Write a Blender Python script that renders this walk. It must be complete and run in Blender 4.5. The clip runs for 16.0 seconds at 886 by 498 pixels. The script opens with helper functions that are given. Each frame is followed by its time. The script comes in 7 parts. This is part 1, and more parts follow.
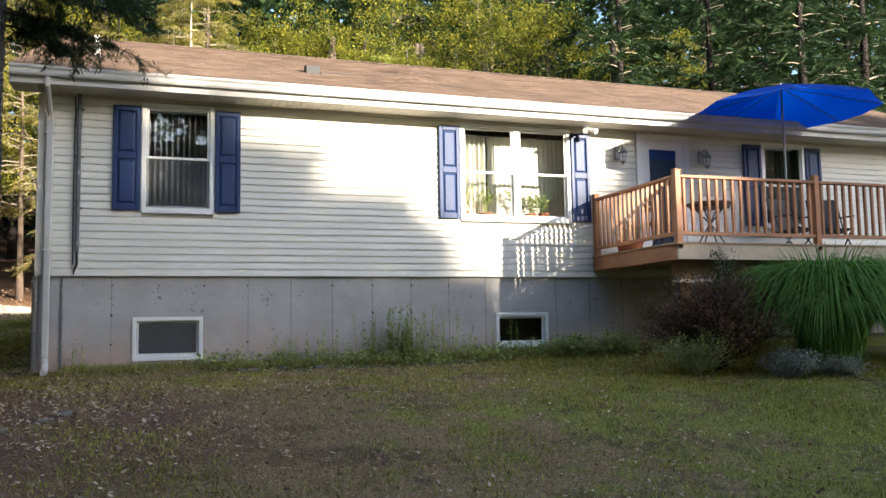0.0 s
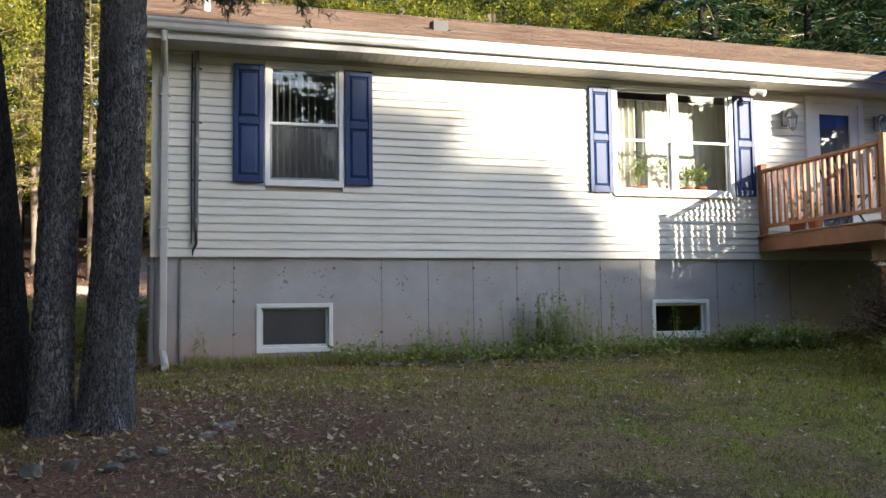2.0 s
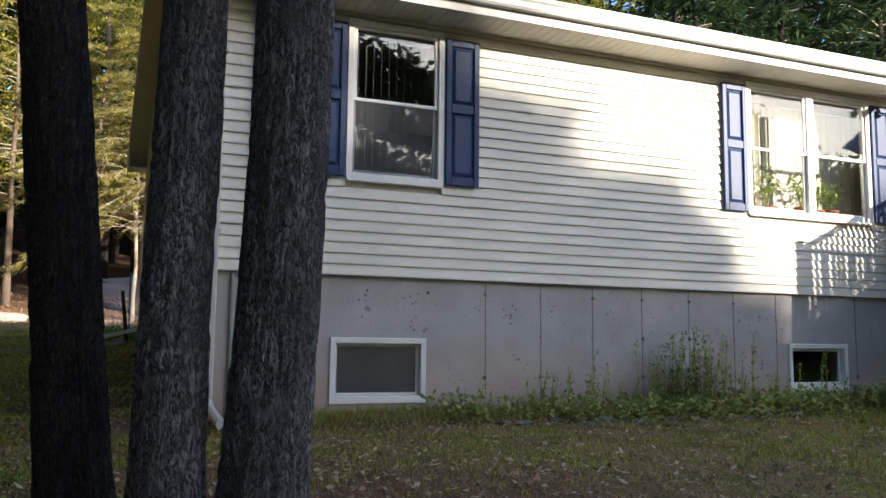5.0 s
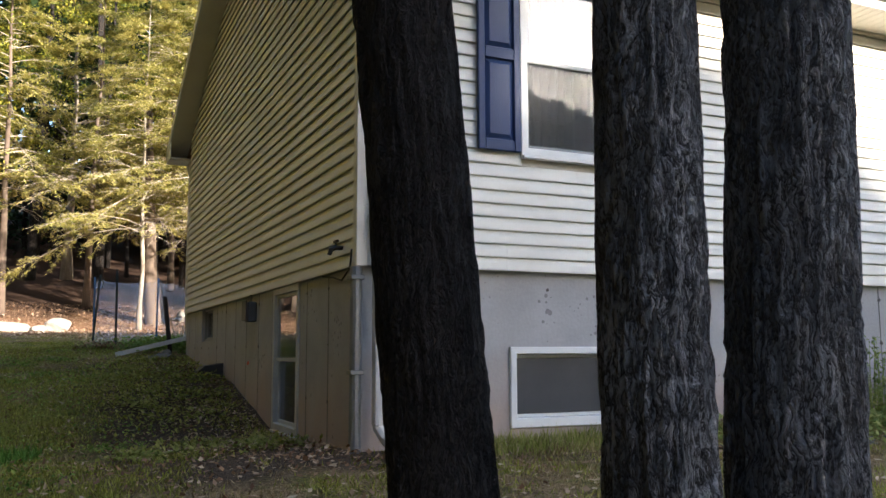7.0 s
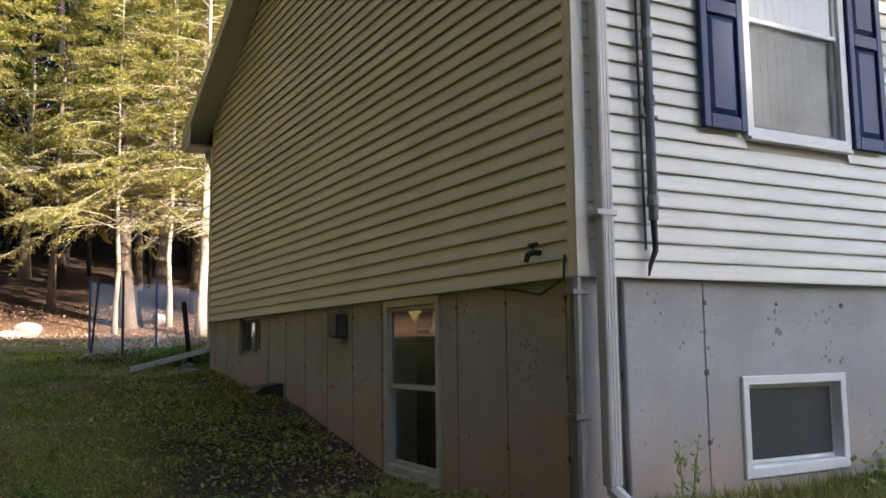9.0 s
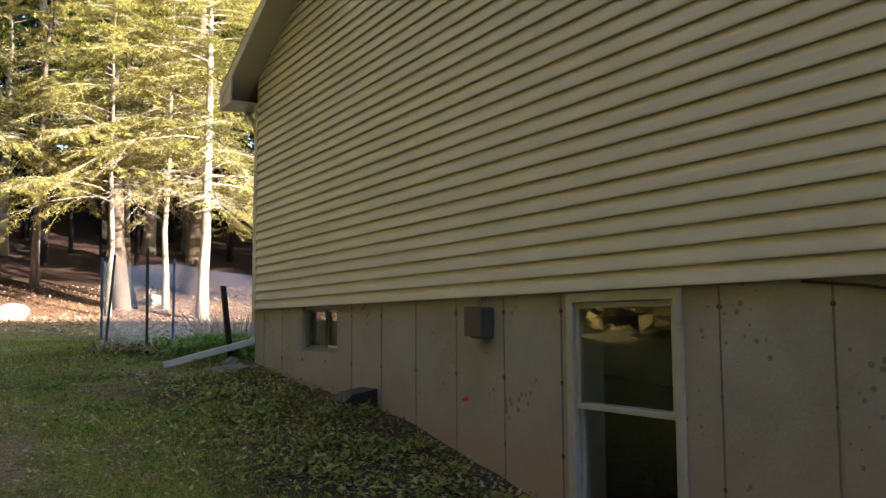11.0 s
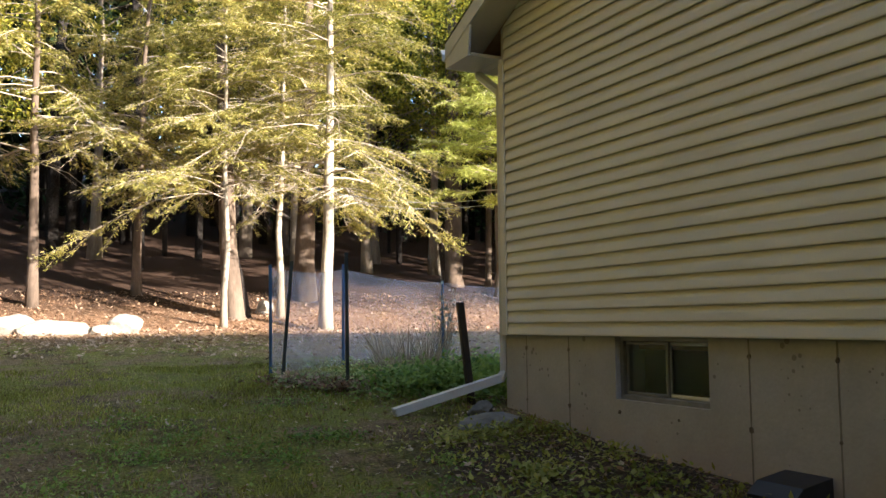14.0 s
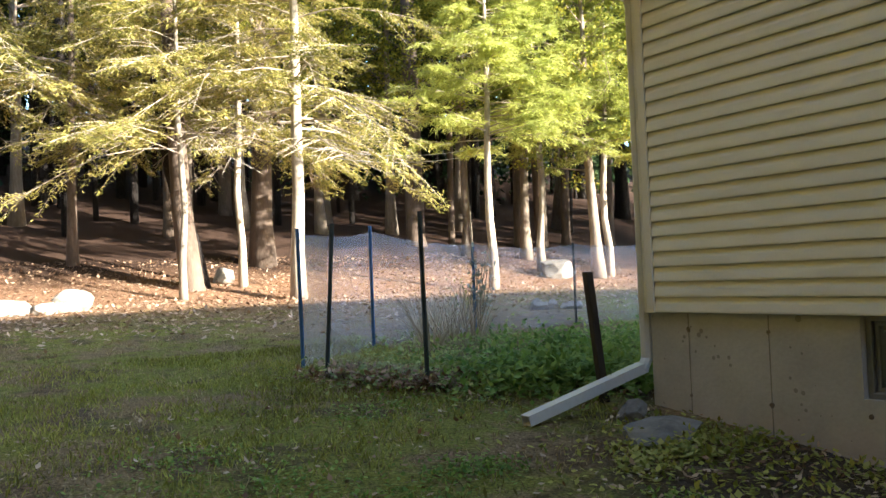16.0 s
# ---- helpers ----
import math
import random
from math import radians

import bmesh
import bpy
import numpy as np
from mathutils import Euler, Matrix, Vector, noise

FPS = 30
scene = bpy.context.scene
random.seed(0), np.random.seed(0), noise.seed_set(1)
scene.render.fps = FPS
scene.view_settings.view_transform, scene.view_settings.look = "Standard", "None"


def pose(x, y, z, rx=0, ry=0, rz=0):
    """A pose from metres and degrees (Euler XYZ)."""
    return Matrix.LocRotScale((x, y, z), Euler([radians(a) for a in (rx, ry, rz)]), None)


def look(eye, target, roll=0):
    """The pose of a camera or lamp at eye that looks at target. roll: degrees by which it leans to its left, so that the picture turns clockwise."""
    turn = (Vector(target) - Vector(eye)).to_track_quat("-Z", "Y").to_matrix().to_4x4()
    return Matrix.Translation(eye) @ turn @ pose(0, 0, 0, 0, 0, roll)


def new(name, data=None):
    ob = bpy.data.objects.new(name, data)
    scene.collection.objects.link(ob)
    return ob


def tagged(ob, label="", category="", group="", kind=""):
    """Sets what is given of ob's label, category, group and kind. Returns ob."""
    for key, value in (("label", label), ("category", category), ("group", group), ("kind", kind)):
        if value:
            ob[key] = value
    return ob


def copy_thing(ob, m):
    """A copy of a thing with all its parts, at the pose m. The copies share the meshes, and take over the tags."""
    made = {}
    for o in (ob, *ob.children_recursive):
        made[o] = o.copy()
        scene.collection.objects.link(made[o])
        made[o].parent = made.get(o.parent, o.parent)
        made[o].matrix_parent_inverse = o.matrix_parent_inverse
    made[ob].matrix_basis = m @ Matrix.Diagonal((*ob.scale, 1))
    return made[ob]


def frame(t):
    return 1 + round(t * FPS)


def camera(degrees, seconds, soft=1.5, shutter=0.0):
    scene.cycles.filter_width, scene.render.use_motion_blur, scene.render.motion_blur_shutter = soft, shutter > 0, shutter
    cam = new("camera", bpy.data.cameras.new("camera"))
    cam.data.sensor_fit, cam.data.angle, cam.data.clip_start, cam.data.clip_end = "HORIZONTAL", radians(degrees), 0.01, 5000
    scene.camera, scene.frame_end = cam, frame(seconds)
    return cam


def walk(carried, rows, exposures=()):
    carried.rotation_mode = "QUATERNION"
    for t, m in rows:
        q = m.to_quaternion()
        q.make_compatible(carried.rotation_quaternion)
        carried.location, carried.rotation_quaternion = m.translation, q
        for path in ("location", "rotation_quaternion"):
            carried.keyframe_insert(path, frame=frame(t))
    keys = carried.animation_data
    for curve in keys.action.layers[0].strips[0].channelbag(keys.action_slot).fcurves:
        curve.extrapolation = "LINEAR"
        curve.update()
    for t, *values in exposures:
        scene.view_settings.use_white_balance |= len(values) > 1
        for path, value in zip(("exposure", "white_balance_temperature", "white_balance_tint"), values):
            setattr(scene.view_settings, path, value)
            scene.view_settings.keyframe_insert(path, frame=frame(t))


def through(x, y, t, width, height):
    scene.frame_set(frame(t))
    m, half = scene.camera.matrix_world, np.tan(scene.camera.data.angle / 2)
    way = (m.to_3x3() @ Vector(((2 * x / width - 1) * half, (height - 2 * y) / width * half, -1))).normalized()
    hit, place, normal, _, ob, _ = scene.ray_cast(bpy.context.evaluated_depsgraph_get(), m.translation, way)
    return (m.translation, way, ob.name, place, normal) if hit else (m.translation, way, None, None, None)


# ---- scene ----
cam = camera(54.9, 16.0)
PATH = [
    (0, (1.471, -12.365, 1.528), (2.114, -10.48, 1.711), -1.0),
    (0.5, (1.16, -11.932, 1.557), (1.74, -10.024, 1.721), -0.8),
    (1, (0.94, -11.469, 1.571), (1.46, -9.543, 1.722), -0.8),
    (1.5, (0.744, -10.976, 1.576), (1.26, -9.05, 1.728), -1.0),
    (2, (0.538, -10.512, 1.659), (1.088, -8.595, 1.797), -0.7),
    (2.5, (0.341, -10.026, 1.635), (0.916, -8.117, 1.788), -0.6),
    (3, (0.09, -9.513, 1.653), (0.694, -7.613, 1.808), -0.5),
    (5.5, (-1.058, -6.973, 1.662), (-0.254, -5.16, 1.926), 0.3),
    (6, (-1.35, -6.494, 1.639), (-0.508, -4.704, 1.931), 0.0),
    (6.5, (-1.609, -6.061, 1.625), (-0.78, -4.265, 1.92), 1.1),
    (7, (-1.891, -5.566, 1.71), (-1.067, -3.76, 1.947), -0.2),
    (7.5, (-2.185, -5.117, 1.74), (-1.37, -3.304, 1.959), -0.8),
    (8, (-2.446, -4.613, 1.784), (-1.605, -2.812, 2.01), -0.9),
    (8.5, (-2.659, -4.128, 1.853), (-1.769, -2.351, 2.077), -0.9),
    (9, (-2.761, -3.618, 1.944), (-1.817, -1.869, 2.168), -0.7),
    (9.5, (-2.881, -3.086, 1.963), (-1.93, -1.339, 2.164), -0.4),
    (12, (-3.341, -0.379, 2.231), (-2.305, 1.323, 2.402), -0.3),
    (12.5, (-3.415, 0.215, 2.273), (-2.407, 1.934, 2.44), -0.3),
    (13, (-3.527, 0.804, 2.337), (-2.584, 2.56, 2.499), -0.1),
    (13.5, (-3.66, 1.36, 2.366), (-2.735, 3.13, 2.476), -0.1),
    (14, (-3.875, 1.918, 2.401), (-2.971, 3.694, 2.575), -0.5),
    (14.5, (-4.012, 2.489, 2.44), (-3.073, 4.247, 2.611), -0.9),
    (15, (-4.162, 3.069, 2.503), (-3.188, 4.81, 2.652), -1.6),
    (15.5, (-4.222, 3.649, 2.542), (-3.206, 5.371, 2.612), -2.1),
    (16, (-4.291, 4.203, 2.578), (-3.217, 5.889, 2.648), -2.2),
]
walk(cam, [(t, look(eye, target, roll)) for t, eye, target, roll in PATH],
     [(0.0, 1.95, 5880, 10), (3.0, 1.65, 5670, 10), (6.0, 1.55, 5720, 11), (7.0, 2.25, 5720, 12), (7.5, 3.1, 5720, 12), (8.0, 2.48, 5720, 12), (8.5, 2.28, 5670, 12), (9.0, 2.18, 5720, 13), (9.5, 2.32, 5720, 13), (12.0, 2.85, 5620, 12), (12.5, 2.9, 5620, 12), (13.0, 2.5, 5670, 12), (15.0, 2.4, 5720, 12), (15.5, 2.35, 5720, 12), (16.0, 2.75, 5570, 9)])


# ---- light and exposure ----
SUN_AWAY = Vector((-1.585, 2.374, -0.752)).normalized()      # the way the sunlight travels
SUN_EL = math.asin(-SUN_AWAY.z)
SUN_AZ = math.atan2(-SUN_AWAY.x, -SUN_AWAY.y)                 # clockwise from +y

world = bpy.data.worlds.new("world")
scene.world = world
world.use_nodes = True
wn = world.node_tree
for n in list(wn.nodes):
    wn.nodes.remove(n)
sky = wn.nodes.new("ShaderNodeTexSky")
sky.sky_type = "NISHITA"
sky.sun_disc = False
sky.sun_elevation, sky.sun_rotation = SUN_EL, SUN_AZ
sky.air_density, sky.dust_density = 1.0, 1.2
bg = wn.nodes.new("ShaderNodeBackground")
bg.inputs["Strength"].default_value = 0.12
wout = wn.nodes.new("ShaderNodeOutputWorld")
wn.links.new(sky.outputs[0], bg.inputs[0])
wn.links.new(bg.outputs[0], wout.inputs[0])

sun = new("sun", bpy.data.lights.new("sun", "SUN"))
sun.data.energy, sun.data.angle, sun.data.color = 5.0, radians(0.55), (1.0, 0.83, 0.60)
sun.matrix_world = look(Vector((0, 0, 30)) - SUN_AWAY * 20, Vector((0, 0, 30)))


# ---- geometry helpers ----
class Geo:
    """Vertices and faces of one mesh."""

    def __init__(self):
        self.v, self.f = [], []

    def add(self, v, f):
        n = len(self.v)
        self.v += [tuple(p) for p in v]
        self.f += [tuple(i + n for i in q) for q in f]
        return self

    def box(self, x0, y0, z0, x1, y1, z1, bevel=0.0):
        if bevel <= 0:
            return self.add([(x, y, z) for z in (z0, z1) for x, y in ((x0, y0), (x1, y0), (x1, y1), (x0, y1))],
                            [(3, 2, 1, 0), (4, 5, 6, 7), (0, 1, 5, 4), (1, 2, 6, 5), (2, 3, 7, 6), (3, 0, 4, 7)])
        b = min(bevel, (x1 - x0) / 2.1, (y1 - y0) / 2.1, (z1 - z0) / 2.1)
        rings = []
        for z, s in ((z0, b), (z0 + b, 0), (z1 - b, 0), (z1, b)):
            rings.append([(x0 + s + (b if not s else 0), y0 + s, z), (x1 - s - (b if not s else 0), y0 + s, z), (x1 - s, y0 + s + (b if not s else 0), z), (x1 - s, y1 - s - (b if not s else 0), z),
                          (x1 - s - (b if not s else 0), y1 - s, z), (x0 + s + (b if not s else 0), y1 - s, z), (x0 + s, y1 - s - (b if not s else 0), z), (x0 + s, y0 + s + (b if not s else 0), z)])
        v = [p for r in rings for p in r]
        f = [tuple(range(7, -1, -1)), tuple(range(24, 32))]
        for k in range(3):
            for i in range(8):
                j = (i + 1) % 8
                f.append((k * 8 + i, k * 8 + j, k * 8 + 8 + j, k * 8 + 8 + i))
        return self.add(v, f)

    def tube(self, pts, radii, n=10, caps=True):
        pts = [Vector(p) for p in pts]
        if not hasattr(radii, "__len__"):
            radii = [radii] * len(pts)
        v, f = [], []
        side = None
        for i, p in enumerate(pts):
            d = (pts[min(i + 1, len(pts) - 1)] - pts[max(i - 1, 0)]).normalized()
            if side is None:
                side = d.cross(Vector((0.31, 0.95, 0.12)) if abs(d.z) > 0.5 else Vector((0, 0, 1))).normalized()
            side = (side - d * side.dot(d)).normalized()
            up = d.cross(side)
            for k in range(n):
                a = 2 * math.pi * k / n
                v.append(p + (side * math.cos(a) + up * math.sin(a)) * radii[i])
        for i in range(len(pts) - 1):
            for k in range(n):
                j = (k + 1) % n
                f.append((i * n + k, i * n + j, i * n + n + j, i * n + n + k))
        if caps:
            f += [tuple(range(n - 1, -1, -1)), tuple(range((len(pts) - 1) * n, len(pts) * n))]
        return self.add(v, f)

    def prism(self, outline, y0, y1, axis="y"):
        """An outline in the plane across the axis, drawn out from y0 to y1."""
        put = {"y": lambda a, b, c: (a, c, b), "x": lambda a, b, c: (c, a, b), "z": lambda a, b, c: (a, b, c)}[axis]
        n = len(outline)
        v = [put(a, b, y0) for a, b in outline] + [put(a, b, y1) for a, b in outline]
        f = [tuple(range(n)), tuple(range(2 * n - 1, n - 1, -1))]
        f += [(i, i + n, (i + 1) % n + n, (i + 1) % n) for i in range(n)]
        return self.add(v, f)

    def mesh(self, name, smooth=False):
        me = bpy.data.meshes.new(name)
        me.from_pydata(self.v, [], self.f)
        bm = bmesh.new()
        bm.from_mesh(me)
        bmesh.ops.recalc_face_normals(bm, faces=bm.faces)
        bm.to_mesh(me)
        bm.free()
        if smooth:
            me.shade_smooth()
        return me


def quads_mesh(name, v):
    """A mesh of loose quads from an array of n x 4 x 3 numbers."""
    v = np.asarray(v, float).reshape(-1, 4, 3)
    me = bpy.data.meshes.new(name)
    n = len(v)
    me.vertices.add(n * 4)
    me.vertices.foreach_set("co", v.reshape(-1).astype(np.float32))
    me.loops.add(n * 4)
    me.loops.foreach_set("vertex_index", np.arange(n * 4, dtype=np.int32))
    me.polygons.add(n)
    me.polygons.foreach_set("loop_start", np.arange(0, n * 4, 4, dtype=np.int32))
    me.update(calc_edges=True)
    return me


def thing(name, label, category, at=(0, 0, 0), group="", kind=""):
    ob = new(name)
    ob.location = at
    ob.empty_display_size = 0.1
    return tagged(ob, label, category, group, kind)


def part(name, geo, material, parent=None, label="", smooth=False):
    """One mesh object in world places, under a thing or a part."""
    me = geo.mesh(name, smooth) if isinstance(geo, Geo) else geo
    if not me.materials:
        me.materials.append(material)
    ob = new(name, me)
    if parent is not None:
        ob.parent = parent
        if parent.type == "EMPTY":
            ob.matrix_parent_inverse = Matrix.Translation(-Vector(parent.location))
    if label:
        ob["label"] = label
    return ob


def solid(name, geo, material, label, category, group="", kind="", smooth=False):
    return tagged(part(name, geo, material, smooth=smooth), label, category, group, kind)


# ---- materials ----
def mat(name, c1, c2, scale=4.0, rough=0.7, bump=0.0, bscale=60.0, fine=0.25, stretch=(1, 1, 1), metal=0.0, vary=0.0, island=0.0, spec=0.5, contrast=(0.3, 0.7)):
    """A surface with two scales of colour change and a fine relief."""
    m = bpy.data.materials.new(name)
    m.use_nodes = True
    nt = m.node_tree
    bs = nt.nodes["Principled BSDF"]
    tc = nt.nodes.new("ShaderNodeTexCoord")
    mp = nt.nodes.new("ShaderNodeMapping")
    mp.inputs["Scale"].default_value = stretch
    nt.links.new(tc.outputs["Object"], mp.inputs[0])
    n1 = nt.nodes.new("ShaderNodeTexNoise")
    n1.inputs["Scale"].default_value = scale
    n1.inputs["Detail"].default_value = 5
    n1.inputs["Roughness"].default_value = 0.65
    nt.links.new(mp.outputs[0], n1.inputs["Vector"])
    rp = nt.nodes.new("ShaderNodeValToRGB")
    rp.color_ramp.elements[0].position, rp.color_ramp.elements[1].position = contrast
    rp.color_ramp.elements[0].color, rp.color_ramp.elements[1].color = (*c1, 1), (*c2, 1)
    nt.links.new(n1.outputs["Fac"], rp.inputs[0])
    col = rp.outputs[0]
    n2 = nt.nodes.new("ShaderNodeTexNoise")
    n2.inputs["Scale"].default_value = bscale
    n2.inputs["Detail"].default_value = 4
    nt.links.new(mp.outputs[0], n2.inputs["Vector"])
    if fine > 0:
        mr = nt.nodes.new("ShaderNodeMapRange")
        mr.inputs["To Min"].default_value, mr.inputs["To Max"].default_value = 1 - fine, 1 + fine
        nt.links.new(n2.outputs["Fac"], mr.inputs["Value"])
        mx = nt.nodes.new("ShaderNodeMix")
        mx.data_type, mx.blend_type = "RGBA", "MULTIPLY"
        mx.inputs[0].default_value = 1.0
        nt.links.new(col, mx.inputs[6])
        nt.links.new(mr.outputs[0], mx.inputs[7])
        col = mx.outputs[2]
    for amount, node, sock in ((vary, "ShaderNodeObjectInfo", "Random"), (island, "ShaderNodeNewGeometry", "Random Per Island")):
        if amount > 0:
            oi = nt.nodes.new(node)
            mr = nt.nodes.new("ShaderNodeMapRange")
            mr.inputs["To Min"].default_value, mr.inputs["To Max"].default_value = 1 - amount, 1 + amount
            nt.links.new(oi.outputs[sock], mr.inputs["Value"])
            mx = nt.nodes.new("ShaderNodeMix")
            mx.data_type, mx.blend_type = "RGBA", "MULTIPLY"
            mx.inputs[0].default_value = 1.0
            nt.links.new(col, mx.inputs[6])
            nt.links.new(mr.outputs[0], mx.inputs[7])
            col = mx.outputs[2]
    nt.links.new(col, bs.inputs["Base Color"])
    bs.inputs["Roughness"].default_value = rough
    bs.inputs["Metallic"].default_value = metal
    bs.inputs["Specular IOR Level"].default_value = spec
    if bump > 0:
        bp = nt.nodes.new("ShaderNodeBump")
        bp.inputs["Strength"].default_value = bump
        bp.inputs["Distance"].default_value = 0.02
        nt.links.new(n2.outputs["Fac"], bp.inputs["Height"])
        nt.links.new(bp.outputs[0], bs.inputs["Normal"])
    return m


def leaf_mat(name, c1, c2, c3, through=0.45, rough=0.6):
    """Leaves: colour by leaf, some of the light passing through."""
    m = bpy.data.materials.new(name)
    m.use_nodes = True
    nt = m.node_tree
    nt.nodes.remove(nt.nodes["Principled BSDF"])
    out = nt.nodes["Material Output"]
    ge = nt.nodes.new("ShaderNodeNewGeometry")
    tc = nt.nodes.new("ShaderNodeTexCoord")
    no = nt.nodes.new("ShaderNodeTexNoise")
    no.inputs["Scale"].default_value = 0.55
    no.inputs["Detail"].default_value = 3
    nt.links.new(tc.outputs["Object"], no.inputs["Vector"])
    ad = nt.nodes.new("ShaderNodeMath")
    ad.operation = "MULTIPLY_ADD"
    ad.inputs[1].default_value, ad.inputs[2].default_value = 0.55, -0.1
    nt.links.new(ge.outputs["Random Per Island"], ad.inputs[0])
    a2 = nt.nodes.new("ShaderNodeMath")
    a2.operation = "ADD"
    nt.links.new(ad.outputs[0], a2.inputs[0])
    nt.links.new(no.outputs["Fac"], a2.inputs[1])
    rp = nt.nodes.new("ShaderNodeValToRGB")
    rp.color_ramp.elements[0].position, rp.color_ramp.elements[0].color = 0.3, (*c1, 1)
    rp.color_ramp.elements[1].position, rp.color_ramp.elements[1].color = 0.95, (*c3, 1)
    e = rp.color_ramp.elements.new(0.62)
    e.color = (*c2, 1)
    nt.links.new(a2.outputs[0], rp.inputs[0])
    df = nt.nodes.new("ShaderNodeBsdfPrincipled")
    df.inputs["Roughness"].default_value = rough
    df.inputs["Specular IOR Level"].default_value = 0.25
    tr = nt.nodes.new("ShaderNodeBsdfTranslucent")
    mx = nt.nodes.new("ShaderNodeMixShader")
    mx.inputs[0].default_value = through
    for n in (df, tr):
        nt.links.new(rp.outputs[0], n.inputs[0])
    nt.links.new(df.outputs[0], mx.inputs[1])
    nt.links.new(tr.outputs[0], mx.inputs[2])
    nt.links.new(mx.outputs[0], out.inputs[0])
    return m


def glass_mat(name, tint=(0.9, 0.93, 0.95), face=0.08, rough=0.0):
    m = bpy.data.materials.new(name)
    m.use_nodes = True
    nt = m.node_tree
    nt.nodes.remove(nt.nodes["Principled BSDF"])
    out = nt.nodes["Material Output"]
    tr = nt.nodes.new("ShaderNodeBsdfTransparent")
    tr.inputs[0].default_value = (*tint, 1)
    gl = nt.nodes.new("ShaderNodeBsdfGlossy")
    gl.inputs["Roughness"].default_value = rough
    lw = nt.nodes.new("ShaderNodeLayerWeight")
    lw.inputs[0].default_value = 0.5
    pw = nt.nodes.new("ShaderNodeMath")
    pw.operation = "POWER"
    pw.inputs[1].default_value = 5.0
    nt.links.new(lw.outputs["Facing"], pw.inputs[0])
    fr = nt.nodes.new("ShaderNodeMath")
    fr.operation = "MULTIPLY_ADD"
    fr.inputs[1].default_value, fr.inputs[2].default_value = 1 - face, face
    nt.links.new(pw.outputs[0], fr.inputs[0])
    mx = nt.nodes.new("ShaderNodeMixShader")
    nt.links.new(fr.outputs[0], mx.inputs[0])
    nt.links.new(tr.outputs[0], mx.inputs[1])
    nt.links.new(gl.outputs[0], mx.inputs[2])
    nt.links.new(mx.outputs[0], out.inputs[0])
    return m


def veil_mat(name, colour, cover):
    """Fine netting: a share of the light is caught by the threads, the rest passes."""
    m = bpy.data.materials.new(name)
    m.use_nodes = True
    nt = m.node_tree
    bs = nt.nodes["Principled BSDF"]
    bs.inputs["Base Color"].default_value = (*colour, 1)
    bs.inputs["Roughness"].default_value = 0.6
    tc = nt.nodes.new("ShaderNodeTexCoord")
    no = nt.nodes.new("ShaderNodeTexNoise")
    no.inputs["Scale"].default_value = 2.2
    nt.links.new(tc.outputs["Object"], no.inputs["Vector"])
    mr = nt.nodes.new("ShaderNodeMapRange")
    mr.inputs["To Min"].default_value, mr.inputs["To Max"].default_value = cover * 0.6, cover * 1.4
    nt.links.new(no.outputs["Fac"], mr.inputs["Value"])
    nt.links.new(mr.outputs[0], bs.inputs["Alpha"])
    return m


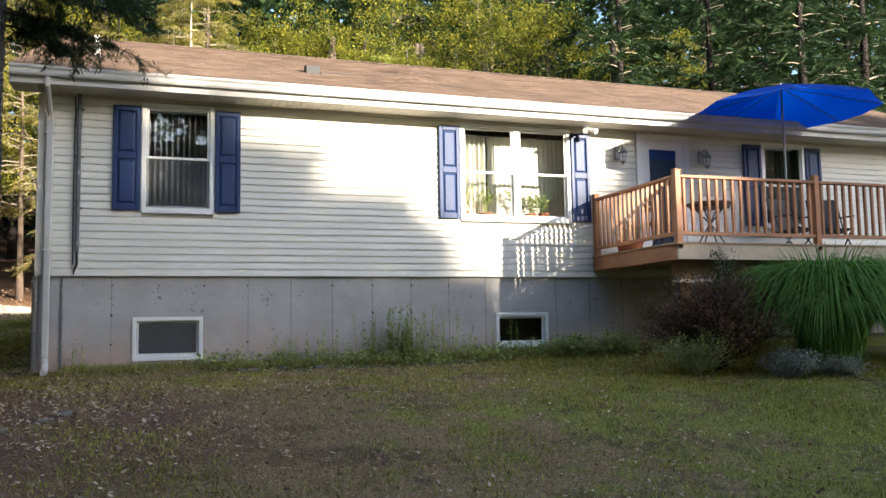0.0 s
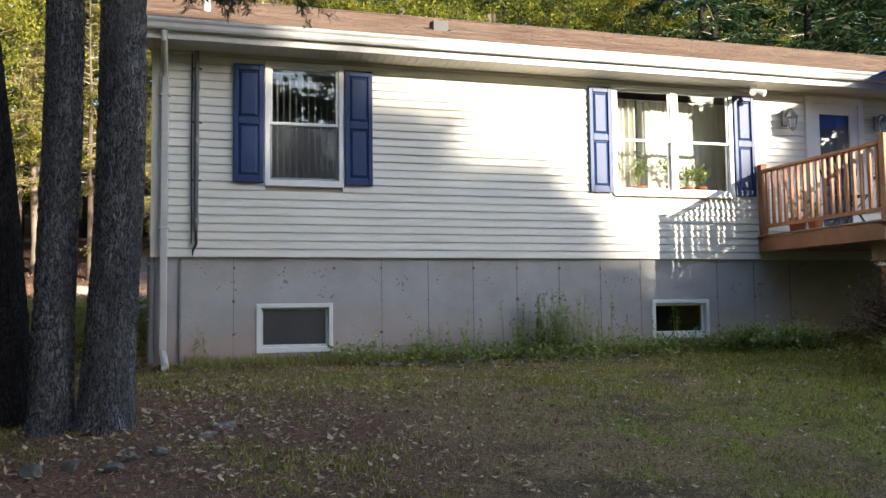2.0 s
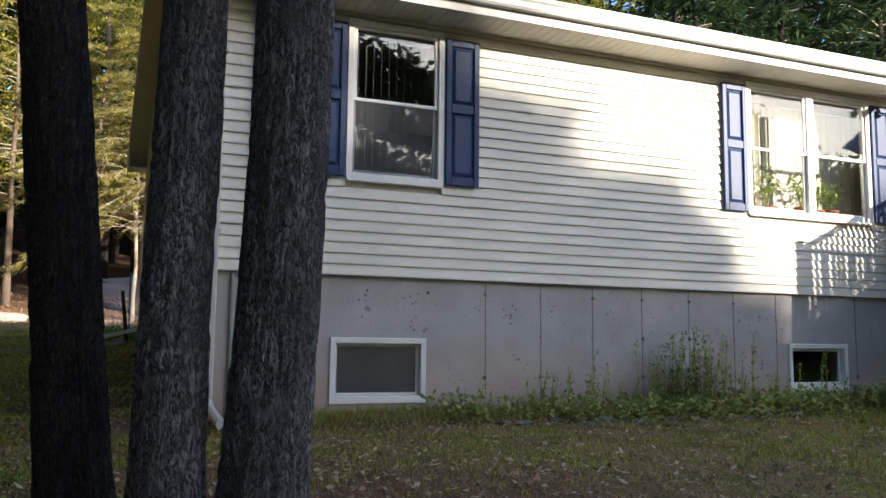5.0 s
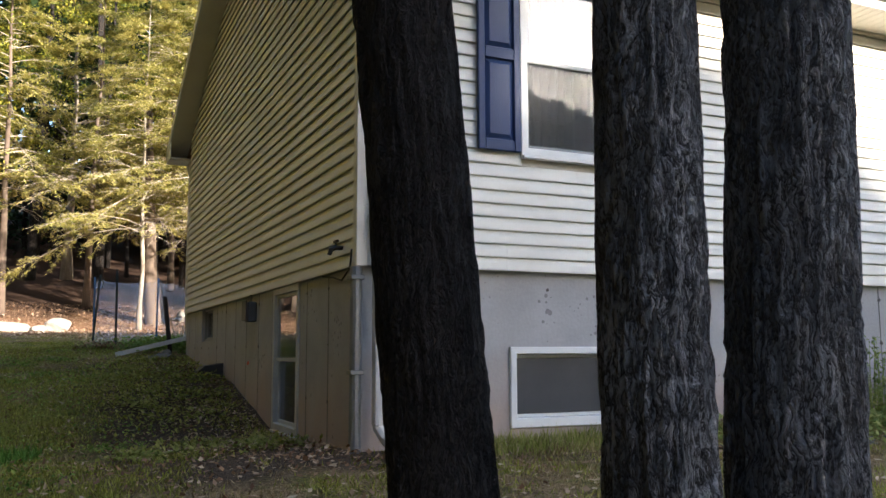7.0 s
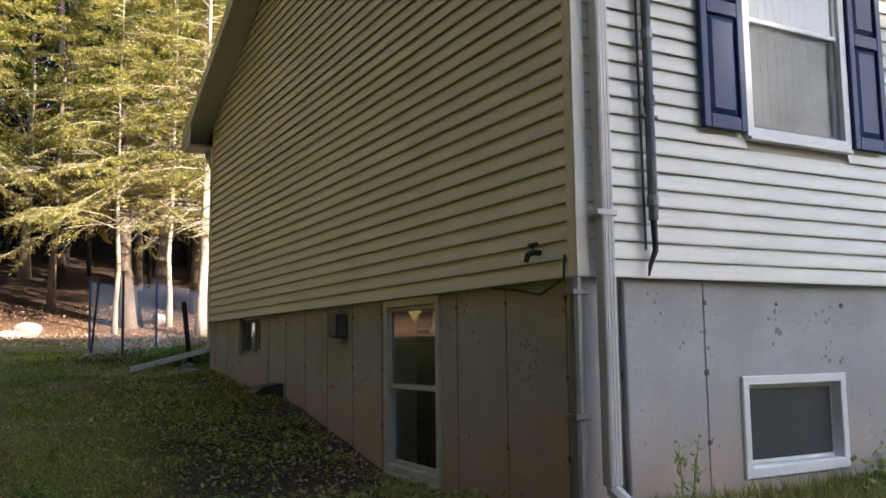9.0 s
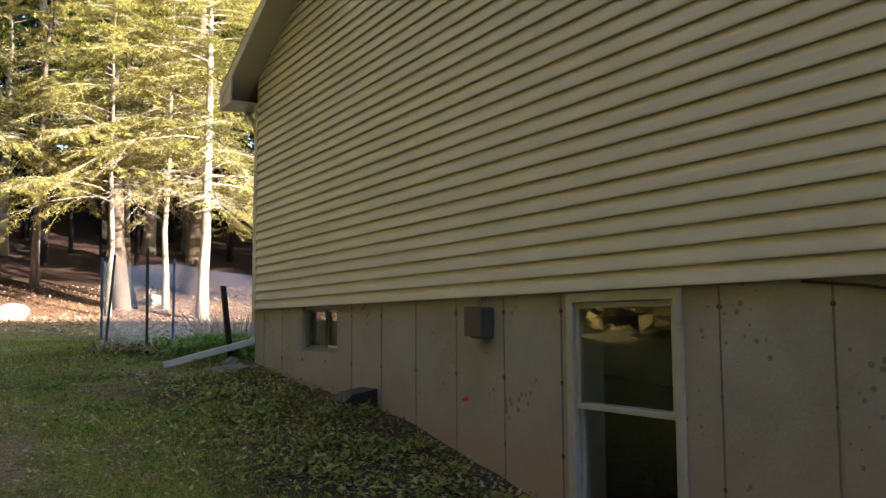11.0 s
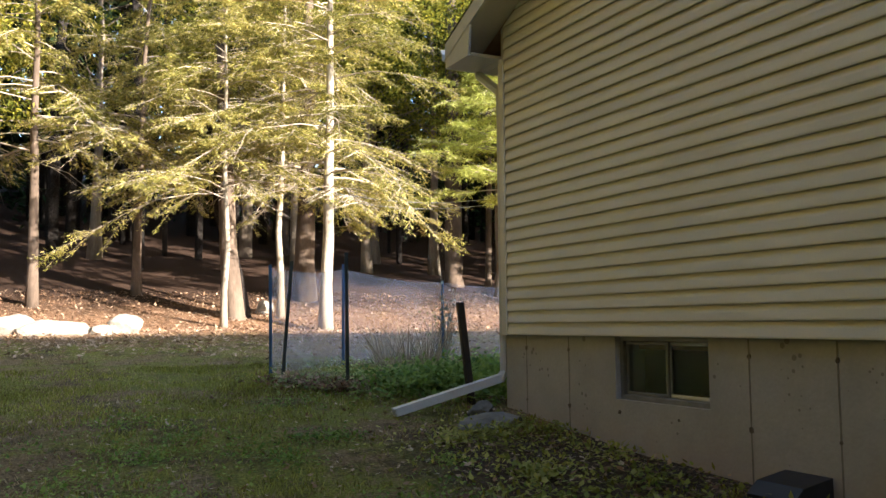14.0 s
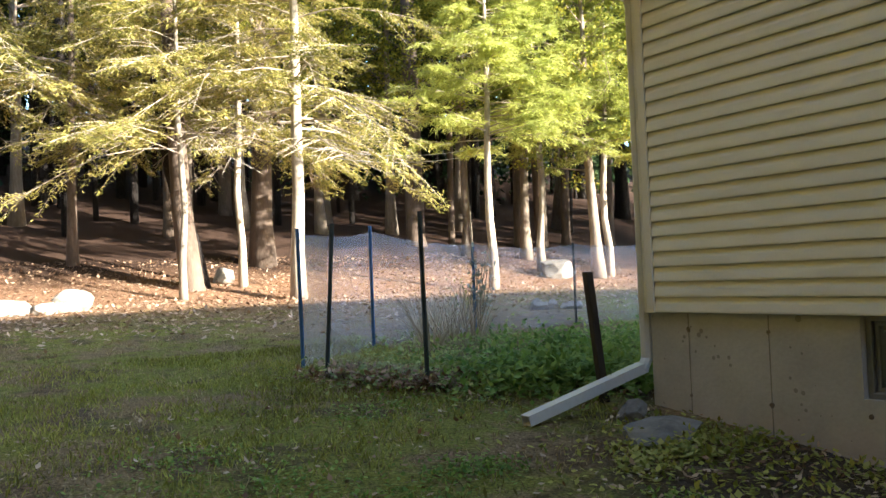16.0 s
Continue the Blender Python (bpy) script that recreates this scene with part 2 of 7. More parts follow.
def bark_mat(name, c1, c2, c3):
    """Furrowed bark: long plates between dark cracks, with pale lichen on the plates."""
    m = mat(name, c1, c3, 5, 0.95, 0.0, 60, 0.3, stretch=(1, 1, 0.3), contrast=(0.35, 0.8))
    nt = m.node_tree
    bs = nt.nodes["Principled BSDF"]
    base = bs.inputs["Base Color"].links[0].from_socket
    tc = nt.nodes.new("ShaderNodeTexCoord")
    wob = nt.nodes.new("ShaderNodeTexNoise")
    wob.inputs["Scale"].default_value, wob.inputs["Detail"].default_value = 9, 3
    nt.links.new(tc.outputs["Object"], wob.inputs["Vector"])
    add = nt.nodes.new("ShaderNodeMix")
    add.data_type, add.blend_type = "RGBA", "LINEAR_LIGHT"
    add.inputs[0].default_value = 0.035
    nt.links.new(tc.outputs["Object"], add.inputs[6])
    nt.links.new(wob.outputs["Color"], add.inputs[7])
    mp = nt.nodes.new("ShaderNodeMapping")
    mp.inputs["Scale"].default_value = (46, 46, 12.0)
    nt.links.new(add.outputs[2], mp.inputs[0])
    crack = nt.nodes.new("ShaderNodeTexNoise")
    crack.inputs["Scale"].default_value, crack.inputs["Detail"].default_value, crack.inputs["Roughness"].default_value = 1.0, 5, 0.6
    nt.links.new(mp.outputs[0], crack.inputs["Vector"])
    off = nt.nodes.new("ShaderNodeMath")
    off.operation = "SUBTRACT"
    off.inputs[1].default_value = 0.5
    nt.links.new(crack.outputs["Fac"], off.inputs[0])
    mag = nt.nodes.new("ShaderNodeMath")
    mag.operation = "ABSOLUTE"
    nt.links.new(off.outputs[0], mag.inputs[0])
    vo = nt.nodes.new("ShaderNodeMath")
    vo.operation = "MULTIPLY"
    vo.inputs[1].default_value = 3.2
    nt.links.new(mag.outputs[0], vo.inputs[0])
    rp = nt.nodes.new("ShaderNodeValToRGB")
    rp.color_ramp.elements[0].position, rp.color_ramp.elements[0].color = 0.02, (*c1, 1)
    rp.color_ramp.elements[1].position, rp.color_ramp.elements[1].color = 0.30, (*c2, 1)
    nt.links.new(vo.outputs[0], rp.inputs[0])
    mx = nt.nodes.new("ShaderNodeMix")
    mx.data_type = "RGBA"
    sep = nt.nodes.new("ShaderNodeMapRange")
    sep.inputs["From Min"].default_value, sep.inputs["From Max"].default_value = 0.10, 0.55
    nt.links.new(vo.outputs[0], sep.inputs["Value"])
    nt.links.new(sep.outputs[0], mx.inputs[0])
    nt.links.new(rp.outputs[0], mx.inputs[6])
    nt.links.new(base, mx.inputs[7])
    nt.links.new(mx.outputs[2], bs.inputs["Base Color"])
    fine = nt.nodes.new("ShaderNodeTexNoise")
    fine.inputs["Scale"].default_value, fine.inputs["Detail"].default_value = 70, 4
    nt.links.new(tc.outputs["Object"], fine.inputs["Vector"])
    hsum = nt.nodes.new("ShaderNodeMath")
    hsum.operation = "MULTIPLY_ADD"
    hsum.inputs[1].default_value = 0.4
    nt.links.new(fine.outputs["Fac"], hsum.inputs[0])
    nt.links.new(sep.outputs[0], hsum.inputs[2])
    bp = nt.nodes.new("ShaderNodeBump")
    bp.inputs["Strength"].default_value, bp.inputs["Distance"].default_value = 1.0, 0.030
    nt.links.new(hsum.outputs[0], bp.inputs["Height"])
    nt.links.new(bp.outputs[0], bs.inputs["Normal"])
    bs.inputs["Specular IOR Level"].default_value = 0.3
    return m


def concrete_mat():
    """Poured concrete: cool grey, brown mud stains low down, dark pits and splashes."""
    m = mat("poured_concrete", (0.33, 0.32, 0.315), (0.45, 0.445, 0.45), 1.4, 0.9, 0.15, 40, 0.10)
    nt = m.node_tree
    bs = nt.nodes["Principled BSDF"]
    base = bs.inputs["Base Color"].links[0].from_socket
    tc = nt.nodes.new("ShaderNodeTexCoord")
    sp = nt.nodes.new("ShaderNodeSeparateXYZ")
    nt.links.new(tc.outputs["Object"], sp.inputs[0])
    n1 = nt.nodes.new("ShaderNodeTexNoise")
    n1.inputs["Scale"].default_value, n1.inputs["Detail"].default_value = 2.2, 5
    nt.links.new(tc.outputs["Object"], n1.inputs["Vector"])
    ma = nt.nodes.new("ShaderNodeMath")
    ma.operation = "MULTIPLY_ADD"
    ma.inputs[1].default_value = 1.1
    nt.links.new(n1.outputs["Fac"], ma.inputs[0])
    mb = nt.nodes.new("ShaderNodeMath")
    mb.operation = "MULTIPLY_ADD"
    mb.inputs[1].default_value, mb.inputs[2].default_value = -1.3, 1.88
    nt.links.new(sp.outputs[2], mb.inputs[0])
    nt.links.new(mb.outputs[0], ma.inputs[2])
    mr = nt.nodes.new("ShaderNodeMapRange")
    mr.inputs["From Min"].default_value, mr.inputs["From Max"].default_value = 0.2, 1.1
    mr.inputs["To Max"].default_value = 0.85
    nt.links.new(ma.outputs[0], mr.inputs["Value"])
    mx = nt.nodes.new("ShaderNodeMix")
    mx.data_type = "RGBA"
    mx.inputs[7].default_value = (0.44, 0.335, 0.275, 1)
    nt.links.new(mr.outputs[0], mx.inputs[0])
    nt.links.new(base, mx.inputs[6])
    vo = nt.nodes.new("ShaderNodeTexVoronoi")
    vo.inputs["Scale"].default_value = 17
    nt.links.new(tc.outputs["Object"], vo.inputs["Vector"])
    n2 = nt.nodes.new("ShaderNodeTexNoise")
    n2.inputs["Scale"].default_value, n2.inputs["Detail"].default_value = 2.7, 2
    nt.links.new(tc.outputs["Object"], n2.inputs["Vector"])
    th = nt.nodes.new("ShaderNodeMapRange")
    th.inputs["From Min"].default_value, th.inputs["From Max"].default_value = 0.48, 0.72
    th.inputs["To Max"].default_value = 0.36
    nt.links.new(n2.outputs["Fac"], th.inputs["Value"])
    lt = nt.nodes.new("ShaderNodeMath")
    lt.operation = "LESS_THAN"
    nt.links.new(vo.outputs["Distance"], lt.inputs[0])
    nt.links.new(th.outputs[0], lt.inputs[1])
    hf = nt.nodes.new("ShaderNodeMath")
    hf.operation = "MULTIPLY"
    hf.inputs[1].default_value = 0.55
    nt.links.new(lt.outputs[0], hf.inputs[0])
    m2 = nt.nodes.new("ShaderNodeMix")
    m2.data_type = "RGBA"
    m2.inputs[7].default_value = (0.10, 0.09, 0.082, 1)
    nt.links.new(hf.outputs[0], m2.inputs[0])
    nt.links.new(mx.outputs[2], m2.inputs[6])
    nt.links.new(m2.outputs[2], bs.inputs["Base Color"])
    return m


DRYSTALK = leaf_mat("dry_stalk", (0.22, 0.165, 0.10), (0.36, 0.28, 0.18), (0.50, 0.41, 0.29), 0.2)
SIDING = mat("vinyl_siding", (0.67, 0.65, 0.585), (0.75, 0.73, 0.665), 1.2, 0.42, 0.03, 90, 0.05, vary=0.02)
TRIM = mat("white_trim", (0.74, 0.74, 0.73), (0.82, 0.82, 0.81), 3, 0.45, 0.02, 80, 0.05)
CREAM_TRIM = mat("cream_trim", (0.66, 0.63, 0.55), (0.74, 0.71, 0.64), 3, 0.5, 0.02, 80, 0.05)
SOFFIT = mat("soffit_vinyl", (0.55, 0.50, 0.42), (0.62, 0.58, 0.49), 2, 0.55, 0.02, 60, 0.06)
FASCIA = mat("aluminium_white", (0.50, 0.49, 0.47), (0.64, 0.63, 0.61), 1.5, 0.38, 0.02, 30, 0.08)
SHUTTER = mat("blue_shutter", (0.013, 0.034, 0.112), (0.019, 0.044, 0.140), 5, 0.5, 0.06, 120, 0.08, stretch=(1, 1, 0.2), spec=0.4)
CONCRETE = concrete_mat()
SHINGLE = mat("asphalt_shingle", (0.095, 0.063, 0.046), (0.175, 0.12, 0.088), 1.0, 0.95, 0.5, 160, 0.25, island=0.16)
WOOD = mat("stained_deck_wood", (0.30, 0.125, 0.055), (0.44, 0.21, 0.10), 3.0, 0.6, 0.12, 40, 0.2, stretch=(1, 1, 1), vary=0.15)
DECKWOOD = mat("weathered_boards", (0.30, 0.19, 0.11), (0.42, 0.29, 0.19), 3.0, 0.75, 0.12, 40, 0.2, vary=0.15)
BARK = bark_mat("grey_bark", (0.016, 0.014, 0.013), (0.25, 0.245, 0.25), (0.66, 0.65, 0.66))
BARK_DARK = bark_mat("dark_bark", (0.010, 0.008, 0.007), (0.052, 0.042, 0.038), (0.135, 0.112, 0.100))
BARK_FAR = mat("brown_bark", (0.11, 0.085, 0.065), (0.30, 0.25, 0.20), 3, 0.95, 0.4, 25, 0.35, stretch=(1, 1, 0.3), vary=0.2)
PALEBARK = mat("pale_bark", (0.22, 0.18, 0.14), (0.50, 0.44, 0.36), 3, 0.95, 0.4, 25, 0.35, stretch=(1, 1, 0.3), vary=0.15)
# brown bark darkened so its colour holds the shade on the trunks
BARK_MID = mat("bark_with_shade", (0.055, 0.040, 0.030), (0.17, 0.125, 0.095), 3, 0.95, 0.5, 25, 0.35, stretch=(1, 1, 0.3))
BOXGREY = mat("painted_grey", (0.055, 0.055, 0.054), (0.085, 0.085, 0.083), 5, 0.5, 0.04, 60, 0.1)
TWIG = mat("dead_twig", (0.24, 0.20, 0.155), (0.46, 0.40, 0.32), 3, 0.9, 0.2, 30, 0.3)
GLASS = glass_mat("window_glass")
METAL = mat("grey_metal", (0.20, 0.205, 0.21), (0.29, 0.295, 0.30), 6, 0.45, 0.05, 60, 0.1, metal=0.6)
PVC = mat("grey_conduit", (0.085, 0.088, 0.095), (0.14, 0.145, 0.155), 4, 0.5, 0.04, 60, 0.12)
BLACK = mat("black_plastic", (0.012, 0.012, 0.014), (0.022, 0.022, 0.025), 5, 0.5, 0.05, 60, 0.2)
BLUE_CLOTH = leaf_mat("blue_canvas", (0.004, 0.065, 0.50), (0.005, 0.075, 0.55), (0.006, 0.085, 0.60), 0.5, 0.8)
STONE = mat("field_stone", (0.18, 0.165, 0.145), (0.36, 0.33, 0.29), 4, 0.9, 0.5, 25, 0.25, vary=0.2)
SLATE = mat("dark_stone", (0.085, 0.078, 0.066), (0.21, 0.195, 0.165), 5, 0.85, 0.4, 25, 0.25, vary=0.25)
INNER = mat("room_paint", (0.45, 0.42, 0.36), (0.52, 0.48, 0.42), 1, 0.8, 0.02, 40, 0.05)
CURTAIN = mat("cream_curtain", (0.62, 0.60, 0.52), (0.72, 0.69, 0.60), 2, 0.8, 0.05, 100, 0.06)
BLIND = mat("blind_vinyl", (0.36, 0.34, 0.31), (0.45, 0.42, 0.38), 2, 0.6, 0.02, 60, 0.05)
TERRACOTTA = mat("terracotta", (0.36, 0.12, 0.06), (0.46, 0.18, 0.09), 6, 0.85, 0.08, 60, 0.15)
MESH = veil_mat("fine_insect_mesh", (0.08, 0.084, 0.092), 0.28)
SCREEN = mat("insect_screen", (0.040, 0.043, 0.050), (0.060, 0.064, 0.072), 2, 0.4, 0.0, 60, 0.05)
NET = veil_mat("garden_netting", (0.56, 0.58, 0.64), 0.30)
ALU = mat("weathered_aluminium", (0.42, 0.42, 0.41), (0.56, 0.56, 0.55), 6, 0.45, 0.04, 60, 0.12)
DOORPAINT = mat("slate_blue_paint", (0.060, 0.078, 0.135), (0.078, 0.098, 0.165), 5, 0.5, 0.04, 60, 0.06)
GARDENLEAF = leaf_mat("garden_leaves", (0.085, 0.15, 0.025), (0.19, 0.29, 0.05), (0.34, 0.43, 0.10), 0.45)
HEMLOCK = leaf_mat("hemlock_needles", (0.10, 0.11, 0.026), (0.30, 0.285, 0.065), (0.58, 0.51, 0.17), 0.45)
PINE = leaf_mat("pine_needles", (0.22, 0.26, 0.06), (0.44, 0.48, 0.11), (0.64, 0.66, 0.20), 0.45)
# dark green needles, darkened further so the colour holds the woods' shade
DARKPINE = leaf_mat("dark_needles_with_shade", (0.016, 0.034, 0.014), (0.03, 0.06, 0.024), (0.055, 0.09, 0.035), 0.3)
LEAF = leaf_mat("maple_leaves", (0.05, 0.08, 0.015), (0.19, 0.21, 0.03), (0.44, 0.40, 0.05), 0.5)
WEED = leaf_mat("weed_leaves", (0.13, 0.19, 0.05), (0.27, 0.34, 0.10), (0.46, 0.48, 0.16), 0.4)
GRASSBLADE = leaf_mat("grass_blades", (0.110, 0.082, 0.022), (0.215, 0.235, 0.032), (0.46, 0.44, 0.10), 0.35)
TALLGRASS = leaf_mat("ornamental_grass_blades", (0.06, 0.13, 0.022), (0.12, 0.25, 0.04), (0.22, 0.38, 0.08), 0.45)
STRIPGRASS = leaf_mat("fresh_grass_blades", (0.12, 0.155, 0.03), (0.26, 0.29, 0.06), (0.42, 0.40, 0.12), 0.4)
LITTER = leaf_mat("fallen_leaves", (0.085, 0.042, 0.022), (0.24, 0.135, 0.068), (0.52, 0.41, 0.28), 0.15)
PALELITTER = leaf_mat("pale_fallen_leaves", (0.18, 0.10, 0.06), (0.36, 0.235, 0.15), (0.56, 0.43, 0.32), 0.15)
RUSTBUSH = leaf_mat("barberry_leaves", (0.05, 0.028, 0.022), (0.12, 0.065, 0.045), (0.17, 0.12, 0.06), 0.35)


def ground_mat():
    """Lawn: green and dry brown patches, bare forest floor further back."""
    m = bpy.data.materials.new("lawn")
    m.use_nodes = True
    nt = m.node_tree
    bs = nt.nodes["Principled BSDF"]
    bs.inputs["Roughness"].default_value = 0.95
    bs.inputs["Specular IOR Level"].default_value = 0.2
    tc = nt.nodes.new("ShaderNodeTexCoord")
    sp = nt.nodes.new("ShaderNodeSeparateXYZ")
    nt.links.new(tc.outputs["Object"], sp.inputs[0])

    def noise_tex(scale, detail=4):
        n = nt.nodes.new("ShaderNodeTexNoise")
        n.inputs["Scale"].default_value, n.inputs["Detail"].default_value = scale, detail
        n.inputs["Roughness"].default_value = 0.65
        nt.links.new(tc.outputs["Object"], n.inputs["Vector"])
        return n.outputs["Fac"]

    def math_node(op, a, b, c=None):
        n = nt.nodes.new("ShaderNodeMath")
        n.operation = op
        for i, s in enumerate((a, b, c)):
            if s is None:
                continue
            if isinstance(s, (int, float)):
                n.inputs[i].default_value = s
            else:
                nt.links.new(s, n.inputs[i])
        return n.outputs[0]

    def ramp(fac, *stops):
        r = nt.nodes.new("ShaderNodeValToRGB")
        r.color_ramp.elements[0].position, r.color_ramp.elements[0].color = stops[0][0], (*stops[0][1], 1)
        r.color_ramp.elements[1].position, r.color_ramp.elements[1].color = stops[-1][0], (*stops[-1][1], 1)
        for p, c in stops[1:-1]:
            r.color_ramp.elements.new(p).color = (*c, 1)
        nt.links.new(fac, r.inputs[0])
        return r.outputs[0]

    def mix(f, a, b, how="MIX"):
        n = nt.nodes.new("ShaderNodeMix")
        n.data_type, n.blend_type = "RGBA", how
        for i, s in ((0, f), (6, a), (7, b)):
            if isinstance(s, (int, float)):
                n.inputs[i].default_value = s
            else:
                nt.links.new(s, n.inputs[i])
        return n.outputs[2]

    fine, mid, big = noise_tex(45, 5), noise_tex(6, 5), noise_tex(0.7, 3)
    green = ramp(fine, (0.3, (0.052, 0.054, 0.010)), (0.55, (0.215, 0.215, 0.038)), (0.8, (0.42, 0.38, 0.10)))
    brown = ramp(fine, (0.3, (0.050, 0.032, 0.015)), (0.55, (0.255, 0.180, 0.088)), (0.8, (0.52, 0.41, 0.24)))
    floor = ramp(fine, (0.3, (0.12, 0.066, 0.038)), (0.55, (0.28, 0.165, 0.098)), (0.8, (0.48, 0.33, 0.22)))
    # greener towards the deck and beside the house, browner before the three trunks

    def span(v, a, b, top=1.0):
        n = nt.nodes.new("ShaderNodeMapRange")
        n.interpolation_type = "SMOOTHSTEP"
        n.inputs["From Min"].default_value, n.inputs["From Max"].default_value = min(a, b), max(a, b)
        n.inputs["To Min"].default_value, n.inputs["To Max"].default_value = (0.0, top) if a < b else (top, 0.0)
        nt.links.new(v, n.inputs["Value"])
        return n.outputs[0]

    x, y = sp.outputs[0], sp.outputs[1]
    clump = noise_tex(2.3, 4)
    east = span(x, 2.5, 8.0, 1.15)
    side = math_node("MULTIPLY", span(y, -4.5, -0.5, 0.50), span(x, 1.0, -0.4))
    blotch = math_node("ADD", math_node("MULTIPLY_ADD", big, 3.2, -1.6), math_node("MULTIPLY_ADD", clump, 2.6, -1.3))
    f = math_node("ADD", math_node("ADD", math_node("MAXIMUM", east, side), blotch), math_node("MULTIPLY_ADD", mid, 1.4, -0.62))
    lawn = mix(ramp(f, (0.25, (0, 0, 0)), (0.70, (1, 1, 1))), brown, green)
    # dark, worn spots where the turf is thin
    worn = ramp(math_node("ADD", noise_tex(1.1, 5), math_node("MULTIPLY_ADD", mid, 0.5, -0.25)), (0.50, (0, 0, 0)), (0.62, (0.75, 0.75, 0.75)))
    thin = ramp(fine, (0.3, (0.028, 0.018, 0.011)), (0.55, (0.100, 0.066, 0.038)), (0.8, (0.26, 0.19, 0.12)))
    lawn = mix(worn, lawn, thin)
    # reddish leaf litter round the three trunks
    far = nt.nodes.new("ShaderNodeVectorMath")
    far.operation = "DISTANCE"
    flat = nt.nodes.new("ShaderNodeCombineXYZ")
    nt.links.new(x, flat.inputs[0])
    nt.links.new(y, flat.inputs[1])
    nt.links.new(flat.outputs[0], far.inputs[0])
    far.inputs[1].default_value = (-0.1, -4.3, 0.0)
    red = ramp(fine, (0.3, (0.050, 0.027, 0.018)), (0.55, (0.185, 0.108, 0.068)), (0.8, (0.38, 0.26, 0.19)))
    fr = math_node("ADD", span(far.outputs["Value"], 3.6, 1.0), math_node("MULTIPLY_ADD", clump, 1.2, -0.62))
    lawn = mix(ramp(fr, (0.15, (0, 0, 0)), (0.75, (1, 1, 1))), lawn, red)
    # bare earth on the bank along the foundation
    soil = ramp(fine, (0.3, (0.026, 0.018, 0.012)), (0.55, (0.085, 0.060, 0.040)), (0.8, (0.20, 0.15, 0.105)))
    fs = math_node("MULTIPLY", span(x, -2.3, -0.7), math_node("MULTIPLY", span(y, -1.3, 0.2), span(y, 8.2, 6.6)))
    fs = math_node("ADD", fs, math_node("MULTIPLY", math_node("MULTIPLY_ADD", clump, 1.6, -0.85), fs))
    lawn = mix(ramp(fs, (0.25, (0, 0, 0)), (0.65, (1, 1, 1))), lawn, soil)
    back = math_node("MULTIPLY_ADD", sp.outputs[1], 0.30, -5.1)
    fb = math_node("ADD", back, math_node("MULTIPLY_ADD", mid, 0.8, -0.4))
    col = mix(ramp(fb, (0.0, (0, 0, 0)), (1.0, (1, 1, 1))), lawn, floor)
    # needle litter further back, darkened to paint in the shade under the hemlocks
    shaded_duff = ramp(fine, (0.3, (0.022, 0.014, 0.010)), (0.55, (0.062, 0.036, 0.025)), (0.8, (0.15, 0.085, 0.055)))
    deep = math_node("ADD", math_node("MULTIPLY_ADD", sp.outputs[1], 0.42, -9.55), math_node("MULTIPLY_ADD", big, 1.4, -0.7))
    col = mix(ramp(deep, (0.0, (0, 0, 0)), (1.0, (1, 1, 1))), col, shaded_duff)
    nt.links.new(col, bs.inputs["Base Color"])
    bp = nt.nodes.new("ShaderNodeBump")
    bp.inputs["Strength"].default_value, bp.inputs["Distance"].default_value = 0.8, 0.04
    nt.links.new(math_node("ADD", fine, mid), bp.inputs["Height"])
    nt.links.new(bp.outputs[0], bs.inputs["Normal"])
    return m


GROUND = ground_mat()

# ---- the ground ----
PROFILE = np.array([(-300, -4.0), (-60, -2.2), (-20, -0.35), (-12.4, 0.0), (-9.5, 0.16), (-6.5, 0.42), (-4.5, 0.76), (-3.85, 0.82), (0, 1.03), (1.5, 0.97), (2.5, 0.97), (3.4, 1.12), (4.4, 1.33), (5.2, 1.43), (6.9, 1.53), (7.4, 1.60), (8.4, 1.70),
                    (9.6, 1.76), (11, 1.79), (16, 2.04), (21, 2.30), (24, 2.85), (27, 3.55), (32, 4.8), (38, 6.4), (60, 11.5), (90, 18.0), (300, 60.0)])


def ground_z(x, y):
    """Height of the ground; it falls a little to the west and rises along the deck."""
    x, y = np.asarray(x, float), np.asarray(y, float)
    z = np.interp(y, PROFILE[:, 0], PROFILE[:, 1])
    away = np.clip(-x - 0.4, 0, 6)
    fall = np.interp(y, (-14, -8, -2, 2, 7, 12), (0.02, 0.09, 0.085, 0.05, 0.04, 0.0))
    z = z - away * fall + np.clip(x - 5, 0, 6) * np.interp(y, (-8, -3, 2, 10), (0.0, 0.02, 0.06, 0.0))
    # a flat, dug-out strip before the tall cellar window
    dip = np.exp(-((x + 0.3) / 1.0) ** 2) * np.exp(-((y - 2.0) / 0.9) ** 2)
    z = z - 0.03 * dip - 0.06 * np.exp(-((x + 0.9) / 0.8) ** 2) * np.exp(-((y - 8.2) / 0.8) ** 2)
    return z + 0.03 * np.sin(x * 0.9 + 1.3) * np.sin(y * 0.7) * np.clip(np.abs(y + 2) / 6, 0, 1) * 0.6


def gz(x, y):
    return float(ground_z(x, y))


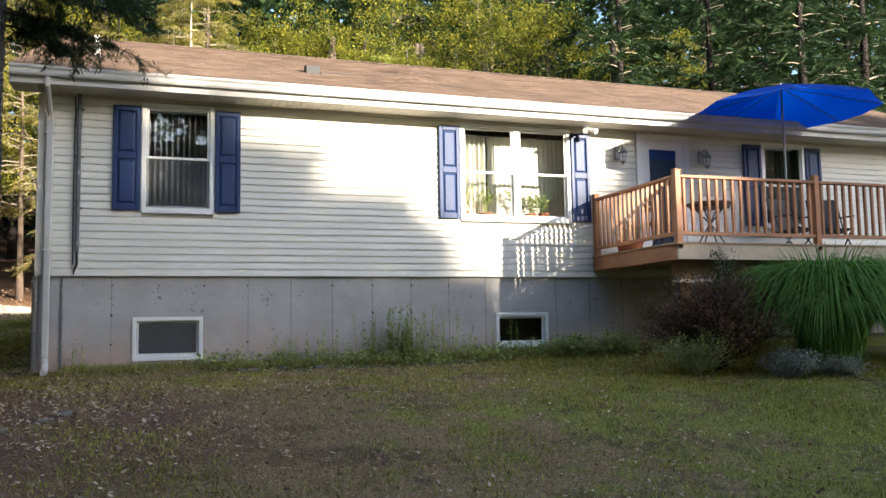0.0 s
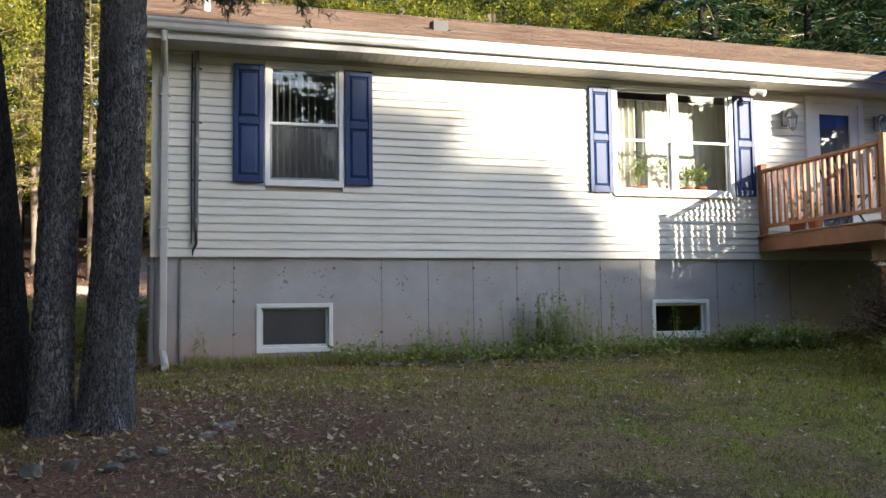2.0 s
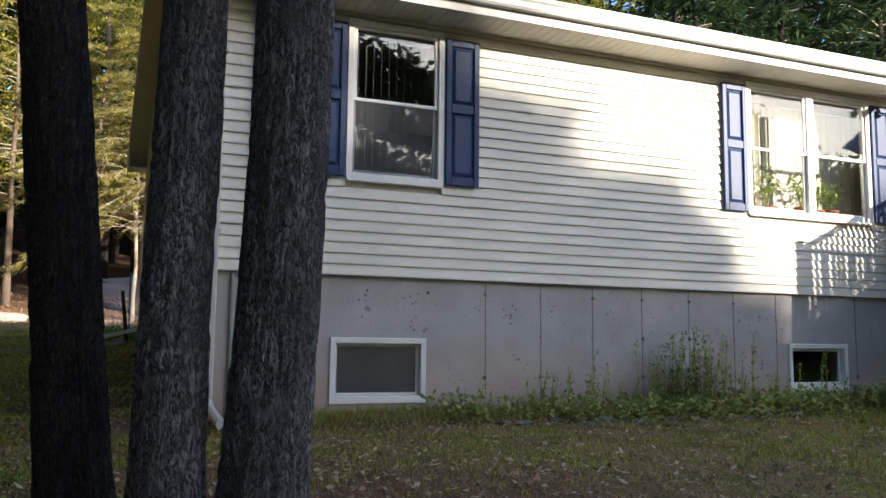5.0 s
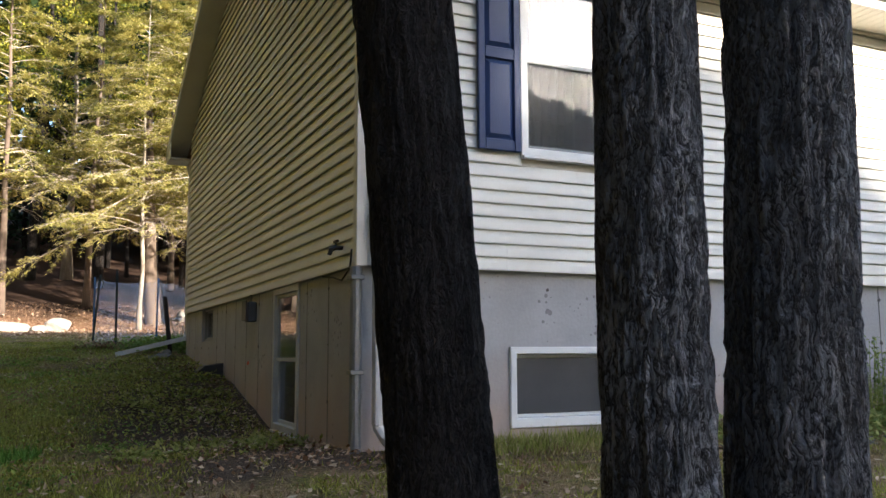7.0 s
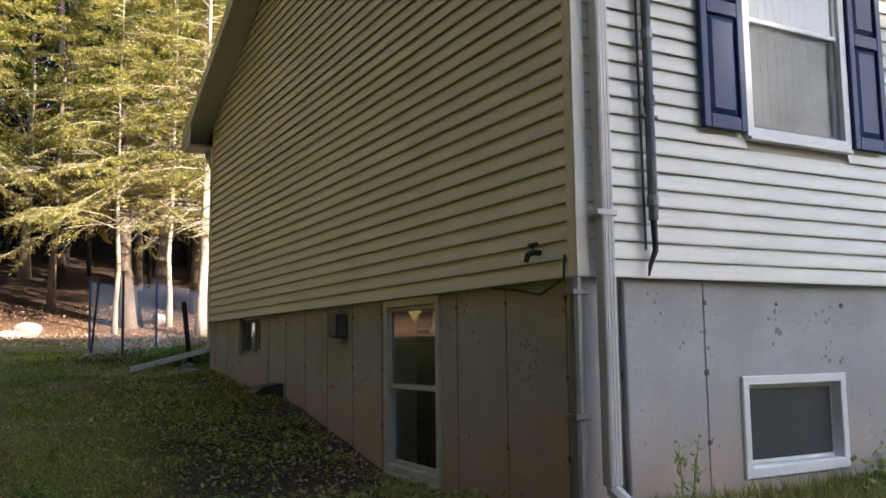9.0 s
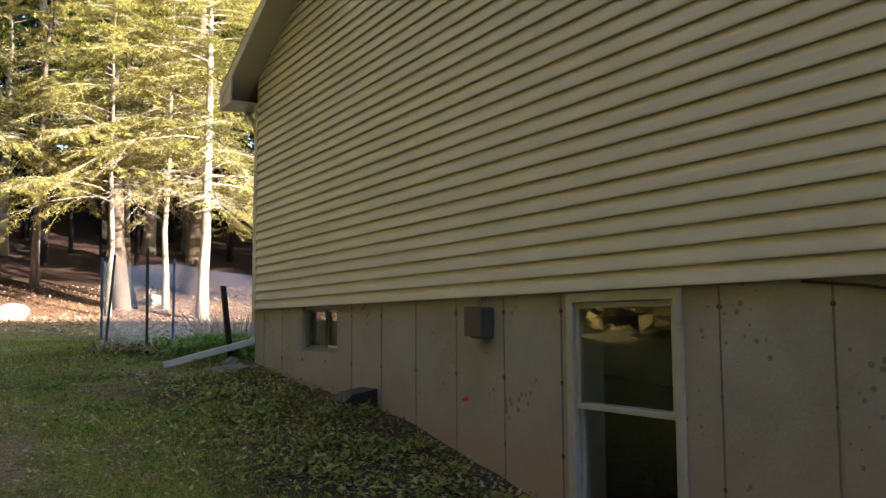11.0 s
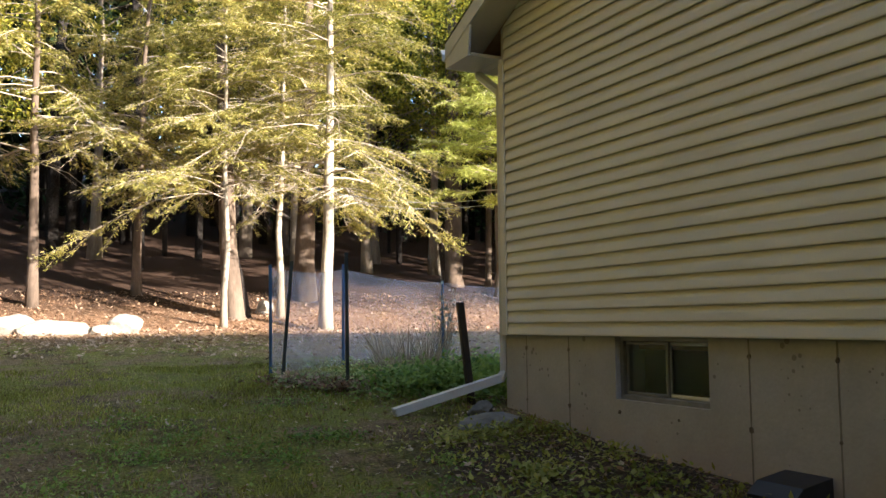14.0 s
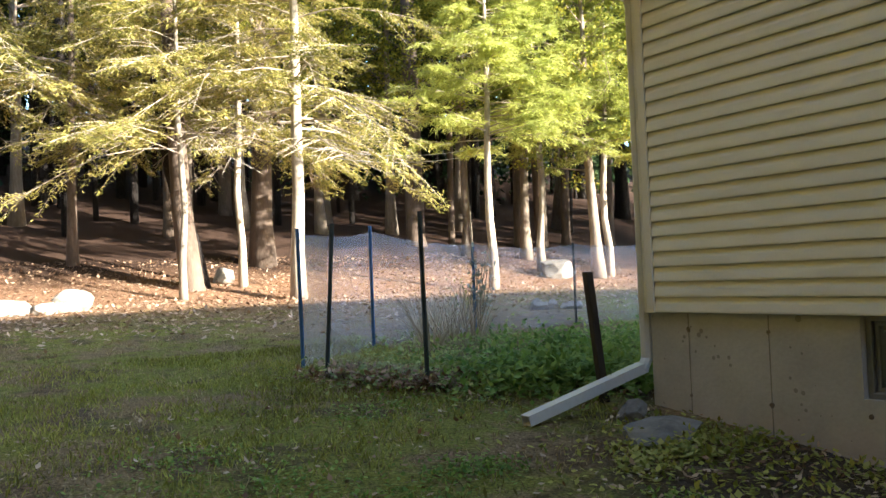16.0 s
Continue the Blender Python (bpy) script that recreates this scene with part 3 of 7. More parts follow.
def build_ground():
    xs = np.unique(np.concatenate([np.linspace(-300, -40, 14), np.linspace(-40, -9, 32), np.linspace(-9, 14, 140), np.linspace(14, 50, 37), np.linspace(50, 300, 14)]))
    ys = np.unique(np.concatenate([np.linspace(-300, -40, 14), np.linspace(-40, -13, 28), np.linspace(-13, 24, 200), np.linspace(24, 60, 48), np.linspace(60, 300, 14)]))
    gx, gy = np.meshgrid(xs, ys)
    z = ground_z(gx, gy)
    rough = np.array([noise.noise((a * 2.2, b * 2.2, 0.3)) * 0.018 + noise.noise((a * 7, b * 7, 3.3)) * 0.010 for a, b in zip(gx.ravel(), gy.ravel())]).reshape(z.shape)
    z = z + rough
    nx, ny = len(xs), len(ys)
    g = Geo()
    g.v = [tuple(p) for p in np.stack([gx, gy, z], -1).reshape(-1, 3)]
    g.f = [(j * nx + i, j * nx + i + 1, j * nx + nx + i + 1, j * nx + nx + i) for j in range(ny - 1) for i in range(nx - 1)]
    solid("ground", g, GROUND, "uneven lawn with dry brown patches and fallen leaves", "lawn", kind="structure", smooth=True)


build_ground()


# ---- the house ----
LONG, DEEP = 17.0, 8.38
SILL, EAVE = 2.30, 4.76
RIDGE_Y, RIDGE_Z = DEEP / 2, 6.93
SLOPE = (RIDGE_Z - 5.0) / (RIDGE_Y + 0.45)
COURSE = 0.1016
house = thing("house", "single-storey house with cream vinyl siding on a poured concrete basement", "house", (0, 0, 1.0))

# openings of the front wall above the sill: x0, x1, z0, z1
FRONT_HOLES = [(1.30, 2.27, 3.19, 4.70), (5.99, 7.90, 3.19, 4.70), (9.20, 10.14, 2.62, 4.70), (11.70, 12.64, 3.19, 4.70)]
CELLAR_HOLES = [(1.21, 2.138, 1.139, 1.738), (6.558, 7.457, 1.20, 1.738)]
GABLE_HOLES = [(1.60, 2.52, 0.99, 2.30), (5.95, 6.87, 1.85, 2.30)]


def wall_geo(a0, a1, z0, z1, d0, d1, holes, axis):
    """A wall slab with openings through it, as one closed mesh."""
    put = (lambda a, d, z: (a, d, z)) if axis == "y" else (lambda a, d, z: (d, a, z))
    ca = sorted({a0, a1, *(min(max(v, a0), a1) for h in holes for v in h[:2])})
    cz = sorted({z0, z1, *(min(max(v, z0), z1) for h in holes for v in h[2:])})
    na, nz = len(ca) - 1, len(cz) - 1

    def full(i, j):
        if not (0 <= i < na and 0 <= j < nz):
            return False
        a, z = (ca[i] + ca[i + 1]) / 2, (cz[j] + cz[j + 1]) / 2
        return not any(h[0] < a < h[1] and h[2] < z < h[3] for h in holes)
    g = Geo()
    index = {}

    def at(i, j, d):
        if (i, j, d) not in index:
            index[i, j, d] = len(g.v)
            g.v.append(put(ca[i], (d0, d1)[d], cz[j]))
        return index[i, j, d]
    for i in range(na):
        for j in range(nz):
            if not full(i, j):
                continue
            for d in (0, 1):
                g.f.append((at(i, j, d), at(i + 1, j, d), at(i + 1, j + 1, d), at(i, j + 1, d)))
            for di, dj, p, q in ((-1, 0, (i, j), (i, j + 1)), (1, 0, (i + 1, j), (i + 1, j + 1)), (0, -1, (i, j), (i + 1, j)), (0, 1, (i, j + 1), (i + 1, j + 1))):
                if not full(i + di, j + dj):
                    g.f.append((at(*p, 0), at(*q, 0), at(*q, 1), at(*p, 1)))
    return g


def split_rects(a0, a1, b0, b1, holes):
    """The rectangle a0..a1 by b0..b1 without its holes, as rectangles."""
    cuts = sorted({a0, a1, *(v for h in holes for v in h[:2] if a0 < v < a1)})
    out = []
    for l, r in zip(cuts, cuts[1:]):
        spans = [(b0, b1)]
        for h in holes:
            if h[0] < (l + r) / 2 < h[1]:
                spans = [s for lo, hi in spans for s in ((lo, min(hi, h[2])), (max(lo, h[3]), hi)) if s[1] - s[0] > 1e-4]
        out += [(l, r, lo, hi) for lo, hi in spans]
    return out


def gable_top(y):
    """Underside of the roof over the gable wall."""
    return 5.0 + SLOPE * (min(y, DEEP - y) + 0.45) - 0.14


def build_shell():
    g = wall_geo(0.02, LONG, SILL, 5.05, 0.02, 0.14, FRONT_HOLES, "y")
    front = part("front_wall", g, INNER, house)
    g = wall_geo(0.05, LONG, 0.3, SILL - 0.002, 0.05, 0.30, CELLAR_HOLES, "y")
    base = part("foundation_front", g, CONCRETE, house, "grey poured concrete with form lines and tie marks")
    g = wall_geo(0.052, DEEP, 0.3, SILL - 0.002, 0.03, 0.049, GABLE_HOLES, "x")
    for l, r, lo, hi in GABLE_HOLES:
        reveal = Geo().box(0.051, l - 0.05, lo - 0.05, 0.25, l, hi).box(0.051, r, lo - 0.05, 0.25, r + 0.05, hi).box(0.051, l, lo - 0.05, 0.25, r, lo)
        part("reveal", reveal, CONCRETE, house)
    part("inner_side", wall_geo(0.302, DEEP - 0.13, 0.45, 2.19, 0.25, 0.30, GABLE_HOLES, "x"), CONCRETE, house)
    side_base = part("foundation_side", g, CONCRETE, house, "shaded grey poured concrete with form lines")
    g = Geo()
    g.prism([(0.142, SILL), (DEEP, SILL), (DEEP, gable_top(DEEP)), (RIDGE_Y, gable_top(RIDGE_Y)), (0.142, gable_top(0.142))], 0.02, 0.14, "x")
    gable = part("gable_wall", g, INNER, house)
    g = Geo()
    g.box(0.14, DEEP - 0.12, 0.3, LONG, DEEP, 5.0)
    part("back_wall", g, SIDING, house)
    g = Geo()
    g.prism([(0, 0.3), (DEEP, 0.3), (DEEP, gable_top(DEEP)), (RIDGE_Y, gable_top(RIDGE_Y)), (0, gable_top(0))], LONG, LONG + 0.12, "x")
    part("end_wall", g, SIDING, house)
    g = Geo()
    g.box(0.30, 0.30, 2.20, LONG, DEEP - 0.12, 2.36)
    part("floor_deck", g, DECKWOOD, house)
    g = Geo()
    g.box(0.14, 0.14, 4.80, LONG, DEEP - 0.12, 4.88)
    part("inner_ceiling", g, INNER, house)
    g = Geo()
    for x in (4.4, 9.0, 11.2):
        g.box(x, 0.14, 2.36, x + 0.1, DEEP - 0.12, 4.80)
    g.box(0.14, 4.2, 2.36, LONG, 4.3, 4.80)
    part("partition", g, INNER, house)
    g = Geo()
    g.box(0.3, 0.3, 0.32, LONG, DEEP - 0.12, 0.42)
    g.box(3.6, 0.3, 0.42, 3.7, DEEP - 0.12, 2.2)
    part("cellar_floor", g, CONCRETE, house)
    return front, base, side_base, gable


front_wall, base_front, base_side, gable_wall = build_shell()


def lap(a0, a1, z, axis, cut=None):
    """One course of siding: the butt stands out, a drip edge below; a0, a1 along the wall."""
    h = COURSE
    prof = [(-0.004, z + 0.014), (0.001, z + 0.013), (0.0180, z - 0.0015), (0.0215, z + 0.001), (0.022, z + 0.012), (0.015, z + h * 0.55), (0.002, z + h - 0.003), (-0.004, z + h - 0.001)]
    g = Geo()
    n = len(prof)
    (b0, b1), (t0, t1) = ((a0, a1), (a0, a1)) if cut is None else cut
    v = []
    for end in (0, 1):
        for out, zz in prof:
            f = (zz - z) / h
            a = (b0 + (t0 - b0) * f) if end == 0 else (b1 + (t1 - b1) * f)
            v.append((a, 0.02 - out - 0.004, zz) if axis == "y" else (0.02 - out - 0.004, a, zz))
    f = [(i, (i + 1) % n, n + (i + 1) % n, n + i) for i in range(n)] + [tuple(range(n)), tuple(range(2 * n - 1, n - 1, -1))]
    return g.add(v, f)


def build_siding():
    rng = random.Random(4)
    k = 0
    while SILL + k * COURSE < EAVE + 0.03:
        z = SILL + k * COURSE
        spans = [(0.075, LONG)]
        for h in FRONT_HOLES:
            if h[2] + 0.02 < z + COURSE and z < h[3] - 0.02:
                spans = [s for lo, hi in spans for s in ((lo, min(hi, h[0] + 0.01)), (max(lo, h[1] - 0.01), hi)) if s[1] - s[0] > 0.01]
        for lo, hi in spans:
            cut = lo + (1.1 + 3.2 * ((k // 2 * 7) % 5) / 5) if hi - lo > 6 else None
            for a, b in (((lo, cut - 0.001), (cut, hi)) if cut else ((lo, hi),)):
                part("siding_board", lap(a, b, z, "y"), SIDING, front_wall)
        k += 1
    k = 0
    while True:
        z = SILL + k * COURSE
        zt = z + COURSE

        def ends(zz):
            if zz <= gable_top(0.0):
                return 0.075, DEEP - 0.075
            y = (zz + 0.14 - 5.0) / SLOPE - 0.45
            return max(0.075, y), min(DEEP - 0.075, DEEP - y)
        lo, hi = ends(z), ends(zt)
        if lo[1] - lo[0] < 0.4 or hi[1] - hi[0] < 0.2:
            break
        part("siding_board", lap(0, 0, z, "x", (lo, hi)), SIDING, gable_wall)
        k += 1


build_siding()


def corner_post(x, y, sx, sy, z1):
    g = Geo()
    g.box(min(x, x + sx * 0.085), min(y, y + sy * 0.016) - 0, SILL - 0.006, max(x, x + sx * 0.085), max(y, y + sy * 0.016), z1, 0.004)
    g.box(min(x, x + sx * 0.016), min(y + sy * 0.017, y + sy * 0.085), SILL - 0.006, max(x, x + sx * 0.016), max(y + sy * 0.017, y + sy * 0.085), z1, 0.004)
    return part("corner_post", g, CREAM_TRIM, house)


corner_post(-0.012, -0.012, 1, 1, EAVE)
corner_post(-0.012, DEEP + 0.012, 1, -1, EAVE)


def build_roof():
    over, end = 0.45, 0.30
    for name, sgn in (("roof_front", 1), ("roof_back", -1)):
        ya = (lambda d: d - over) if sgn > 0 else (lambda d: DEEP + over - d)
        run = RIDGE_Y + over
        g = Geo()
        v = [(ya(0), 5.0 - 0.12), (ya(0), 5.0), (ya(run), RIDGE_Z), (ya(run), RIDGE_Z - 0.12)]
        g.prism(v, -end + 0.02, LONG + end, "x")
        deck = part(name, g, DECKWOOD, house)
        rows = int(run / 0.13)
        rng = random.Random(7 + sgn)
        g = Geo()
        for r in range(rows + 1):
            d0 = r * 0.13 - 0.02
            d1 = min(d0 + 0.15, run + 0.01)
            x = -end - rng.random() * 0.3
            while x < LONG + end:
                w = 0.30 + rng.random() * 0.06
                xa, xb = max(x, -end - 0.02), min(x + w - 0.006, LONG + end)
                lift = 0.006 + rng.random() * 0.006
                if xb - xa > 0.01:
                    za, zb = 5.0 + SLOPE * d0 + 0.008 + lift, 5.0 + SLOPE * d1 + 0.006
                    g.add([(xa, ya(d0), za - 0.008), (xb, ya(d0), za - 0.008), (xa, ya(d0), za), (xb, ya(d0), za), (xa, ya(d1), zb), (xb, ya(d1), zb)], [(0, 1, 3, 2), (2, 3, 5, 4)])
                x += w
        sh = part("shingles", g, SHINGLE, deck, "brown asphalt shingles in lapped courses")
        sh["kind"] = "stuff"
    g = Geo()
    for i in range(58):
        x = -end + i * 0.3
        g.prism([(RIDGE_Y - 0.15, RIDGE_Z - 0.035), (RIDGE_Y, RIDGE_Z + 0.025), (RIDGE_Y + 0.15, RIDGE_Z - 0.035), (RIDGE_Y + 0.15, RIDGE_Z - 0.045), (RIDGE_Y - 0.15, RIDGE_Z - 0.045)], x, x + 0.31, "x")
    part("ridge_cap", g, SHINGLE, house)
    # soffits, with grooves
    for y0, y1 in ((-over, 0.02), (DEEP - 0.02, DEEP + over)):
        g = Geo()
        x = -end + 0.01
        while x < LONG + end:
            g.box(x, y0 + 0.012, 4.775, x + 0.095, y1, 4.787)
            x += 0.1016
        g.box(-end + 0.01, y0 + 0.012, 4.788, LONG + end, y1, 4.795)
        part("soffit", g, SOFFIT, house, "beige vented soffit under the eave")
    g = Geo()
    g.box(0.075, -0.02, 4.735, LONG, 0.0, 4.774, 0.003)
    part("frieze", g, SOFFIT, house)
    # fascia and gutters
    for y, s, name in ((-over, -1, "gutter"), (DEEP + over, 1, "gutter_back")):
        g = Geo()
        g.box(-end, min(y, y + s * 0.02), 4.77, LONG + end, max(y, y + s * 0.02), 4.985)
        part("fascia", g, FASCIA, house)
        g = Geo()
        prof = [(0.021, 4.86), (0.085, 4.86), (0.10, 4.885), (0.105, 4.93), (0.125, 4.955), (0.13, 4.985), (0.118, 4.985), (0.113, 4.96), (0.095, 4.935), (0.088, 4.89), (0.078, 4.872), (0.021, 4.872)]
        g.prism([(y + s * a, b) for a, b in prof], -end, LONG + end, "x")
        part(name, g, FASCIA, house, "white aluminium gutter along the eave")
    # rakes: board and boxed return at the gable end
    for sgn in (1, -1):
        ya = (lambda d: d - over) if sgn > 0 else (lambda d: DEEP + over - d)
        run = RIDGE_Y + over
        g = Geo()
        g.prism([(ya(-0.0), 5.0 - 0.15), (ya(0), 5.0 - 0.005), (ya(run), RIDGE_Z - 0.005), (ya(run), RIDGE_Z - 0.15)], -end - 0.018, -end, "x")
        part("rake_board", g, FASCIA, house, "pale aluminium rake board")
        g = Geo()
        g.prism([(ya(0.02), 5.0 - 0.145), (ya(0.02), 5.0 - 0.13), (ya(run), RIDGE_Z - 0.122), (ya(run), RIDGE_Z - 0.14)], -end + 0.002, 0.0, "x")
        part("rake_soffit", g, SOFFIT, house)
        g = Geo()
        g.prism([(ya(0.0), 4.77), (ya(over - 0.02), 4.77), (ya(over + 0.02), gable_top(0.0)), (ya(0.0), 4.86)], -end - 0.012, -end + 0.008, "x")
        g.box(-end, min(ya(0.02), ya(over)), 4.768, 0.0, max(ya(0.02), ya(over)), 4.774)
        part("eave_return", g, FASCIA, house)


build_roof()


def frame_geo(a0, a1, z0, z1, w, d0, d1, axis, bevel=0.004, sill=0.0):
    """A frame round an opening, with eased edges. The depth runs from d0 (outside) to d1."""
    def loop(k, d):
        return [(a0 + k * w, d, z0 + k * (w + sill)), (a1 - k * w, d, z0 + k * (w + sill)), (a1 - k * w, d, z1 - k * w), (a0 + k * w, d, z1 - k * w)]
    e = bevel / w
    v = loop(0, d1) + loop(0, d0 + bevel) + loop(e, d0) + loop(1 - e, d0) + loop(1, d0 + bevel) + loop(1, d1)
    if axis == "x":
        v = [(q, p, z) for p, q, z in v]
    f = [(i * 4 + k, i * 4 + (k + 1) % 4, (i + 1) % 6 * 4 + (k + 1) % 4, (i + 1) % 6 * 4 + k) for i in range(6) for k in range(4)]
    return Geo().add(v, f)


def bar_geo(a0, a1, z0, z1, d0, d1, axis, bevel=0.003):
    return Geo().box(a0, d0, z0, a1, d1, z1, bevel) if axis == "y" else Geo().box(d0, a0, z0, d1, a1, z1, bevel)


def pane(a0, a1, z0, z1, d, axis, parent, material=None):
    ob = part("pane", bar_geo(a0, a1, z0, z1, d, d + 0.004, axis, 0), material or GLASS, parent)
    ob.visible_shadow = False
    return ob


def hung_window(a0, a1, z0, z1, face, axis, label, mid=None, units=1, casing=0.06, screen=False, paint=None):
    """A white vinyl window of one or two units, each with an upper and a lower sash."""
    paint = paint or TRIM
    win = part("window", frame_geo(a0, a1, z0, z1, casing, face - 0.028, face + 0.05, axis), paint, house, label)
    part("window_sill", bar_geo(a0 + 0.01, a1 - 0.01, z0 - 0.022, z0 - 0.002, face - 0.045, face + 0.01, axis), paint, win)
    width = (a1 - a0 - 2 * casing)
    if units == 2:
        m = (a0 + a1) / 2
        part("mullion", bar_geo(m - 0.05, m + 0.05, z0 + casing, z1 - casing, face - 0.024, face + 0.05, axis), paint, win)
    mid = mid or (z0 + z1) / 2
    for u in range(units):
        l = a0 + casing if u == 0 else (a0 + a1) / 2 + 0.05
        r = a1 - casing if u == units - 1 else (a0 + a1) / 2 - 0.05
        part("sash", frame_geo(l + 0.002, r - 0.002, mid - 0.02, z1 - casing - 0.002, 0.032, face - 0.006, face + 0.018, axis), paint, win)
        part("sash", frame_geo(l + 0.002, r - 0.002, z0 + casing + 0.002, mid + 0.02, 0.032, face + 0.020, face + 0.044, axis), paint, win)
        pane(l + 0.032, r - 0.032, mid + 0.01, z1 - casing - 0.032, face + 0.004, axis, win)
        pane(l + 0.032, r - 0.032, z0 + casing + 0.032, mid - 0.01, face + 0.030, axis, win)
        if screen:
            part("insect_screen", bar_geo(l + 0.004, r - 0.004, z0 + casing + 0.004, mid - 0.022, face + 0.004, face + 0.0055, axis, 0), MESH, win, "fine grey mesh over the lower sash").visible_shadow = False
    return win


hung_window(1.30, 2.27, 3.19, 4.72, 0.0, "y", "white double-hung window with vertical blinds behind it", 3.955, screen=True)
hung_window(5.99, 7.90, 3.19, 4.72, 0.0, "y", "white twin double-hung window with plants on the sill", 3.955, 2)
hung_window(11.70, 12.64, 3.19, 4.72, 0.0, "y", "white double-hung window above the deck", 3.955, screen=True)
tall = hung_window(1.60, 2.52, 0.99, 2.295, 0.04, "x", "tall aluminium double-hung basement window", 1.64, casing=0.06, paint=ALU)


def cellar_window(x0, x1, z0, z1, label, screen):
    win = part("window", frame_geo(x0, x1, z0, z1, 0.055, 0.03, 0.13, "y", 0.006, 0.015), TRIM, house, label)
    part("sash", frame_geo(x0 + 0.058, x1 - 0.058, z0 + 0.073, z1 - 0.058, 0.028, 0.10, 0.125, "y"), TRIM, win)
    if screen:
        part("screen", bar_geo(x0 + 0.084, x1 - 0.084, z0 + 0.10, z1 - 0.084, 0.094, 0.096, "y", 0), SCREEN, win, "dark grey insect screen")
    pane(x0 + 0.084, x1 - 0.084, z0 + 0.10, z1 - 0.084, 0.106, "y", win)


cellar_window(*CELLAR_HOLES[0], "white-framed basement hopper window with a dark screen", True)
cellar_window(*CELLAR_HOLES[1], "white-framed basement hopper window with dark glass", False)
slider = part("window", frame_geo(5.95, 6.87, 1.85, 2.30, 0.035, 0.07, 0.16, "x"), METAL, house, "aluminium sliding basement window in a deep concrete opening")
part("sash", frame_geo(6.40, 6.835, 1.887, 2.263, 0.022, 0.10, 0.122, "x"), METAL, slider)
part("sash", frame_geo(5.987, 6.43, 1.887, 2.263, 0.024, 0.125, 0.147, "x"), TRIM, slider)
pane(6.425, 6.81, 1.91, 2.24, 0.11, "x", slider)
pane(6.01, 6.405, 1.91, 2.24, 0.135, "x", slider)


def shutter(x0, x1, z0, z1):
    """A louvre-less shutter with two raised panels."""
    y0, y1 = -0.048, -0.014
    mid = z0 + (z1 - z0) * 0.52
    g = Geo()
    w = 0.055
    for a, b, lo, hi in ((x0, x0 + w, z0, z1), (x1 - w, x1, z0, z1), (x0 + w, x1 - w, z1 - 0.075, z1), (x0 + w, x1 - w, z0, z0 + 0.085), (x0 + w, x1 - w, mid - 0.045, mid + 0.045)):
        g.box(a, y0, lo, b, y1, hi, 0.005)
    s = part("shutter", g, SHUTTER, house, "dark blue raised-panel shutter")
    for lo, hi in ((z0 + 0.085, mid - 0.045), (mid + 0.045, z1 - 0.075)):
        a, b = x0 + w, x1 - w
        g = Geo()
        v = []
        for inset, y in ((0.0, y0 + 0.024), (0.010, y0 + 0.024), (0.038, y0 + 0.006), (0.04, y0 + 0.004)):
            v += [(a + inset, y, lo + inset), (b - inset, y, lo + inset), (b - inset, y, hi - inset), (a + inset, y, hi - inset)]
        f = [(k * 4 + i, k * 4 + (i + 1) % 4, k * 4 + 4 + (i + 1) % 4, k * 4 + 4 + i) for k in range(3) for i in range(4)] + [(12, 13, 14, 15)]
        part("raised_panel", g.add(v, f), SHUTTER, s)


for a, b in ((0.926, 1.285), (2.285, 2.635), (5.64, 5.975), (7.915, 8.25), (11.30, 11.685), (12.655, 13.00)):
    shutter(a, b, 3.204, 4.66)


def build_door():
    d = part("door", Geo().box(9.32, 0.03, 2.64, 10.02, 0.07, 4.58, 0.004), DOORPAINT, house, "slate blue entrance door in a white frame")
    g = frame_geo(9.15, 10.19, 2.63, 4.73, 0.10, -0.03, 0.02, "y")
    part("door_frame", g, TRIM, d)
    part("storm_door", frame_geo(9.25, 10.09, 2.64, 4.63, 0.155, -0.012, 0.012, "y"), TRIM, d, "white storm door")
    pane(9.405, 9.935, 2.80, 4.47, 0.0, "y", d)
    for z0, z1 in ((2.8, 3.5), (3.65, 4.45)):
        for x0, x1 in ((9.40, 9.63), (9.70, 9.94)):
            part("door_panel", Geo().box(x0, 0.018, z0, x1, 0.032, z1, 0.01), DOORPAINT, d)
    g = Geo().tube([(9.99, -0.05, 3.55), (9.99, -0.05, 3.68)], 0.012, 8)
    g.tube([(9.99, -0.05, 3.56), (9.99, -0.01, 3.56)], 0.008, 6).tube([(9.99, -0.05, 3.67), (9.99, -0.01, 3.67)], 0.008, 6)
    part("door_handle", g, BLACK, d, "dark pull handle")


build_door()


CONCRETE_LINE = mat("form_line_dirt", (0.15, 0.14, 0.13), (0.26, 0.245, 0.23), 9, 0.95, 0.1, 60, 0.2)
TIE = mat("rusty_tie", (0.075, 0.065, 0.058), (0.17, 0.15, 0.135), 14, 0.9, 0.1, 60, 0.3, vary=0.3)


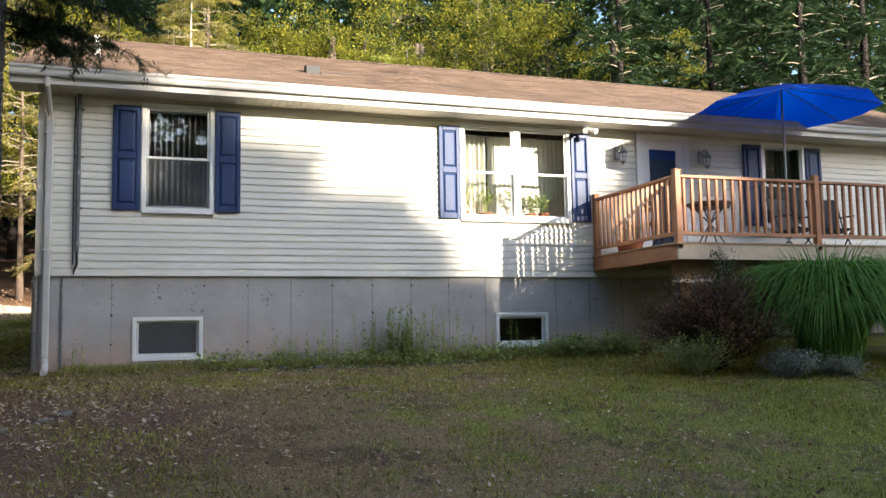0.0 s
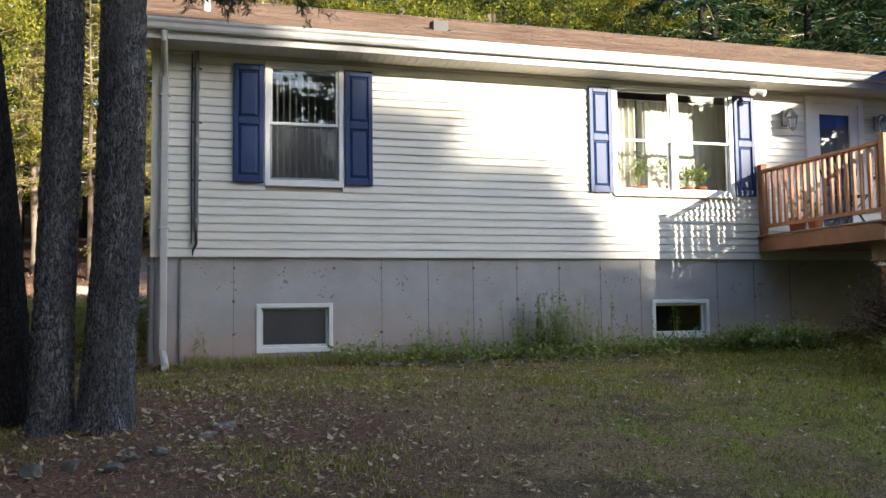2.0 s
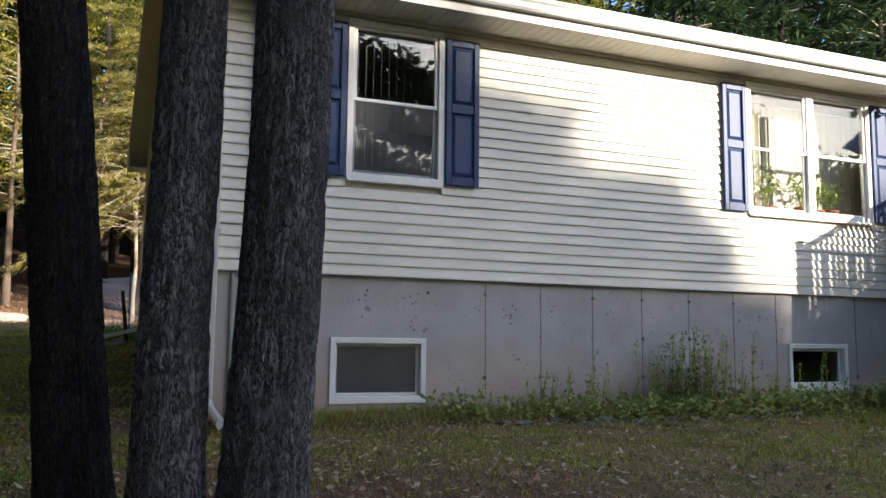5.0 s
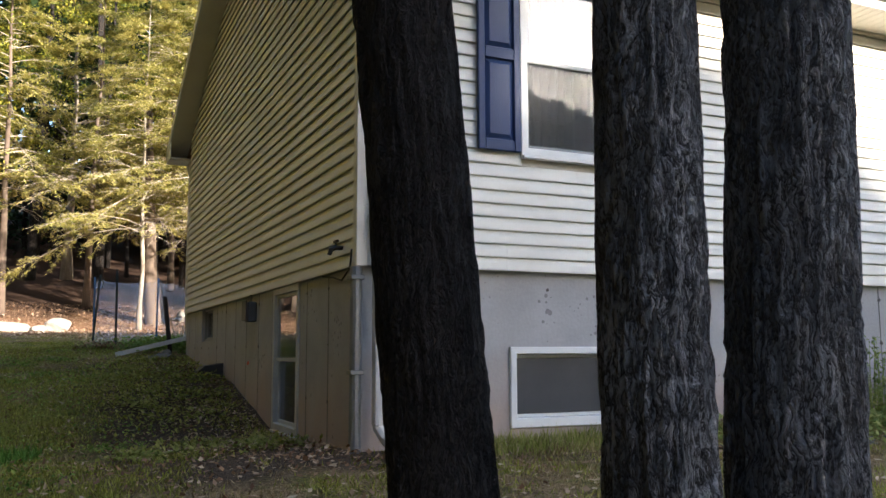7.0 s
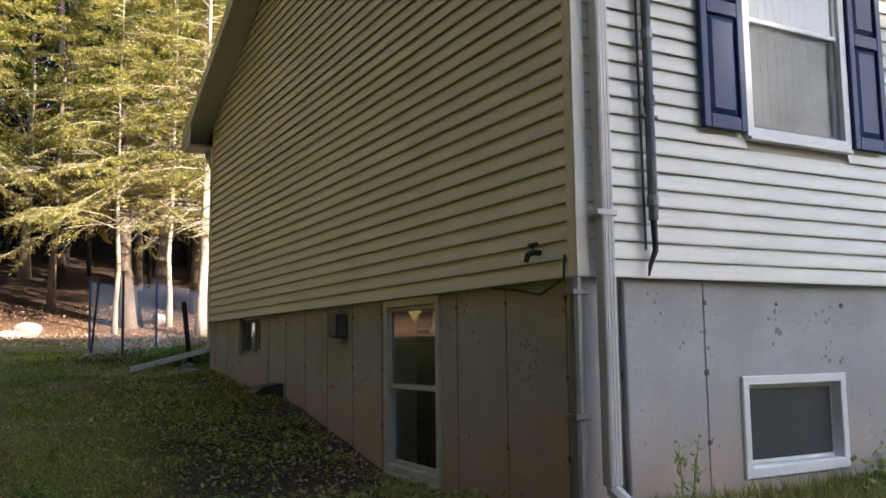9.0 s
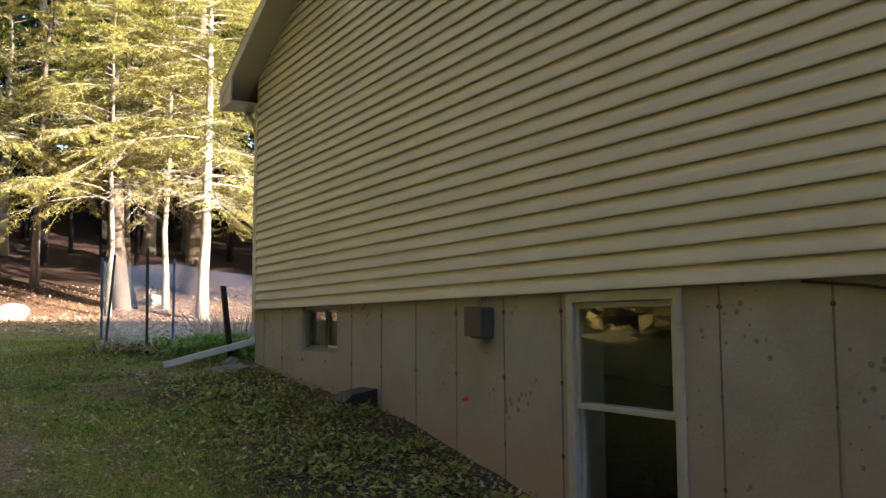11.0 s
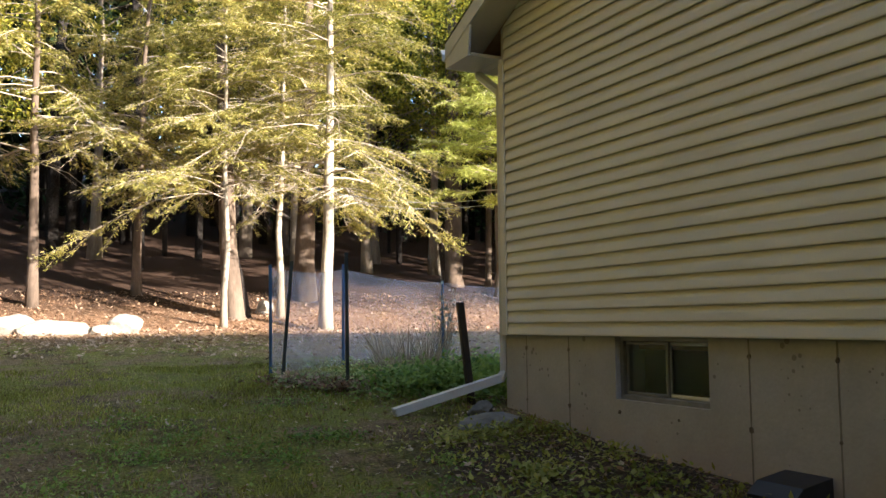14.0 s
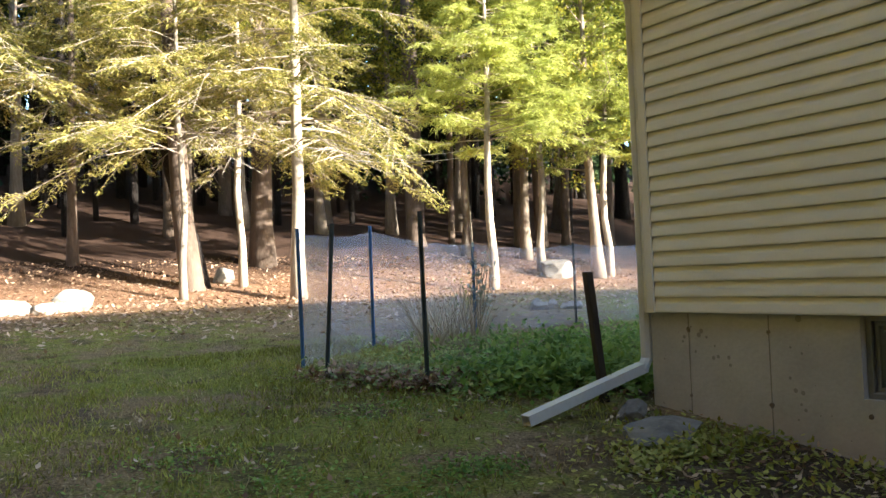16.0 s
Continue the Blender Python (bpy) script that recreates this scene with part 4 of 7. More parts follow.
def form_marks():
    """The form lines of the concrete and the stained marks of the ties."""
    rng = random.Random(3)

    def blot(c, axis):
        r = 0.007 + rng.random() * 0.014
        ring = [(c[0] + r * (0.7 + 0.5 * rng.random()) * math.cos(k * 0.7), c[1] + r * (0.7 + 0.6 * rng.random()) * math.sin(k * 0.7)) for k in range(9)]
        return Geo().prism(ring, 0.044, 0.052, "y") if axis == "y" else Geo().prism(ring, 0.024, 0.032, "x")
    x = 0.335
    while x < 9.0:
        if not any(h[0] - 0.02 < x < h[1] + 0.02 for h in CELLAR_HOLES):
            part("form_line", Geo().box(x - 0.004, 0.046, 0.8, x + 0.002 + rng.random() * 0.004, 0.052, SILL - 0.01), CONCRETE_LINE, base_front)
        for z in (2.17, 1.77, 1.37):
            if not any(h[0] - 0.05 < x < h[1] + 0.05 and h[2] - 0.05 < z < h[3] + 0.05 for h in CELLAR_HOLES):
                part("tie_mark", blot((x + rng.uniform(-0.01, 0.01), z), "y"), TIE, base_front)
        x += 0.606
    y = 8.05
    while y > 0.1:
        if not any(h[0] - 0.02 < y < h[1] + 0.02 for h in GABLE_HOLES):
            part("form_line", Geo().box(0.026, y - 0.004, 0.8, 0.032, y + 0.002 + rng.random() * 0.004, SILL - 0.01), CONCRETE_LINE, base_side)
        for z in (2.19, 1.76, 1.33):
            if not any(h[0] - 0.05 < y < h[1] + 0.05 and h[2] - 0.05 < z < h[3] + 0.05 for h in GABLE_HOLES):
                part("tie_mark", blot((y, z), "x"), TIE, base_side)
        y -= 0.6075


form_marks()


# ---- trees ----
def rot_rows(d):
    """Two unit vectors across each row of d."""
    up = np.where(np.abs(d[:, 2:3]) < 0.9, np.array([[0, 0, 1.0]]), np.array([[1.0, 0, 0]]))
    s = np.cross(d, up)
    s /= np.linalg.norm(s, axis=1, keepdims=True)
    return s, np.cross(s, d)


def blades(base, way, side, length, width):
    """Leaf quads: pointed, from base along way."""
    tip = base + way * length[:, None]
    m = base + way * (length * 0.45)[:, None]
    return np.stack([base, m - side * width[:, None] / 2, tip, m + side * width[:, None] / 2], 1)


def unit(v):
    return v / np.maximum(np.linalg.norm(v, axis=-1, keepdims=True), 1e-9)


def conifer(name, seed, height, radius, spread, bare, limbs, needles, leafmat, barkmat, at, label, droop=0.35, leaf=(0.10, 0.035), density=1.0, lean=(0, 0), dead=0.25):
    """A hemlock or pine: a tapered trunk, drooping limbs with side twigs and flat sprays of needles."""
    rng = np.random.default_rng(seed)
    tree = thing(name, label, "tree", at)
    o = np.array(at, float)
    hs = np.linspace(0, 1, 12)
    bend = rng.normal(0, 0.05, (12, 2)).cumsum(0) * 0.5
    pts = np.stack([o[0] + lean[0] * hs * height + bend[:, 0] * (hs > 0.1), o[1] + lean[1] * hs * height + bend[:, 1] * (hs > 0.1), o[2] - 0.15 + hs * height], 1)
    rad = radius * (1 - hs * 0.93) * (1 + 0.28 * np.exp(-hs * height / 0.25))
    part("trunk", Geo().tube([tuple(p) for p in pts], list(rad), 12), barkmat, tree, smooth=True)
    wood, quads = Geo(), []
    for i in range(limbs):
        f = bare + (1 - bare) * (i + rng.random()) / limbs
        p0 = np.array([np.interp(f, hs, pts[:, k]) for k in range(3)])
        az = rng.random() * 2 * math.pi
        ln = spread * (1 - f) ** 0.75 * rng.uniform(0.6, 1.15) + 0.25
        up = rng.uniform(0.0, 0.45) * (0.4 + f)
        d = np.array([math.cos(az), math.sin(az), up])
        n = 6
        ts = np.linspace(0, 1, n)
        line = p0 + np.outer(ts * ln, d) + np.outer(ts ** 2 * ln * -droop * rng.uniform(0.6, 1.3), [0, 0, 1]) + rng.normal(0, 0.02 * ln, (n, 3)) * ts[:, None]
        r0 = max(0.010, radius * 0.16 * (1 - f) + 0.008)
        wood.tube([tuple(p) for p in line], list(r0 * (1 - ts * 0.8)), 5, False)
        is_dead = rng.random() < dead * (1.6 if f < bare + 0.25 else 0.6)
        twigs = int((7 + ln * 5) * density)
        for j in range(twigs):
            s = rng.uniform(0.22, 1.0)
            b = np.array([np.interp(s, ts, line[:, k]) for k in range(3)])
            along = unit(line[-1] - line[0])
            sidev = np.array([-along[1], along[0], 0.0]) * rng.choice([-1, 1])
            tw = unit(along * rng.uniform(0.35, 0.9) + sidev * rng.uniform(0.4, 1.0) + np.array([0, 0, rng.uniform(-0.35, 0.12)]))
            tl = ln * rng.uniform(0.12, 0.34) * (1.25 - s * 0.6) + 0.12
            e = b + tw * tl + np.array([0, 0, -0.12 * tl])
            if density >= 1:
                wood.tube([tuple(b), tuple((b + e) / 2 + np.array([0, 0, 0.03 * tl])), tuple(e)], [r0 * 0.28, r0 * 0.2, 0.003], 3, False)
            if is_dead and rng.random() < 0.85:
                continue
            m = int(needles * rng.uniform(0.6, 1.3))
            q = rng.uniform(0.1, 1.05, m)
            base = b + np.outer(q, e - b) + rng.normal(0, 0.035, (m, 3)) * np.array([1, 1, 0.6])
            sd = unit(np.cross(tw, [0, 0, 1.0]))
            way = unit(tw * rng.uniform(0.1, 0.9, (m, 1)) + sd * (rng.choice([-1, 1], (m, 1)) * rng.uniform(0.3, 1.0, (m, 1))) + rng.normal(0, 0.28, (m, 3)) + np.array([0, 0, -0.12]))
            flat, _ = rot_rows(way)
            flat = unit(flat + rng.normal(0, 0.45, (m, 3)))
            quads.append(blades(base, way, flat, leaf[0] * rng.uniform(0.6, 1.5, m), leaf[1] * rng.uniform(0.6, 1.4, m)))
    if quads:
        part("crown", quads_mesh("crown", np.concatenate(quads)), leafmat, tree)
    part("branchwork", wood, TWIG, tree, "bare grey-brown limbs and twigs")["kind"] = "stuff"
    return tree


def broadleaf(name, seed, height, radius, spread, bare, clumps, leaves, leafmat, barkmat, at, label, leaf=0.11, squash=0.8, lean=(0, 0)):
    """A leafy tree: forked tapered limbs and a loose crown of leaf clumps with gaps."""
    rng = np.random.default_rng(seed)
    tree = thing(name, label, "tree", at)
    o = np.array(at, float)
    hs = np.linspace(0, 1, 10)
    bend = rng.normal(0, 0.10, (10, 2)).cumsum(0) * 0.5
    pts = np.stack([o[0] + lean[0] * hs * height + bend[:, 0] * (hs > 0.1), o[1] + lean[1] * hs * height + bend[:, 1] * (hs > 0.1), o[2] - 0.15 + hs * height * 0.93], 1)
    rad = radius * (1 - hs * 0.92) * (1 + 0.5 * np.exp(-hs * height / 0.25))
    part("trunk", Geo().tube([tuple(p) for p in pts], list(rad), 10), barkmat, tree, smooth=True)
    wood, quads = Geo(), []
    for i in range(clumps):
        f = bare + (1 - bare) * rng.random() ** 0.9
        p0 = np.array([np.interp(f * 0.93, hs, pts[:, k]) for k in range(3)])
        az = rng.random() * 2 * math.pi
        ln = spread * math.sin(math.pi * min(1, 0.25 + 0.75 * (f - bare) / (1 - bare))) ** 0.6 * rng.uniform(0.35, 1.1)
        end = p0 + np.array([math.cos(az) * ln, math.sin(az) * ln, ln * rng.uniform(0.1, 0.7)])
        mid = (p0 + end) / 2 + rng.normal(0, 0.08 * ln, 3)
        wood.tube([tuple(p0), tuple(mid), tuple(end)], [max(0.012, radius * 0.3 * (1 - f)), max(0.008, radius * 0.16 * (1 - f)), 0.005], 5, False)
        for sub in range(3):
            c = end + rng.normal(0, 0.32, 3) * (spread / 3.0)
            m = leaves // 3
            pos = c + unit(rng.normal(0, 1, (m, 3))) * (rng.random((m, 1)) ** 0.5) * rng.uniform(0.25, 0.65) * (spread / 3.0) * np.array([1.15, 1.15, squash * 0.7])
            way = unit(rng.normal(0, 1, (m, 3)) + np.array([0, 0, -0.3]))
            sd, _ = rot_rows(way)
            sd = unit(sd + rng.normal(0, 0.5, (m, 3)))
            quads.append(blades(pos, way, sd, leaf * rng.uniform(0.6, 1.35, m), leaf * 0.7 * rng.uniform(0.6, 1.3, m)))
    part("crown", quads_mesh("crown", np.concatenate(quads)), leafmat, tree)
    part("branchwork", wood, barkmat, tree)["kind"] = "stuff"
    return tree


def bark_trunk(name, seed, x, y, r, lean, height, material, label, ridge=0.015):
    """A near trunk with furrowed bark in real relief and a flared root."""
    z0 = gz(x, y) - 0.12
    tree = thing(name, label, "tree", (x, y, z0))
    n, rings = 100, int(height / 0.045)
    v = []
    for k in range(rings + 1):
        h = height * k / rings
        cx = x + lean[0] * h + 0.02 * math.sin(h * 1.3 + seed)
        cy = y + lean[1] * h + 0.02 * math.cos(h * 1.1 + seed)
        rr = r * (1 - 0.035 * h) * (1 + 0.45 * math.exp(-h / 0.16)) * (1 + 0.03 * noise.noise((h * 1.1, seed, 0)))
        for i in range(n):
            a = 2 * math.pi * i / n
            ca, sa = math.cos(a), math.sin(a)
            root = 1 + 0.10 * math.exp(-h / 0.2) * math.cos(a * 5 + seed)
            p = (ca * r * 44 + seed, sa * r * 44, h * 5.0 + noise.noise((ca * 4, sa * 4, h * 3)) * 2.2)
            deep = abs(noise.noise(p)) * 1.7 + 0.5 * abs(noise.noise((p[0] * 2.3, p[1] * 2.3, p[2] * 2.0)))
            w = rr * root - ridge + ridge * min(1.3, deep * 1.6) + 0.004 * noise.noise((ca * 9, sa * 9, h * 9))
            v.append((cx + ca * w, cy + sa * w, z0 + h))
    f = [(k * n + i, k * n + (i + 1) % n, k * n + n + (i + 1) % n, k * n + n + i) for k in range(rings) for i in range(n)]
    g = Geo()
    g.v, g.f = v, f + [tuple(range(rings * n, rings * n + n))]
    part("trunk", g, material, tree, smooth=True)
    return tree


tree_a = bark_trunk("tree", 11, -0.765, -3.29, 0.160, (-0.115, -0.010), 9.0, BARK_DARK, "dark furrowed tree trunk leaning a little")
tree_b = bark_trunk("tree", 23, -0.455, -3.80, 0.148, (0.0, 0.02), 9.0, BARK, "slim grey tree trunk with rough bark")
tree_c = bark_trunk("tree", 37, -0.105, -3.88, 0.182, (0.03, 0.02), 9.0, BARK, "stout grey tree trunk with deeply furrowed bark")


# ---- woods behind the house ----
WOODS = "trees behind the house"
rng = random.Random(12)
hem = "tall hemlock with drooping yellow-green boughs in the sun"


def stand(src, x, y, s=1.0, turn=None):
    a = rng.random() * 6.28 if turn is None else turn
    return copy_thing(src, Matrix.Translation((x, y, gz(x, y))) @ Matrix.Rotation(a, 4, "Z") @ Matrix.Scale(s, 4))


h1 = conifer("hemlock", 1, 13.0, 0.15, 4.4, 0.25, 84, 52, HEMLOCK, PALEBARK, (2.60, 20.6, gz(2.6, 20.6)), "hemlock with a pale sunlit trunk and drooping yellow-green boughs", lean=(0.012, 0), droop=0.43, leaf=(0.095, 0.026), dead=0.20)
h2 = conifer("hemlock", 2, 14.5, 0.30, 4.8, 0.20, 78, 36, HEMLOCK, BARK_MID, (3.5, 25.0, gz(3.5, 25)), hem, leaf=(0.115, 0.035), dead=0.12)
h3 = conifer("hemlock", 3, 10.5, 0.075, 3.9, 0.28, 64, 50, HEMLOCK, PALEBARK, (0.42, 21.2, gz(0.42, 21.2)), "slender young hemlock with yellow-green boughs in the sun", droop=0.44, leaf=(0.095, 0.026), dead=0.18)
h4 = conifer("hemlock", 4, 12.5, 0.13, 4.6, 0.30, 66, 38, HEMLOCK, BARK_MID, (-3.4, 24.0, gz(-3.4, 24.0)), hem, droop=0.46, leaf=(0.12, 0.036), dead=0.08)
for t in (h1, h2, h3, h4):
    t["group"] = WOODS
stand(h3, 2.1, 22.5, 1.2)
stand(h4, -0.9, 25.6, 0.95)
stand(h4, -6.2, 25.5, 1.05)
stand(h4, 2.2, 29.0, 1.0)
# a thick leaning trunk; the fork's darker bark paints in its shaded side
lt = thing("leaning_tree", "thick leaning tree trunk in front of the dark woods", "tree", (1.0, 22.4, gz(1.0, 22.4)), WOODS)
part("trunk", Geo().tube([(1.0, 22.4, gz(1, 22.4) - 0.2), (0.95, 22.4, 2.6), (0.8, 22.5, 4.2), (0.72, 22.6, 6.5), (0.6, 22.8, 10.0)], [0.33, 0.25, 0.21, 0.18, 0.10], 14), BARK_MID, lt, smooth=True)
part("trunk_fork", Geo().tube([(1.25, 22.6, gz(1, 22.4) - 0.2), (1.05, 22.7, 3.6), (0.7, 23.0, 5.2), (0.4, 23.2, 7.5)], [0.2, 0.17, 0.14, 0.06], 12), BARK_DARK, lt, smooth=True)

m1 = broadleaf("maple", 5, 13, 0.16, 3.6, 0.30, 62, 240, LEAF, BARK_FAR, (12.0, 25.0, gz(12, 25)), "leafy maple turning yellow-green in the sun", leaf=0.12)
m2 = broadleaf("maple", 6, 15, 0.20, 3.9, 0.28, 66, 240, LEAF, BARK_FAR, (16.0, 22.5, gz(16, 22.5)), "leafy maple turning yellow-green in the sun", leaf=0.12)
m1["group"] = m2["group"] = WOODS
for src, x, y, s in ((m1, 9.8, 29.5, 1.1), (m2, 19.5, 24, 1.05), (m1, 23.5, 25, 1.05), (m2, 13, 30, 1.2), (m1, 8.3, 31.5, 1.1), (m2, 18, 30.5, 1.2), (m1, 28, 29, 1.2), (m2, 3.5, 32, 1.05), (m1, -1.5, 31, 1.1), (m1, 10.2, 25.6, 0.9), (m2, 12.0, 21.8, 0.8), (m1, 7.2, 29.5, 1.0), (m2, 5.0, 30.5, 0.9), (m1, -7.5, 23.0, 1.0), (m2, -10.5, 21.5, 0.95), (m1, -13.5, 23.0, 1.1), (m2, -5.5, 25.5, 0.9)):
    stand(src, x, y, s)
p1 = conifer("white_pine", 8, 9.8, 0.115, 2.7, 0.36, 96, 58, PINE, PALEBARK, (7.4, 20.4, gz(7.4, 20.4)), "bright green pine with soft needles in the sun", droop=0.08, leaf=(0.15, 0.026), dead=0.03, lean=(0.03, 0))
p1["group"] = WOODS
stand(p1, 10.98, 23.0, 1.1)
stand(p1, 12.6, 22.0, 1.0)
d1 = conifer("dark_pine", 9, 17, 0.25, 4.5, 0.16, 64, 10, DARKPINE, BARK_DARK, (19.0, 16.5, gz(19, 16.5)), "tall dark conifer with shade put into its needle colour", leaf=(0.36, 0.10), dead=0.05, density=0.75)
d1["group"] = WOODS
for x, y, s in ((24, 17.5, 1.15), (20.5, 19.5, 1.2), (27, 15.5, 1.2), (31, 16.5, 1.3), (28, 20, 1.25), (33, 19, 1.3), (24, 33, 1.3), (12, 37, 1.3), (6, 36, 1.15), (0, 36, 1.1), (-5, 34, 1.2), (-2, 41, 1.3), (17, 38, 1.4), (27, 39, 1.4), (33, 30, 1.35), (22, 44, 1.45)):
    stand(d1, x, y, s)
# edge trunks take the darker bark in place of real shade
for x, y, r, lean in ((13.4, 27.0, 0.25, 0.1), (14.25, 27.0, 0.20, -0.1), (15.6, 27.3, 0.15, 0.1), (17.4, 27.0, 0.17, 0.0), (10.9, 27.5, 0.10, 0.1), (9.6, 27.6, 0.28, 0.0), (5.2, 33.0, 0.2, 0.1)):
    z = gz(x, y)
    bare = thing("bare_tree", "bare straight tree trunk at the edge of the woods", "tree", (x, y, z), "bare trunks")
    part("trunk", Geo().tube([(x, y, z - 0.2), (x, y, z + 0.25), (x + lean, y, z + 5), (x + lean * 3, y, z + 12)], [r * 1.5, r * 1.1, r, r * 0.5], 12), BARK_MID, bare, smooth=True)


def trunk_row():
    """Many far trunks in the dark behind, shade put into their bark; they share three shapes."""
    r = np.random.default_rng(44)
    shapes = []
    for k in range(3):
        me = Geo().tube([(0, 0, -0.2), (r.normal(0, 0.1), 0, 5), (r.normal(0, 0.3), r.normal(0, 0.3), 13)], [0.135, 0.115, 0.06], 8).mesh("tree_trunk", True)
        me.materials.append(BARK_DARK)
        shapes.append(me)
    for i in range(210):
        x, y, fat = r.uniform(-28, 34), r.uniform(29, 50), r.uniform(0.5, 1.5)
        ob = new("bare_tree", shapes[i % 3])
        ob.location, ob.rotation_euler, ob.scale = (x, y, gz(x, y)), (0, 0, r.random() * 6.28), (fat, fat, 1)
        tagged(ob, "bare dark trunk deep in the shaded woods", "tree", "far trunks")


trunk_row()


def leaf_mass(name, seed, n, xr, yr, zr, m, blur, leaf, material, label):
    """A loose mass of leaf clumps over a stretch of the plan."""
    r = np.random.default_rng(seed)
    quads = []
    for i in range(n):
        x, y = r.uniform(*xr), r.uniform(*yr)
        c = np.array([x, y, gz(x, y) + zr[0] + (zr[1] - zr[0]) * r.random()])
        pos = c + r.normal(0, 1, (m, 3)) * np.array(blur)
        way = unit(r.normal(0, 1, (m, 3)))
        sd, _ = rot_rows(way)
        quads.append(blades(pos, way, sd, leaf * r.uniform(0.6, 1.4, m), leaf * 0.7 * r.uniform(0.6, 1.4, m)))
    return tagged(part(name, quads_mesh(name, np.concatenate(quads)), material), label, "woods", kind="stuff")


# the gloom of the far woods is put into the dark needle colour
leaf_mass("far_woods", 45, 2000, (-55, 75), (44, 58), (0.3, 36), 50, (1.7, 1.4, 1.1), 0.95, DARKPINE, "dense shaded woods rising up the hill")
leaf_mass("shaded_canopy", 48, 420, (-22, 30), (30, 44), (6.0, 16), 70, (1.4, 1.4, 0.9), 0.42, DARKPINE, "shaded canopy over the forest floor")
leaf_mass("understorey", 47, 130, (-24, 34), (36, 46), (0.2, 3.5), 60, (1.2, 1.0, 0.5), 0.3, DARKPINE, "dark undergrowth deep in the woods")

# ---- unseen woods added west of the lawn, to dim and warm the gable ----
AUTUMN = leaf_mat("autumn_leaves", (0.09, 0.075, 0.022), (0.23, 0.185, 0.055), (0.40, 0.33, 0.10), 0.3)
leaf_mass("unseen_west_woods", 49, 2300, (-22, -9.5), (-22, 19), (0.4, 20), 48, (1.3, 1.3, 1.0), 0.64, AUTUMN, "unseen leafy woods added west of the lawn to block sky light")


# ---- woods in front, from which the sun comes; they shade the lawn ----
oak = leaf_mat("oak_leaves", (0.03, 0.05, 0.012), (0.06, 0.09, 0.02), (0.12, 0.13, 0.03), 0.2)


def front_woods():
    """Dense crowns of the woods across the lawn; the tops stand at uneven heights, with one gap."""
    r = np.random.default_rng(46)
    quads, wood = [], Geo()
    away = Vector((1.585, -2.374, 0.752)) * 19.0
    tops = [(-60, 14.5), (-1.0, 4.75), (1.2, 4.6), (2.2, 4.15), (3.2, 3.75), (4.3, 3.4), (4.9, 2.95), (5.3, 2.3), (5.9, 1.75), (6.6, 1.5), (7.6, 1.5), (8.0, 1.8), (8.35, 2.6), (8.9, 4.2), (9.4, 4.45), (11.5, 4.6), (13.5, 5.0), (16, 6.0), (19, 6.0), (23, 3.5), (30, 2.0), (34, 4.0), (38, 1.0), (46, 2.0)]
    tx, tz = [a for a, _ in tops], [b for _, b in tops]
    x = -60.0
    while x < 46:
        top = float(np.interp(x, tx, tz)) + away.z
        step = 0.32 if -4 < x < 16 else 0.8
        for k in range(9 if step < 0.5 else 7):
            drop = (k / (8 if step < 0.5 else 6)) ** 1.3 * 16.5
            big = 0.28 + drop * 0.09 if step < 0.5 else 0.9
            c = np.array([x + away.x + r.normal(0, 0.12 + 0.1 * drop), away.y + r.normal(0, 0.5), top - big * 0.9 - drop])
            m = 75 if step < 0.5 else 85
            pos = c + r.normal(0, 0.5, (m, 3)) * big * 1.25
            way = unit(r.normal(0, 1, (m, 3)))
            sd, _ = rot_rows(way)
            s = 0.38 + big * 0.36
            quads.append(blades(pos, way, sd, s * r.uniform(0.7, 1.3, m), s * 0.75 * r.uniform(0.7, 1.3, m)))
        x += step
    # a second, thicker row of clumps below the tops, added against sun leaks
    for x in np.arange(-6, 17, 0.55):
        top = float(np.interp(x, tx, tz)) + away.z
        for drop in np.arange(1.0, 15.5, 1.0):
            c = np.array([x + away.x + r.normal(0, 0.2), away.y - 1.6 + r.normal(0, 0.4), top - 0.45 - drop + r.normal(0, 0.2)])
            pos = c + r.normal(0, 0.42, (34, 3))
            way = unit(r.normal(0, 1, (34, 3)))
            sd, _ = rot_rows(way)
            quads.append(blades(pos, way, sd, 0.75 * r.uniform(0.7, 1.3, 34), 0.6 * r.uniform(0.7, 1.3, 34)))
    for i in range(46):
        tx0 = -16 + i * 2.0 + r.normal(0, 0.6)
        ty = away.y + r.normal(0, 1.2)
        z = gz(tx0, ty)
        wood.tube([(tx0, ty, z - 0.3), (tx0 + r.normal(0, 0.2), ty, z + 8.0), (tx0 + r.normal(0, 0.4), ty, z + 14.5)], [0.26, 0.2, 0.09], 8)
    tagged(part("front_woods", quads_mesh("front_woods", np.concatenate(quads)), oak), "dense leafy woods across the lawn", "woods", kind="stuff")
    solid("front_trunks", wood, BARK_FAR, "trunks of the woods across the lawn", "woods", kind="stuff", smooth=True)


front_woods()
# unseen leaf filler, ground to crowns, keeps stray sun off the lawn
leaf_mass("front_leak_filler", 51, 620, (-40, 78), (-50, -43), (0.0, 15.0), 60, (1.6, 0.9, 1.2), 0.85, oak, "unseen leaf filler in the woods across the lawn, added against sun leaks")


